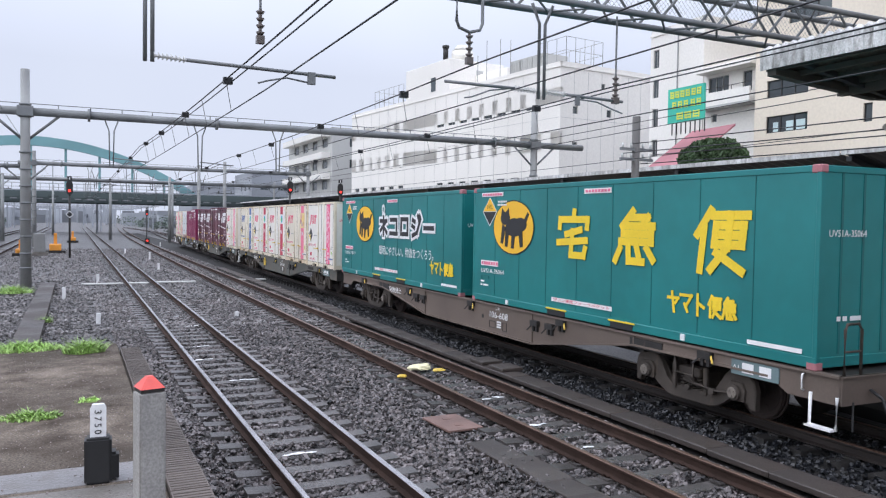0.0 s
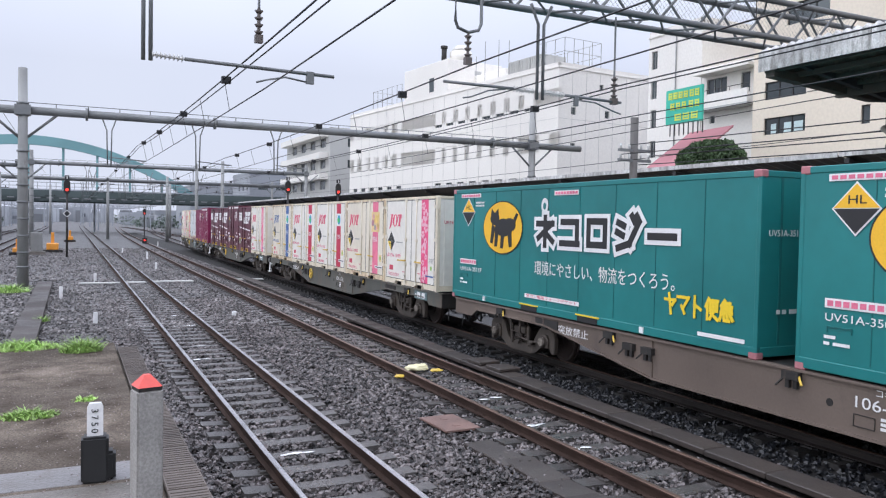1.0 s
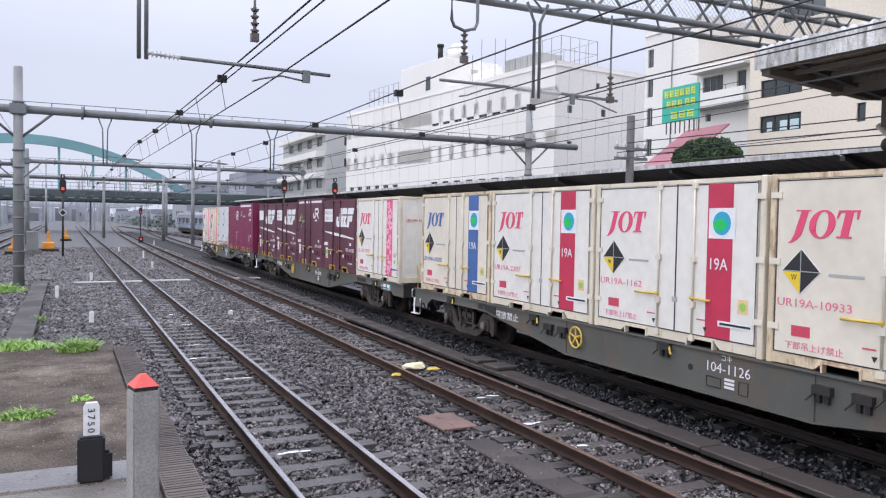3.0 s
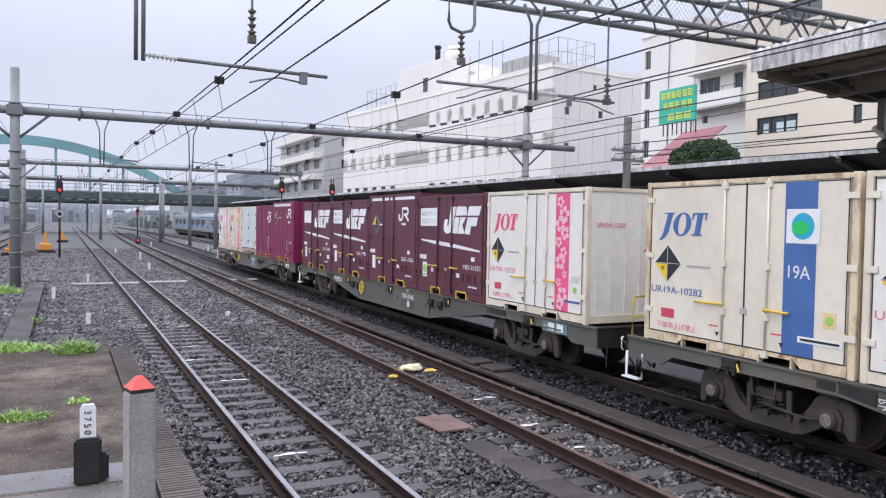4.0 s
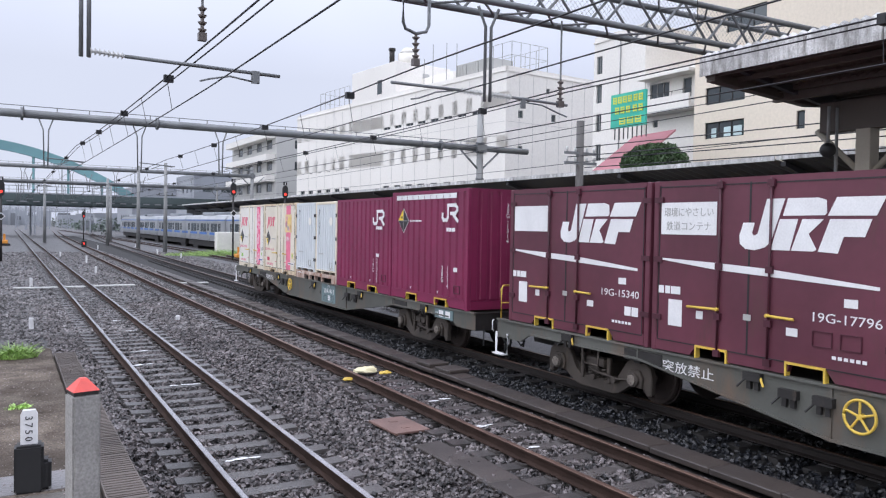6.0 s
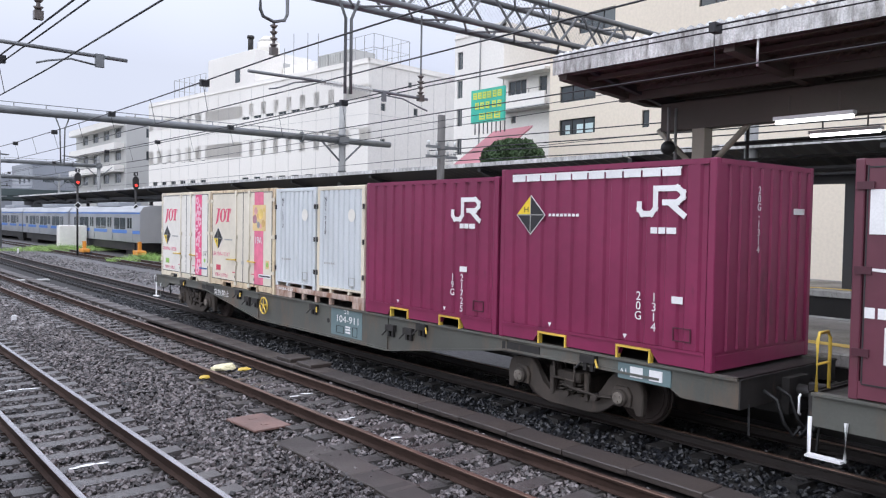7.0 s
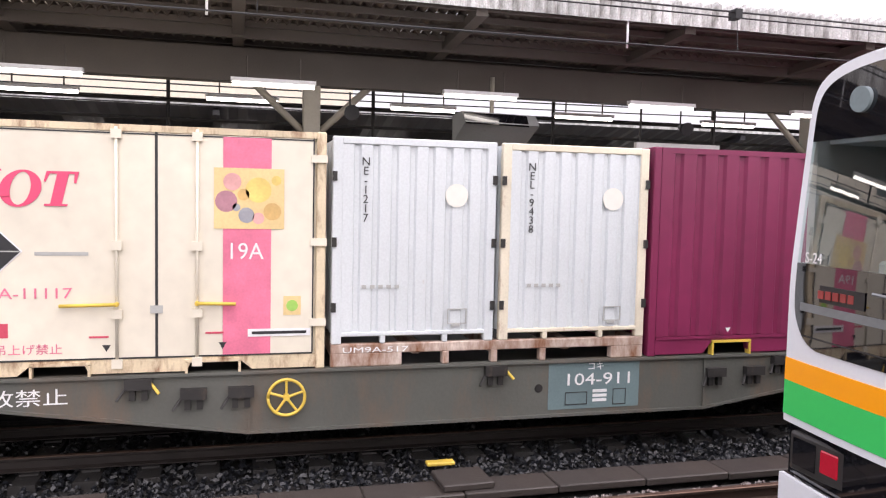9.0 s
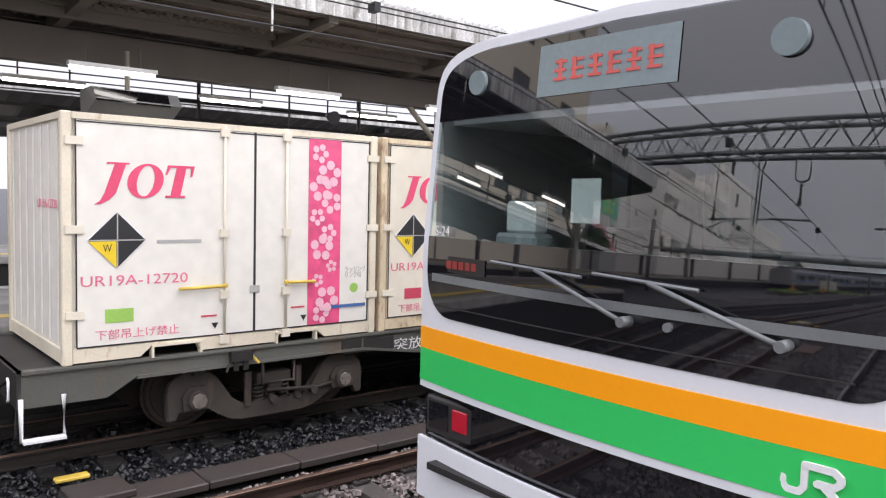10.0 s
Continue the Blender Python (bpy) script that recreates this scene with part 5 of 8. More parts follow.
def flat_rack(label):
    """Rusty white carrier frame under the two small boxes."""
    root = thing("flat_rack", label, "container rack")
    bm = bmesh.new()
    hx, hy = 1.22, 1.857
    for sx in (-1, 1):
        x0, x1 = sorted((sx * hx, sx * (hx - 0.10)))
        bx(bm, x0, x1, -hy, hy, 0.14, 0.25)
        for a, b in ((-hy, -hy + 0.42), (-0.62, -0.54), (-0.03, 0.05), (0.54, 0.62), (hy - 0.78, hy)):
            bx(bm, x0, x1, a, b, 0.0, 0.15)
    for y in (-1.8, -0.9, 0, 0.9, 1.8):
        bx(bm, -hx + 0.1, hx - 0.1, y - 0.05, y + 0.05, 0.10, 0.24)
    soften(bm, 0.012)
    part("frame", bm, "rack", root)
    c = Box(root, 3.715, 0.25, 2.44)
    c.words("UM9A-517", 0.12, 0.155, 0.085, "white_mark", width=0.72)
    return root


KANA_A = [((0.5, 1), (0.5, 0.86)), ((0.05, 0.84), (0.95, 0.84)), ((0.05, 0.84), (0.05, 0.68)), ((0.95, 0.84), (0.95, 0.68)), ((0.75, 0.62), (0.3, 0.52)), ((0.05, 0.34), (0.95, 0.40)), ((0.5, 0.58), (0.5, 0.1)), ((0.5, 0.08), (0.92, 0.08)), ((0.92, 0.08), (0.95, 0.22))]
KANA_B = [((0.35, 1), (0.1, 0.72)), ((0.3, 0.88), (0.75, 0.88)), ((0.75, 0.88), (0.62, 0.74)), ((0.15, 0.72), (0.9, 0.72)), ((0.15, 0.57), (0.88, 0.57)), ((0.1, 0.42), (0.9, 0.42)), ((0.88, 0.72), (0.88, 0.42)), ((0.1, 0.28), (0.0, 0.05)), ((0.32, 0.3), (0.36, 0.05)), ((0.36, 0.05), (0.72, 0.05)), ((0.55, 0.3), (0.6, 0.18)), ((0.8, 0.3), (0.98, 0.1))]
KANA_C = [((0.28, 1), (0.05, 0.6)), ((0.18, 0.7), (0.18, 0.0)), ((0.35, 0.92), (1, 0.92)), ((0.42, 0.76), (0.95, 0.76)), ((0.42, 0.6), (0.95, 0.6)), ((0.42, 0.44), (0.95, 0.44)), ((0.42, 0.76), (0.42, 0.44)), ((0.95, 0.76), (0.95, 0.44)), ((0.68, 0.92), (0.68, 0.4)), ((0.68, 0.4), (0.4, 0.02)), ((0.48, 0.3), (1.0, 0.02))]


def green_long(label, number, slogan):
    """Teal 31-foot box with a round badge."""
    root = thing("green_container", label, "container", group="containers on the wagons")
    c = Box(root, 9.41, 2.60)
    L, H = c.L, c.H
    hx, hy = c.W / 2, L / 2
    bm = bmesh.new()
    bx(bm, -hx + 0.012, hx - 0.012, -hy + 0.012, hy - 0.012, 0.16, H - 0.03)
    part("body", bm, "teal", root)
    bm = bmesh.new()
    for i in range(1, 9):
        y = hy - i * L / 9
        bx(bm, -hx + 0.004, -hx + 0.02, y - 0.006, y + 0.006, 0.2, H - 0.05)
    for i in range(1, 6):
        x = -hx + i * c.W / 6
        bx(bm, x - 0.02, x + 0.02, -hy + 0.002, -hy + 0.02, 0.2, H - 0.05)
    part("panel_seam", bm, "teal_dark", root)
    bm = bmesh.new()
    for sx in (-1, 1):
        x0, x1 = sorted((sx * hx, sx * (hx - 0.07)))
        bx(bm, x0, x1, -hy, hy, H - 0.09, H)
        bx(bm, x0 - 0.003, x1 + 0.003, -hy, hy, 0.03, 0.17)
        for y in (-hy, hy - 0.07):
            bx(bm, x0, x1, y, y + 0.07, 0.03, H)
    for y in (-hy, hy - 0.07):
        bx(bm, -hx + 0.07, hx - 0.07, y, y + 0.07, H - 0.09, H)
        bx(bm, -hx + 0.07, hx - 0.07, y, y + 0.07, 0.03, 0.17)
    soften(bm, 0.01)
    part("frame", bm, "teal", root)
    bm = bmesh.new()
    for sx in (-1, 1):
        for sy in (-1, 1):
            for z in (0.0, H - 0.10):
                x0, x1 = sorted((sx * hx * 1.004, sx * (hx - 0.13)))
                y0, y1 = sorted((sy * hy * 1.001, sy * (hy - 0.15)))
                bx(bm, x0, x1, y0, y1, z, z + 0.11)
    soften(bm, 0.015)
    part("corner_casting", bm, "awning", root, "dull red corner casting")
    k0 = 0.25 if slogan else 0.28
    bx0 = (2.14 if slogan else 1.55) + k0
    c.mark("badge_rim", "mark_black", [disc(bx0, 1.72, 0.585, 44, 1.46)], off=0.0)
    c.mark("badge", "logo_orange", [disc(bx0, 1.72, 0.56, 44, 1.48)], label="round orange badge with a dark shape")
    q = lambda pts: [(bx0 + 1.45 * u, 1.72 + v) for u, v in pts]
    c.mark("badge_shape", "mark_black", [q(disc(0.04, 0.0, 0.20, 20, 1.2)), q(disc(-0.22, 0.19, 0.14, 16)), q([(-0.34, 0.26), (-0.32, 0.42), (-0.22, 0.31)]), q([(-0.22, 0.31), (-0.12, 0.42), (-0.10, 0.24)]), q(disc(0.22, 0.06, 0.15, 14, 1.2)),
                                         q([(-0.20, 0.05), (-0.10, -0.1), (-0.14, -0.42), (-0.22, -0.42)]), q([(-0.02, -0.1), (0.08, -0.1), (0.04, -0.45), (-0.04, -0.45)]), q([(0.16, -0.05), (0.28, -0.02), (0.30, -0.40), (0.22, -0.42)]), q([(-0.30, 0.08), (-0.20, 0.0), (-0.28, -0.36), (-0.35, -0.34)]), q([(0.28, 0.10), (0.36, 0.06), (0.46, 0.28), (0.42, 0.32)])], off=0.006)
    c.mark("gauge_diamond", "white_mark", [[(0.47, 2.06), (0.80, 1.73), (1.13, 2.06), (0.80, 2.39)]], off=0.0)
    c.mark("gauge_diamond", "logo_orange", [[(0.50, 2.07), (1.10, 2.07), (0.80, 2.36)]], off=0.004)
    c.mark("gauge_diamond", "mark_black", [[(0.50, 2.06), (1.10, 2.06), (0.80, 1.76)]], off=0.004)
    c.words("HL", 0.68, 2.12, 0.15, "mark_black", width=0.24, off=0.009)
    c.mark("sticker", "white_mark", [rect(0.42, 1.40, 2.40, 2.49), rect(0.42, 1.22, 0.84, 0.96)])
    c.mark("sticker_print", "pink", [rect(0.46 + i * 0.115, 0.545 + i * 0.115, 2.42, 2.47) for i in range(8)] + [rect(0.46 + i * 0.11, 0.54 + i * 0.11, 0.865, 0.935) for i in range(7)], off=0.006)
    c.mark("data_bars", "white_mark", [rect(1.16 + i * 0.07, 1.21 + i * 0.07, 2.26, 2.30) for i in range(6)] + [rect(1.16 + i * 0.07, 1.21 + i * 0.07, 2.19, 2.23) for i in range(6)] + [rect(0.42, 0.58, 0.46, 0.50), rect(0.42, 0.50, 0.38, 0.42), rect(0.55, 0.78, 0.38, 0.42)])
    c.mark("card_frame", "teal_dark", [rect(0.45, 0.80, 0.60, 0.615), rect(0.45, 0.465, 0.54, 0.615), rect(0.785, 0.80, 0.54, 0.615)], thick=0.01)
    c.words(number, 0.42, 0.68, 0.14, "white_mark", width=1.05)
    c.mark("label_strip", "white_mark", [rect(3.38, 5.28, 0.30, 0.38), rect(8.3, 9.2, 0.19, 0.25)])
    c.words("空コン専用フォークポケット", 3.44, 0.315, 0.075, "mark_red", width=1.76, off=0.007)
    c.mark("tie_ring", "white_mark", [rect(u, u + 0.09, 0.05, 0.15) for u in (1.6, 7.0)], thick=0.02)
    c.mark("fork_pocket", "mark_yellow", [rect(3.2, 3.9, 0.14, 0.165), rect(5.2, 5.9, 0.14, 0.165)], thick=0.02)
    c.mark("fork_pocket", "mark_black", [rect(3.25, 3.85, 0.03, 0.13), rect(5.25, 5.85, 0.03, 0.13)], thick=0.01)
    c.mark("label_strip", "white_mark", [rect(4.4, 5.2, 2.37, 2.46)])
    c.mark("label_print", "pink", [rect(4.44 + i * 0.094, 4.51 + i * 0.094, 2.39, 2.44) for i in range(8)], off=0.006)
    if slogan:
        outer, inner = [], []
        u = 3.55 + k0
        shapes = [[((0.5, 1.0), (0.5, 0.8)), ((0.05, 0.78), (0.95, 0.78)), ((0.9, 0.78), (0.1, 0.25)), ((0.5, 0.6), (0.5, 0.0)), ((0.6, 0.4), (0.95, 0.15))], [((0.1, 0.85), (0.9, 0.85)), ((0.9, 0.85), (0.9, 0.1)), ((0.05, 0.1), (0.95, 0.1))],
                  [((0.1, 0.88), (0.9, 0.88)), ((0.1, 0.1), (0.9, 0.1)), ((0.1, 0.88), (0.1, 0.1)), ((0.9, 0.88), (0.9, 0.1))], [((0.1, 0.85), (0.35, 0.75)), ((0.05, 0.55), (0.3, 0.45)), ((0.1, 0.05), (0.6, 0.2)), ((0.6, 0.2), (0.95, 0.8)), ((0.7, 1.05), (0.8, 0.9)), ((0.9, 1.05), (1.0, 0.9))], [((0.05, 0.45), (1.0, 0.45))]]
        for sh in shapes:
            outer += bars(sh, u, 1.40, 0.60, 0.54, 0.27)
            inner += bars(sh, u, 1.40, 0.60, 0.54, 0.12)
            u += 0.84
        outer.append(disc(3.82 + k0, 2.18, 0.15, 20, 0.8))
        c.mark("brand_mark", "white_mark", outer, label="thick white-edged brand mark")
        c.mark("brand_mark", "mark_black", inner, off=0.007)
        c.mark("brand_mark", "teal", [disc(3.82 + k0, 2.17, 0.07, 16, 0.8)], off=0.007)
        c.words("環境にやさしい、物流をつくろう。", 3.48 + k0, 0.82, 0.30, "white_mark", width=4.05)
        bu, bv, bs, bd = 7.32 + k0, 0.46, 0.25, 0.29
    else:
        for i, k in enumerate((KANA_A, KANA_B, KANA_C)):
            c.mark("brand_mark", "mark_yellow", bars(k, 3.22 + k0 + i * 1.84, 1.16, 0.98, 0.88, 0.13, 0.12))
        bu, bv, bs, bd = 6.40 + k0, 0.48, 0.25, 0.29
    kana = [[((0.05, 0.7), (0.95, 0.7)), ((0.95, 0.7), (0.7, 0.45)), ((0.4, 1), (0.6, 0))], [((0, 0.9), (0.95, 0.9)), ((0.95, 0.9), (0.45, 0.3)), ((0.35, 0.45), (0.6, 0.1))], [((0.3, 1), (0.3, 0)), ((0.3, 0.6), (0.8, 0.4))], KANA_C, KANA_B]
    for i, k in enumerate(kana):
        c.mark("brand_mark", "mark_yellow", bars(k, bu + i * bd, bv, bs, 0.30, 0.05))
    c.words(number, 0.16, 1.70, 0.125, "white_mark", face="near", width=0.70)
    c.mark("data_bars", "white_mark", [rect(0.35, 0.42, 0.62, 0.68), rect(0.46, 0.54, 0.62, 0.68), rect(0.60, 0.80, 0.62, 0.68)], face="near")
    return root


# ---- the freight train, near end first ----
FREIGHT = []          # thing, distance behind the leading end, height
WHEELS = []


def add_wagon(i, paint, number, label, **kw):
    w, wheels = wagon(paint, number, label, **kw)
    FREIGHT.append((w, i * 20.4, 0.0, 0.0))
    WHEELS.extend(wheels)


def load(i, slot, ob, z=0.985, dy=0.0):
    FREIGHT.append((ob, i * 20.4, 0.75 + 1.89 + slot * 3.78 + dy, z))


add_wagon(0, "sill_brown", "106-608", "brown container flat wagon carrying two long green containers", with_wheel=False, plate=False, reverse=True)
add_wagon(1, "sill_green", "104-1126", "grey-green container flat wagon carrying five white containers", plate=False)
add_wagon(2, "sill_green", "104-2846", "grey-green container flat wagon with yellow brake wheel", plate=False)
add_wagon(3, "sill_green", "104-911", "grey-green last container flat wagon, patched paint and yellow brake wheel", handrail=False)
FREIGHT.append((green_long("long teal-green container with yellow characters and round orange badge", "UV51A-35064", False), 0.0, 5.485, 0.985))
FREIGHT.append((green_long("long teal-green container with white-edged black mark and slogan", "UV51A-35117", True), 0.0, 15.515, 0.985))
for k, (nr, st, mk) in enumerate((("UR19A-13499", "flower", "lessor_red"), ("UR19A-10933", "candy", "lessor_red"), ("UR19A-1162", "red", "lessor_red"), ("UR19A-2207", "red", "lessor_red"), ("UR19A-10282", "blue", "mark_blue"))):
    load(1, k, refrigerated_white("white insulated container with %s, two side doors" % {"flower": "pink blossom stripe", "candy": "pink stripe and printed balls", "red": "dark red stripe", "blue": "blue stripe"}[st], nr, st, mk, paint="cream_white" if k in (0, 2, 3) else "cream"))
load(2, 0, refrigerated_white("white insulated container with pink blossom stripe, rust-stained end", "UR19A-12559", "flower"))
load(2, 1, maroon_doors("scuffed maroon container with white freight mark and green card", 2.50, "19D-31152", "freight"))
load(2, 2, maroon_doors("tall maroon container with yellow-quartered diamond and white top band", 2.60, "20G-1036", "plain"))
load(2, 3, maroon_doors("faded maroon container with white freight mark and stripe", 2.50, "19G-17796", "freight"))
load(2, 4, maroon_doors("faded maroon container with blank white placard and stripe", 2.50, "15340", "freight"))
load(3, 0, maroon_ribbed("tall ribbed maroon container with white top band and diamond", 2.60, True, "20G", "1314", True, True))
load(3, 1, maroon_ribbed("ribbed maroon container with white vertical numbers", 2.50, False, "19G", "21725", False, False))
load(3, 2, flat_rack("rusty off-white flat rack carrying two small containers"))
load(3, 2, pale_small("small pale blue ribbed container in a rusty cream frame", "NEL-9438", "cream_rust"), 0.985 + 0.25, -0.945)
load(3, 2, pale_small("small pale blue ribbed container with black vertical number", "NE-1217", "pale_blue"), 0.985 + 0.25, 0.945)
load(3, 3, refrigerated_white("cream insulated container with pink stripe and printed balls", "UR19A-11117", "candy", paint="cream"))
load(3, 4, refrigerated_white("white insulated container with pink blossom stripe, last on the train", "UR19A-12720", "flower"))


# ---- overhead gantries and wires ----
def tube_gantry(y, xl, xr, zb, top_l, top_r, label, r=0.17, beam_to=None):
    """Two poles with a tubular beam, knee braces and hanging drops."""
    g = thing("overhead_gantry", label, "gantry", group="overhead line gantries")
    bm = bmesh.new()
    rod(bm, (xl - 1.4, y, zb), (beam_to or xr + 0.3, y, zb), r, 14)
    part("beam", bm, "steel_grey", g)
    for x, top in ((xl, top_l), (xr, top_r)):
        bm = bmesh.new()
        rod(bm, (x, y, -0.3), (x, y, top), 0.22, 14, 0.17)
        part("pole", bm, "pole_grey", g)
        bm = bmesh.new()
        for z in (0.6, 1.2, 1.9, 2.6, 3.3, 4.0, 4.7, 5.4, zb - 0.25, zb + 0.25):
            rod(bm, (x, y, z), (x, y, z + 0.07), 0.235, 14)
        bx(bm, x - 0.3, x + 0.3, y - 0.26, y + 0.26, zb - 0.2, zb + 0.2)
        part("pole_band", bm, "steel_grey", g)
        bm = bmesh.new()
        for s in (-1, 1):
            rod(bm, (x + s * 0.12, y, zb - 1.15), (x + s * 1.35, y, zb - 0.05), 0.055, 8)
        part("knee_brace", bm, "steel_grey", g)
    bm = bmesh.new()
    n = int((xr - xl) / 1.2)
    for i in range(n + 1):
        x = xl + (xr - xl) * i / n
        rod(bm, (x, y, zb + r), (x, y, zb + r + 0.16), 0.02, 5)
    rod(bm, (xl - 1.2, y, zb + r + 0.16), (xr, y, zb + r + 0.16), 0.018, 6)
    for x in (xl + 2.4, xl + 7.7, xr - 2.5):
        rod(bm, (x - 0.05, y, zb), (x + 0.05, y, zb), r + 0.10, 14)
    part("cable_run", bm, "steel_grey", g)
    for x in (2.685, 6.233 + bend(1e-4, y), 9.66 + bend(1.9e-4, y)):
        bm = bmesh.new()
        for s in (-1, 1):
            pipe(bm, [(x - 1.2 + s * 0.26, y, zb - r), (x - 1.2 + s * 0.10, y, zb - r - 0.45), (x - 1.2 + s * 0.07, y, 5.0)], 0.03, 6)
        rod(bm, (x - 1.2, y, 5.35), (x + 0.3, y, 5.25), 0.025, 6)
        pipe(bm, [(x - 0.7, y, 5.1), (x - 0.3, y, 5.28), (x + 0.2, y, 5.22)], 0.018, 6)
        part("drop_arm", bm, "steel_grey", g)
    return g


tube_gantry(36.5, -1.8, 22.9, 7.12, 8.85, 9.05, "grey tubular overhead line gantry spanning the tracks", beam_to=26.1)
tube_gantry(86, -3.5, 24.0, 8.0, 9.2, 9.0, "distant grey tubular overhead line gantry", r=0.2)
tube_gantry(106, -8, 27.0, 7.4, 8.6, 8.6, "distant grey tubular overhead line gantry", r=0.2)
tube_gantry(64, -12, -3.2, 6.4, 7.6, 7.4, "grey tubular overhead line gantry over the far tracks", r=0.15)
tube_gantry(128, -14, 30.0, 8.2, 9.2, 9.0, "distant grey tubular overhead line gantry by the road bridge", r=0.2)


def insulator(bm, a, b, r, n=6):
    a, b = Vector(a), Vector(b)
    for i in range(n):
        p = a.lerp(b, (i + 0.3) / n)
        q = a.lerp(b, (i + 0.7) / n)
        rod(bm, p, q, r, 10, r * 0.55)
    rod(bm, a, b, r * 0.4, 6)


def lattice_gantry():
    """Close box-truss beam across the tracks with netting and hangers."""
    y, x0, x1, z0, z1, d = 12.0, -6.0, 22.0, 6.75, 7.5, 0.35
    g = thing("lattice_gantry", "close steel lattice beam with bird netting above the tracks", "gantry", group="overhead line gantries")
    for s in (-1, 1):
        for z in (z0, z1):
            rods("chord", g, "steel_grey", ((x0, y + s * d, z), (x1, y + s * d, z), 0.062), n=10)
    n = 40
    for s in (-1, 1):
        bm = bmesh.new()
        for i in range(n):
            a, b = x0 + (x1 - x0) * i / n, x0 + (x1 - x0) * (i + 1) / n
            za, zb = (z0, z1) if i % 2 else (z1, z0)
            rod(bm, (a, y + s * d, za), (b, y + s * d, zb), 0.028, 6)
        part("lattice", bm, "steel_grey", g)
    bm = bmesh.new()
    for i in range(n):
        a, b = x0 + (x1 - x0) * i / n, x0 + (x1 - x0) * (i + 1) / n
        for z in (z0, z1):
            rod(bm, (a, y - d if i % 2 else y + d, z), (b, y + d if i % 2 else y - d, z), 0.022, 6)
    part("cross_brace", bm, "steel_grey", g)
    bm = bmesh.new()
    step = 0.11
    for i in range(int(6.8 / step)):
        x = 8.2 + i * step
        rod(bm, (x, y - d - 0.03, z0), (x + 0.75, y - d - 0.03, z1), 0.003, 3)
        rod(bm, (x + 0.75, y - d - 0.03, z0), (x, y - d - 0.03, z1), 0.003, 3)
    part("netting", bm, "steel_grey", g, "fine wire netting")
    for x in (-6.0, 21.8):
        bm = bmesh.new()
        rod(bm, (x, y, -0.3), (x, y, 9.0), 0.22, 14, 0.18)
        part("pole", bm, "pole_grey", g)
    # double hanger with registration arm over track 1
    bm = bmesh.new()
    for x in (0.93, 1.03):
        rods("hanger", g, "steel_grey", ((x, y, z0), (x, y, 5.05), 0.03))
    rod(bm, (1.5, y, 5.12), (3.78, y, 5.08), 0.028, 8)
    bx(bm, 3.33, 3.45, y - 0.03, y + 0.03, 4.93, 5.12)
    pipe(bm, [(3.38, y, 4.95), (3.0, y, 5.0), (2.7, y, 4.93), (2.55, y, 4.88)], 0.015, 6)
    part("registration_arm", bm, "steel_grey", g)
    bm = bmesh.new()
    insulator(bm, (1.03, y, 5.14), (1.5, y, 5.12), 0.055, 8)
    part("insulator", bm, "porcelain", g)
    # hook loop with insulator, double hanger and arm over track 2
    bm = bmesh.new()
    pipe(bm, [(5.93, y, z0), (5.93, y, 6.25), (5.98, y, 6.14), (6.18, y, 6.08), (6.38, y, 6.14), (6.43, y, 6.25), (6.43, y, z0)], 0.03, 8)
    part("hook_loop", bm, "steel_grey", g)
    bm = bmesh.new()
    for s in (-1, 1):
        pipe(bm, [(7.66 + s * 0.22, y, z0), (7.66 + s * 0.06, y, z0 - 0.35), (7.66 + s * 0.06, y, 5.05)], 0.03, 8)
    part("hanger", bm, "steel_grey", g)
    bm = bmesh.new()
    rod(bm, (5.72, y, 5.2), (7.1, y, 5.2), 0.027, 8)
    rod(bm, (8.2, y, 5.18), (9.5, y, 5.15), 0.027, 8)
    pipe(bm, [(6.95, y, 5.18), (6.6, y, 5.12), (6.25, y, 4.98), (6.1, y, 4.95)], 0.015, 6)
    pipe(bm, [(8.45, y, 5.12), (8.9, y, 5.1), (9.3, y, 4.98), (9.5, y, 4.93)], 0.015, 6)
    bx(bm, 8.42, 8.5, y - 0.03, y + 0.03, 5.0, 5.2)
    part("registration_arm", bm, "steel_grey", g)
    for x, z in ((9.33, 5.6), (2.58, 6.0)):
        rods("drop_rod", g, "steel_grey", ((x, y, z0), (x, y, z), 0.02), n=6)
    bm = bmesh.new()
    insulator(bm, (7.1, y, 5.2), (7.55, y, 5.19), 0.055, 7)
    insulator(bm, (7.75, y, 5.19), (8.2, y, 5.18), 0.055, 7)
    part("insulator", bm, "porcelain", g)
    bm = bmesh.new()
    for x, z in ((6.18, 6.05), (9.33, 5.62), (2.58, 6.0)):
        insulator(bm, (x, y, z), (x, y, z - 0.42), 0.07, 4)
        bx(bm, x - 0.06, x + 0.06, y - 0.05, y + 0.05, z - 0.52, z - 0.40)
    part("insulator", bm, "porcelain_dark", g)


lattice_gantry()


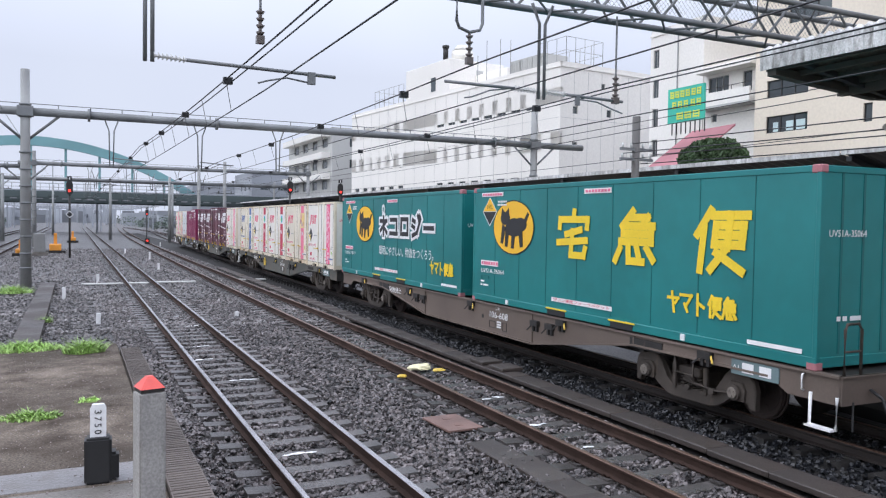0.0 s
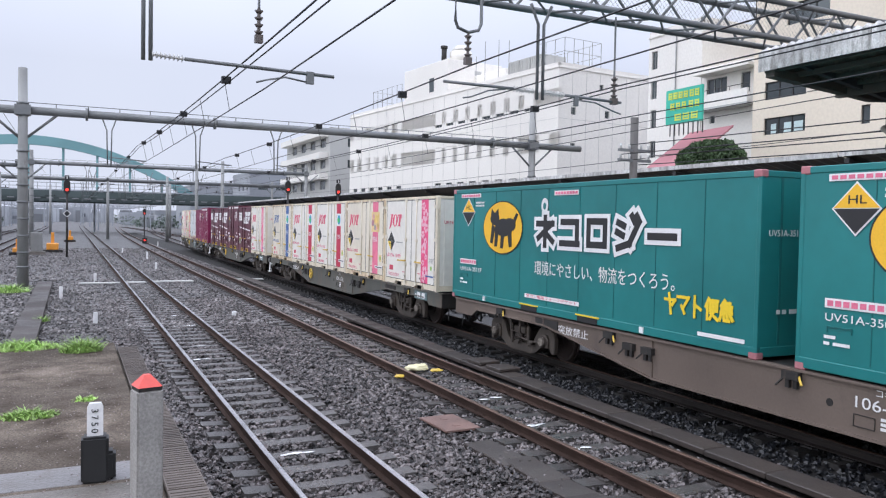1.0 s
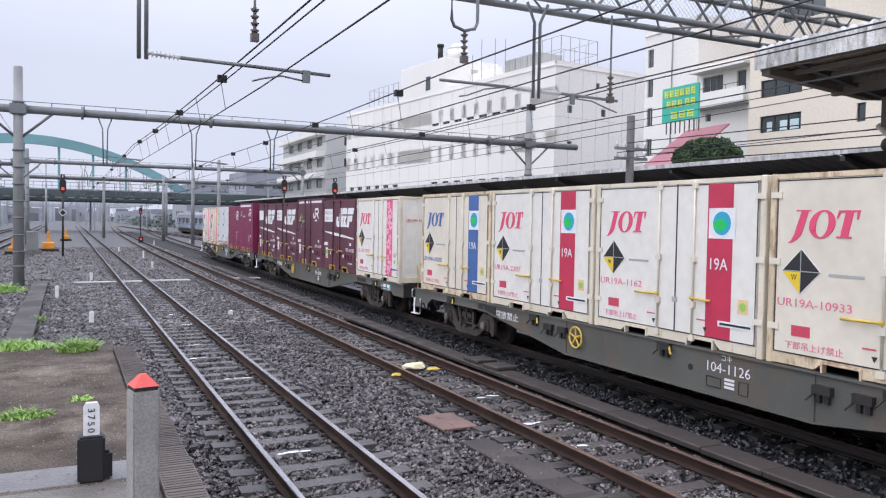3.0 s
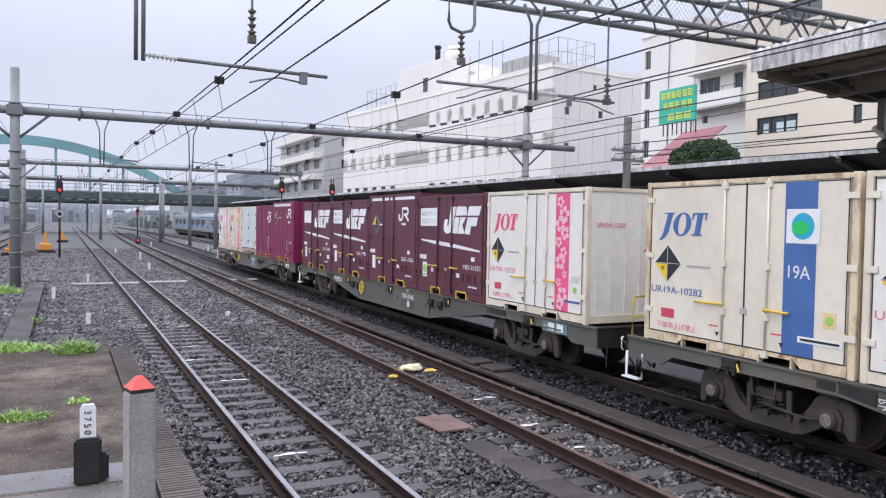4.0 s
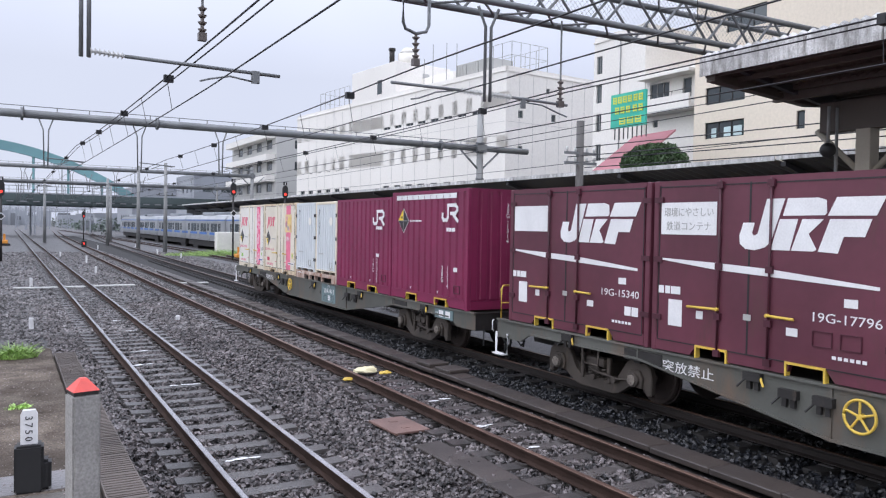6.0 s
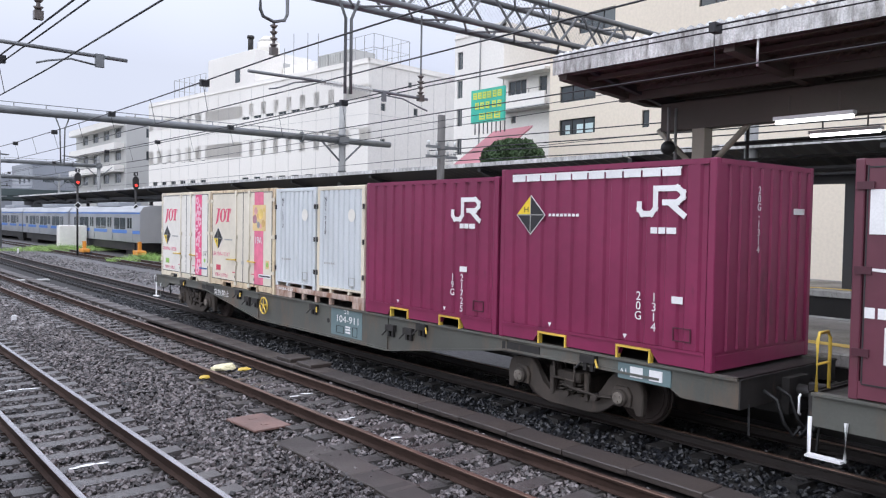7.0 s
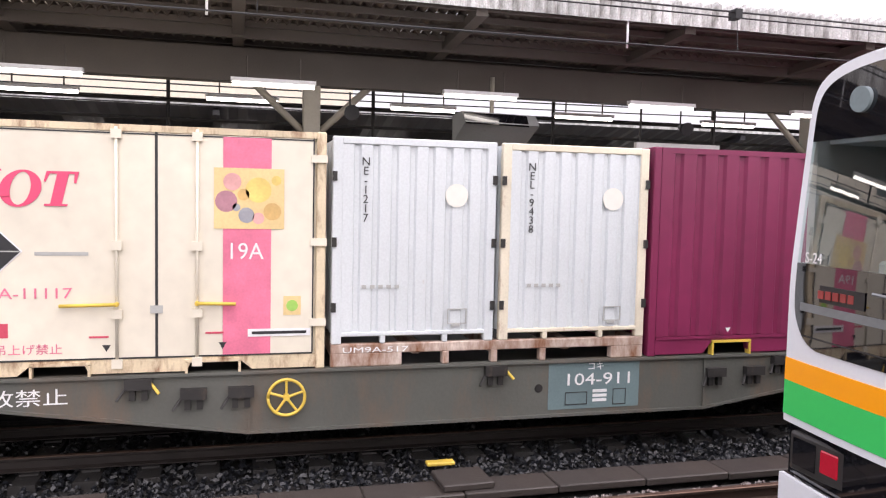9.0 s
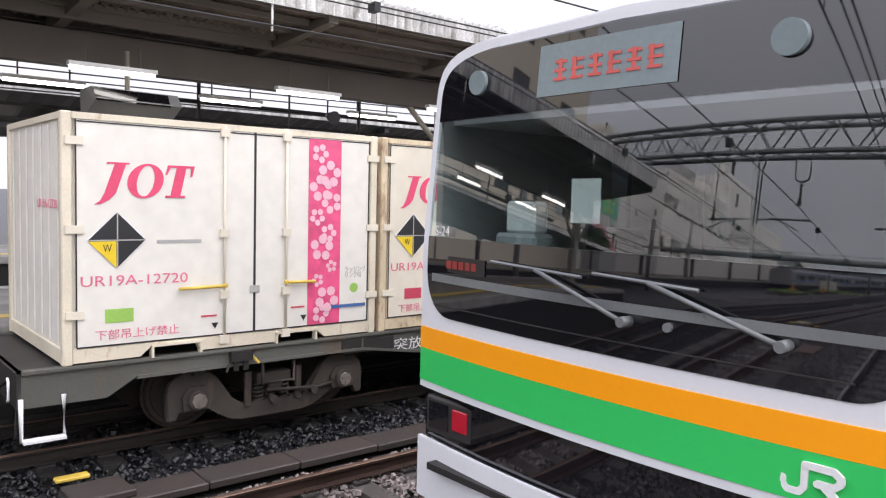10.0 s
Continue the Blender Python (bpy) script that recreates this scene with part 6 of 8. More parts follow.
def overhead_wires():
    """Messenger and contact wire of each track, with droppers, and feeder lines."""
    for x, k, zc, zm, rise in ((2.60, 0.0, 4.80, 5.40, 0.50), (6.18, 1e-4, 4.90, 5.50, 0.05), (9.42, 1.9e-4, 4.86, 5.47, 0.0)):
        bm = bmesh.new()
        spans = ((-38, 12), (12, 36.5), (36.5, 86), (86, 128), (128, 200))
        for a, b in spans:
            pts_m, pts_c = [], []
            for i in range(9):
                t = i / 8
                y = a + (b - a) * t
                xx = x + bend(k, y)
                sag = 4 * t * (1 - t)
                up = rise * min(1.0, max(0.0, (y - 12) / 24.5))
                pts_m.append((xx, y, zm + up - sag * 0.08))
                pts_c.append((xx + 0.15 * math.sin(y * 0.05), y, zc + 0.6 * up))
            pipe(bm, pts_m, 0.014, 5)
            pipe(bm, pts_c, 0.011, 5)
            if x != 6.18:
                pipe(bm, [(p[0] + 0.09, p[1], p[2] - 0.05) for p in pts_m], 0.012, 5)
            for p in pts_m[1:-1:2]:
                bx(bm, p[0] - 0.05, p[0] + 0.12, p[1] - 0.05, p[1] + 0.05, p[2] - 0.09, p[2] + 0.04)
            for p, q in list(zip(pts_m, pts_c))[1:-1]:
                rod(bm, p, q, 0.006, 4)
        o = part("overhead_wire", bm, "wire")
        tagged(o, "dark overhead contact wire with its messenger and droppers", "wire", group="overhead wires")
    for x0, z0, x1, z1 in ((-2.6, 7.6, -2.6, 7.6), (12.8, 6.0, 20.2, 6.9), (11.4, 5.6, 21.0, 6.6), (14.6, 5.3, 22.4, 5.9)):
        bm = bmesh.new()
        pts = []
        for i in range(9):
            t = i / 8
            pts.append((x0 + (x1 - x0) * t, -20 + 120 * t, z0 + (z1 - z0) * t - 0.5 * 4 * t * (1 - t)))
        pipe(bm, pts, 0.012, 5)
        o = part("feeder_wire", bm, "wire")
        tagged(o, "dark feeder cable strung along the railway", "wire", group="overhead wires")


overhead_wires()


# ---- signals, poles, yard things ----
def signal(m, h, label, diamond_sign=True):
    s = thing("railway_signal", label, "signal", m, group="railway signals")
    rods("mast", s, "black_part", ((0, 0, 0), (0, 0, h), 0.07))
    bm = bmesh.new()
    out = [(0.22 * math.cos(a), h + 0.25 + 0.30 * math.sin(a) + (0.2 if math.sin(a) > 0 else -0.2)) for a in [i * math.tau / 20 for i in range(20)]]
    prism(bm, out, "y", -0.12, 0.04)
    part("head", bm, "black", s)
    bm = bmesh.new()
    rod(bm, (0, -0.12, h + 0.05), (0, -0.16, h + 0.05), 0.10, 16)
    part("lens", bm, "lamp_red", s, "lit red lens")
    bm = bmesh.new()
    rod(bm, (0, -0.12, h + 0.45), (0, -0.15, h + 0.45), 0.09, 16)
    part("lens", bm, "black_part", s)
    boxes("number_box", s, "black", (-0.14, 0.14, -0.1, 0.05, h + 0.78, h + 1.05))
    boxes("number_bar", s, "white_mark", (-0.03, 0.03, -0.11, -0.1, h + 0.82, h + 1.0))
    if diamond_sign:
        bm = bmesh.new()
        prism(bm, [(-0.26, h - 1.6), (0, h - 1.86), (0.26, h - 1.6), (0, h - 1.34)], "y", -0.12, -0.09)
        part("diamond_board", bm, "white", s)
        bm = bmesh.new()
        prism(bm, [(-0.20, h - 1.6), (0, h - 1.80), (0.20, h - 1.6), (0, h - 1.40)], "y", -0.13, -0.12)
        part("diamond_face", bm, "black", s)


signal(pose(-0.25, 60, -0.1), 4.65, "trackside signal showing red on a dark mast with diamond board")
signal(pose(15.3, 60, -0.1), 5.2, "trackside signal showing red on a dark mast with diamond board")
signal(pose(19.4, 60, -0.1), 5.15, "trackside signal showing red on a dark mast with diamond board")
signal(pose(9.6, 120, -0.1), 3.4, "distant trackside signal showing red", False)


def line_pole(x, y, h, arms, label):
    p = thing("line_pole", label, "pole", pose(x, y, -0.2), group="line poles")
    bm = bmesh.new()
    rod(bm, (0, 0, 0), (0, 0, h), 0.20, 12, 0.15)
    part("shaft", bm, "pole_grey", p)
    bm = bmesh.new()
    for z in arms:
        rod(bm, (-0.8, -0.1, z), (0.9, -0.1, z), 0.035, 6)
        for s in (-0.6, 0.6):
            rod(bm, (s, -0.1, z), (s, -0.1, z + 0.22), 0.045, 8)
    part("cross_arm", bm, "black_part", p)


for px_, py_, ph_ in ((-6.5, 62, 8.5), (-11, 84, 8.5), (-7.5, 104, 8.0), (4.4, 112, 8.0), (-3.0, 140, 8.0), (12.9, 118, 8.0), (-13, 132, 8.0)):
    line_pole(px_, py_, ph_, (6.2,), "distant concrete line pole among the tracks")
line_pole(11.8, 84, 8.6, (), "concrete pole in the yard")
line_pole(13.4, 78, 8.6, (5.5,), "concrete pole in the yard")
line_pole(10.6, 100, 8.0, (), "concrete pole in the yard")


def yard_things():
    c = thing("relay_cabinet", "pale grey trackside relay cabinet on a concrete foot", "cabinet", pose(-2.35, 66.5, -0.2))
    boxes("case", c, "pole_grey", (-0.4, 0.4, -0.3, 0.3, 0.25, 1.7), bevel=0.03)
    boxes("foot", c, "concrete", (-0.6, 0.6, -0.5, 0.5, 0, 0.25))
    c = thing("relay_cabinet", "cream trackside cabinet in the weeds", "cabinet", pose(17.9, 72, -0.2))
    boxes("case", c, "cream_white", (-1.1, 1.1, -0.5, 0.5, 0.2, 2.1), bevel=0.04)
    boxes("foot", c, "concrete", (-1.2, 1.2, -0.6, 0.6, 0, 0.2))
    for x, y, s in ((-1.35, 71.0, 1.25), (-3.6, 66, 0.9), (-0.1, 100, 1.0), (16.3, 62, 0.8), (18.4, 56, 0.9)):
        o = thing("point_machine", "orange painted point motor beside the track", "point motor", pose(x, y, -0.15), group="point motors")
        boxes("case", o, "orange_box", (-0.35 * s, 0.35 * s, -0.6 * s, 0.6 * s, 0.15, 0.55 * s), bevel=0.05)
        boxes("stand", o, "orange_box", (-0.12, 0.12, -0.1, 0.1, 0.0, 1.25 * s), bevel=0.02)
        boxes("bed", o, "black_part", (-0.6 * s, 0.6 * s, -0.7 * s, 0.7 * s, -0.05, 0.16))
    s = thing("dwarf_signal", "low red dwarf signal between the tracks", "signal", pose(7.4, 92, -0.15))
    boxes("case", s, "black", (-0.25, 0.25, -0.15, 0.15, 0, 0.7), bevel=0.05)
    rods("lens", s, "lamp_red", ((0, -0.15, 0.4), (0, -0.19, 0.4), 0.10))
    rnd = random.Random(11)
    for x, y in ((3.9, 70), (8.4, 88), (5.0, 60), (12.6, 66), (12.2, 75), (4.4, 47), (13.2, 96), (1.0, 38.6)):
        stake(pose(x, y, -0.18), rnd.uniform(0.25, 0.5))
    weeds("weeds", pose(16.8, 70, -0.15), 2600, 5.0, 0.7, 41)
    weeds("weeds", pose(17.6, 52, -0.15), 1500, 2.6, 0.7, 42)


yard_things()


# ---- station roofs ----
def canopy(name, x_edge, x_mid, y0, y1, z_edge, z_mid, label, columns, detail=True, top_paint="roof_edge"):
    """Butterfly platform roof: corrugated sheets rising from the middle gutter to both edges."""
    g = thing(name, label, "platform roof", kind="structure")
    x_far = 2 * x_mid - x_edge
    p = 0.16 if detail else 0.5
    n = int((y1 - y0) / p)
    courses = 3 if detail else 1
    strips = []
    for j in range(courses):
        ta, tb = j / courses, (j + 1) / courses
        xs_ = x_edge + (x_mid - x_edge) * ta, x_edge + (x_mid - x_edge) * tb
        zs_ = z_edge + (z_mid - z_edge) * ta - 0.022 * j, z_edge + (z_mid - z_edge) * tb - 0.022 * j
        strips.append((xs_[0] - (0.08 if j else -0.06 * detail), xs_[1], zs_[0], zs_[1]))
        strips.append((2 * x_mid - xs_[1], 2 * x_mid - xs_[0] + (0.08 if j else 0), zs_[1], zs_[0]))
    for xa, xb, za, zb in strips:
        bm = bmesh.new()
        rows = []
        for i in range(n * 4 + 1):
            y = y0 + (y1 - y0) * i / (n * 4)
            dz = (0.045 if detail else 0.03) * math.sin(i * math.pi / 2)
            rows.append([bm.verts.new(q) for q in ((xa, y, za + dz), (xb, y, zb + dz), (xa, y, za + dz + 0.02), (xb, y, zb + dz + 0.02))])
        for a, b in zip(rows, rows[1:]):
            for f in ((a[0], a[1], b[1], b[0]), (a[2], b[2], b[3], a[3]), (a[0], b[0], b[2], a[2]), (a[1], a[3], b[3], b[1])):
                bm.faces.new(f)
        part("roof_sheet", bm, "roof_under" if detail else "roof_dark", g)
    if not detail:
        boxes("fascia", g, "roof_edge", (x_edge - 0.06, x_edge - 0.02, y0, y1, z_edge - 0.05, z_edge + 0.11), label="pale weathered edge strip")
    if detail:
        # wavy weathered fascia along the track edge and across the end
        bm = bmesh.new()
        prev = None
        m = int((y1 - y0) / 0.0283)
        for i in range(m + 1):
            y = y0 + (y1 - y0) * i / m
            h = abs(math.sin(y * math.pi / 0.17))
            w = 0.085 * h - 0.05 + 0.012 * math.sin(y * 2.3)
            ring = [bm.verts.new(q) for q in ((x_edge - w, y, z_edge - 0.14 - 0.02 * h), (x_edge - w, y, z_edge + 0.15 + 0.05 * h), (x_edge + 0.10 - w, y, z_edge + 0.21 + 0.06 * h), (x_edge + 0.10 - w, y, z_edge - 0.10))]
            if prev:
                for k in range(4):
                    bm.faces.new((prev[k], prev[(k + 1) % 4], ring[(k + 1) % 4], ring[k]))
            prev = ring
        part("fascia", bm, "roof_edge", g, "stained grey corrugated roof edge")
        bm = bmesh.new()
        prism(bm, [(x_edge + 0.85, z_edge - 0.16), (x_mid - 0.1, z_mid - 0.26), (x_mid + 0.1, z_mid - 0.26), (x_far - 0.85, z_edge - 0.16), (x_far - 0.1, z_edge - 0.02), (x_mid, z_mid - 0.02), (x_edge + 0.1, z_edge - 0.02)], "y", y1 - 0.55, y1 - 0.45)
        part("end_board", bm, "roof_dark", g, "dark tapered end board")
        boxes("gutter_trim", g, "black_part", (x_edge + 0.11, x_edge + 0.20, y0, y1, z_edge - 0.12, z_edge + 0.02))
        bm = bmesh.new()
        for j in range(5):
            t = (j + 0.35) / 5
            x, z = x_edge + (x_mid - x_edge) * t, z_edge + (z_mid - z_edge) * t - 0.09
            bx(bm, x - 0.04, x + 0.04, y0, y1, z - 0.05, z + 0.04)
            x = 2 * x_mid - x
            bx(bm, x - 0.04, x + 0.04, y0, y1, z - 0.05, z + 0.04)
        part("purlin", bm, "beam", g)
    bm = bmesh.new()
    drop = 0.35 if detail else 0.0
    bx(bm, x_mid - 0.15, x_mid + 0.15, y0, y1 - 0.55, z_mid - 0.45 - drop, z_mid - 0.08 - drop * 0.5)
    for s in (-1, 1):
        bx(bm, x_mid + s * 0.75 - 0.06, x_mid + s * 0.75 + 0.06, y0, y1, z_mid - 0.22, z_mid + 0.05)
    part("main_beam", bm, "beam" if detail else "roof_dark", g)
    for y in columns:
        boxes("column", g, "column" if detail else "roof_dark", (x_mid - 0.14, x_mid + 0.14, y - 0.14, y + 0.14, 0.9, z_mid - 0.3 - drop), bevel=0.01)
        if detail:
            for s in (-1, 1):
                rods("strut", g, "column", ((x_mid, y + s * 0.1, z_mid - 1.6), (x_mid, y + s * 1.0, z_mid - 0.75), 0.06))
    step = 3.35 if detail else 8
    y = y1 - 0.15
    while y > y0:
        for s in (-1, 1):
            bm = bmesh.new()
            xe = x_mid + s * (x_mid - x_edge - 0.12)
            prism(bm, [(x_mid, z_mid - (0.24 if detail else 0.42)), (xe, z_edge - 0.24), (xe, z_edge - 0.10), (x_mid, z_mid - 0.08)], "y", y - 0.09, y + 0.09)
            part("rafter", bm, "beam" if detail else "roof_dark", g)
        y -= step
    return g


canopy("roof_near", 10.8, 13.6, -46, 9.9, 5.66, 5.46, "weathered corrugated butterfly roof over the next platform, seen from below", (8.5, -1.5, -11.5, -21.5))
canopy("roof_far", 21.5, 24.0, -60, 16.4, 5.12, 4.55, "dark butterfly roof over a further platform", (10, 0, -10, -20), detail=False)
canopy("roof_long", 21.5, 24.0, 16.45, 112, 5.10, 4.55, "long dark platform roof behind the train", tuple(range(20, 110, 10)), detail=False)


def tube_lamp(x, y, z):
    t = thing("tube_lamp", "lit white fluorescent tube lamp under the platform roof", "lamp", pose(x, y, z), group="tube lamps")
    boxes("housing", t, "white", (-0.07, 0.07, -0.64, 0.64, 0.03, 0.09))
    rods("tube", t, "tube", ((0, -0.62, 0), (0, 0.62, 0), 0.03))
    for y_ in (0.4, -0.4):
        rods("stem", t, "beam", ((0, y_, 0.08), (0, y_, 0.42), 0.015), n=6)


for i in range(11):
    tube_lamp(12.55, 5.85 - i * 3.34, 4.50)
    tube_lamp(14.75, 6.3 - i * 3.34, 4.50)
for i in range(8):
    tube_lamp(23.8, 8.0 - i * 4.2, 4.45)


def platforms():
    for n, (x0, x1, y0, y1) in enumerate(((11.35, 15.9, -60, 9.3), (22.6, 27.2, -60, 110))):
        p = thing("platform", "concrete station platform with pale edge stones behind the train", "platform", kind="structure")
        boxes("slab", p, "concrete", (x0 + 0.4, x1 - 0.4, y0, y1, -0.3, 0.97))
        for a, b in ((x0, x0 + 0.4), (x1 - 0.4, x1)):
            boxes("edge_stone", p, "post", (a, b, y0, y1, 0.78, 0.98), bevel=0.02)
            # wall face painted as dark as the shade behind the wagons
            boxes("edge_wall", p, "soot", (a + 0.06, b, y0, y1, -0.3, 0.778), label="platform wall coloured near black for the shade there")
        boxes("warning_strip", p, "yellow", (x0 + 0.75, x0 + 1.05, y0, y1 - 0.3, 0.97, 0.976), label="yellow tactile strip")
    # clutter under the near roof
    k = thing("platform_sign", "dark slanted departure board hanging under the roof", "display board", pose(12.9, -4.2, 4.05, 0, 0, 8))
    bm = bmesh.new()
    prism(bm, [(-0.25, 0.05), (0.28, -0.28), (0.30, 0.20), (-0.1, 0.24)], "y", -1.1, 0.3)
    part("case", bm, "pole_grey", k)
    bm = bmesh.new()
    prism(bm, [(-0.262, 0.02), (-0.24, 0.06), (-0.12, 0.22), (-0.15, 0.22)], "y", -0.9, 0.3)
    part("screen", bm, "emu_black", k)
    rods("stem", k, "column", ((0, -0.3, 0.2), (0, -0.3, 0.85), 0.04))
    for y in (-4.0, -12.0):
        s = thing("station_sign", "white hanging station board with dark bars", "sign", pose(13.6, y - 4.5, 3.55), group="station boards")
        boxes("board", s, "white", (-0.05, 0.05, -0.9, 0.9, 0, 0.42))
        boxes("bar", s, "mark_black", (-0.055, -0.05, -0.5, -0.2, 0.14, 0.3), (-0.055, -0.05, -0.1, 0.2, 0.14, 0.3), (-0.055, -0.05, 0.3, 0.5, 0.14, 0.3))
        rods("stem", s, "black_part", ((0, -0.8, 0.4), (0, -0.8, 1.1), 0.02), ((0, 0.8, 0.4), (0, 0.8, 1.1), 0.02), n=6)
    for y in (3.9, -2.1, -8.3):
        s = thing("loudspeaker", "small dark loudspeaker under the roof beam", "loudspeaker", pose(13.2, y, 4.25), group="loudspeakers")
        bm = bmesh.new()
        rod(bm, (0, 0, 0), (-0.25, 0, -0.06), 0.05, 10, 0.13)
        part("horn", bm, "black", s)
        rods("bracket", s, "black", ((0, 0, 0), (0, 0, 0.3), 0.015), n=6)
    s = thing("roof_end_camera", "dark dome camera hanging at the roof end", "camera", pose(13.2, 9.0, 4.29))
    bm = bmesh.new()
    bmesh.ops.create_icosphere(bm, subdivisions=3, radius=0.14)
    part("dome", bm, "black", s)
    rods("pipe", s, "pole_grey", ((0, 0, 0.1), (0, 0, 0.8), 0.03), ((0.25, 0, -0.8), (0.25, 0, 0.8), 0.03))
    # spikes on the roof edge
    for y in (5.9, 0.1, -5.9, -11.8):
        s = thing("rain_pipe", "short white pipe hanging from the roof edge", "pipe", pose(10.85, y, 5.0), group="roof edge pipes")
        rods("tube", s, "white", ((0, 0, 0.12), (0, 0, 0.55), 0.018))
    bm = bmesh.new()
    for z, r in ((3.95, 0.05), (4.25, 0.035), (4.62, 0.05)):
        rod(bm, (16.2, -46, z), (16.2, 9.5, z), r, 6)
    for i in range(14):
        rod(bm, (16.2, 9 - i * 4, 3.9), (16.2, 9 - i * 4, 5.2), 0.04, 6)
    o = part("conduit_rack", bm, "black_part")
    tagged(o, "dark cable conduits running under the platform roof", "conduits")


platforms()


# ---- buildings ----
def window_unit(parent, x, y, z, w, h, face="x", glass="glass", mullions=1, rim="pole_grey"):
    """A window set into a wall: frame, sill and panes, looking to -x (face x) or -y (face y)."""
    d = 0.12
    bmf, bmg = bmesh.new(), bmesh.new()
    def put(bm, a0, a1, b0, b1, o0, o1):
        if face == "x":
            bx(bm, x + o0, x + o1, y + a0, y + a1, z + b0, z + b1)
        else:
            bx(bm, x + a0, x + a1, y + o0, y + o1, z + b0, z + b1)
    t = 0.06
    put(bmf, -w / 2, w / 2, -t, 0.0, -0.08, d)
    put(bmf, -w / 2, w / 2, h - t, h, -0.03, d)
    for i in range(mullions + 2):
        a = -w / 2 + (w - t) * i / (mullions + 1)
        put(bmf, a, a + t, 0, h - t, -0.02, d)
    f = part("window", bmf, rim, parent)
    put(bmg, -w / 2 + 0.02, w / 2 - 0.02, 0.0, h - 0.03, 0.02, 0.05)
    part("pane", bmg, glass, f)


def wall_with_holes(name, parent, material, x, y0, y1, z0, z1, holes, thick=0.3, face="x"):
    """A wall with rectangular openings cut through it, in bands."""
    bm = bmesh.new()
    def put(a0, a1, b0, b1):
        if a1 - a0 < 1e-3 or b1 - b0 < 1e-3:
            return
        if face == "x":
            bx(bm, x, x + thick, a0, a1, b0, b1)
        else:
            bx(bm, a0, a1, x, x + thick, b0, b1)
    bands = sorted({(h[2], h[3]) for h in holes})
    z = z0
    for b0, b1 in bands:
        put(y0, y1, z, b0)
        row = sorted((h[0], h[1]) for h in holes if (h[2], h[3]) == (b0, b1))
        a = y0
        for h0, h1 in row:
            put(a, h0, b0, b1)
            a = h1
        put(a, y1, b0, b1)
        z = b1
    put(y0, y1, z, z1)
    return part(name, bm, material, parent)


def block(label, x0, x1, y0, y1, z1, paint, rows_x, rows_y=(), parapet=0.5, glass="glass", rim="pole_grey"):
    """A building: street wall at x0, end wall at y0, with its rows of windows (z, height, width, positions)."""
    b = thing("building", label, "building")
    def fit(rows):
        return [(p - w / 2, p + w / 2, z, z + h) for z, h, w, ps, mu in rows for p in ps]
    wall_with_holes("wall", b, paint, x0, y0, y1, -0.3, z1, fit(rows_x))
    wall_with_holes("wall", b, paint, y0, x0 + 0.302, x1, -0.3, z1, fit(rows_y), face="y")
    boxes("wall", b, paint, (x1 - 0.3, x1, y0 + 0.302, y1 - 0.302, -0.3, z1))
    boxes("wall", b, paint, (x0 + 0.302, x1, y1 - 0.3, y1, -0.3, z1))
    boxes("floor_core", b, "wall_grey", (x0 + 0.9, x1 - 0.4, y0 + 0.9, y1 - 0.4, -0.3, z1 - 0.6))
    boxes("roof", b, paint, (x0 - 0.08, x1 + 0.05, y0 - 0.08, y1 + 0.05, z1, z1 + 0.12), (x0, x0 + 0.2, y0, y1, z1 + 0.12, z1 + parapet), (x0, x1, y0, y0 + 0.2, z1 + 0.12, z1 + parapet))
    for z, h, w, ps, mu in rows_x:
        for p in ps:
            window_unit(b, x0 + 0.12, p, z, w, h, "x", glass, mu, rim)
    for z, h, w, ps, mu in rows_y:
        for p in ps:
            window_unit(b, p, y0 + 0.12, z, w, h, "y", glass, mu)
    return b


def roof_fence(parent, x0, x1, y0, y1, z, h, n=8):
    bm = bmesh.new()
    for i in range(n + 1):
        t = i / n
        rod(bm, (x0 + (x1 - x0) * t, y0 + (y1 - y0) * t, z), (x0 + (x1 - x0) * t, y0 + (y1 - y0) * t, z + h), 0.03, 5)
    for k in (0.5, 1.0):
        rod(bm, (x0, y0, z + h * k), (x1, y1, z + h * k), 0.022, 5)
    part("roof_rail", bm, "pole_grey", parent)


# slim concrete pole behind the train with its crossarms and cables
def cable_pole():
    t = thing("utility_pole", "slim grey concrete utility pole with crossarms behind the train", "pole")
    rods("mast", t, "mast_dark", ((19.0, 23.15, -0.2), (19.0, 23.15, 6.85), 0.15), n=14)
    for z in (5.25, 5.62):
        boxes("crossarm", t, "steel_grey", (18.25, 19.75, 23.05, 23.152, z - 0.05, z + 0.05))
        for x in (18.35, 18.75, 19.3, 19.65):
            rods("insulator", t, "porcelain", ((x, 23.1, z + 0.05), (x, 23.1, z + 0.22), 0.045))
    for x, z in ((18.35, 5.45), (19.65, 5.45), (18.75, 5.82), (19.2, 5.1)):
        bm = bmesh.new()
        pts = [(x, 23.1 - 46 * i / 12, z - 0.25 * math.sin(math.pi * i / 12)) for i in range(13)]
        pipe(bm, pts, 0.018, 5)
        tagged(part("cable", bm, "wire", None), "black cable strung along behind the train", "cable", group="cables behind the train")


cable_pole()

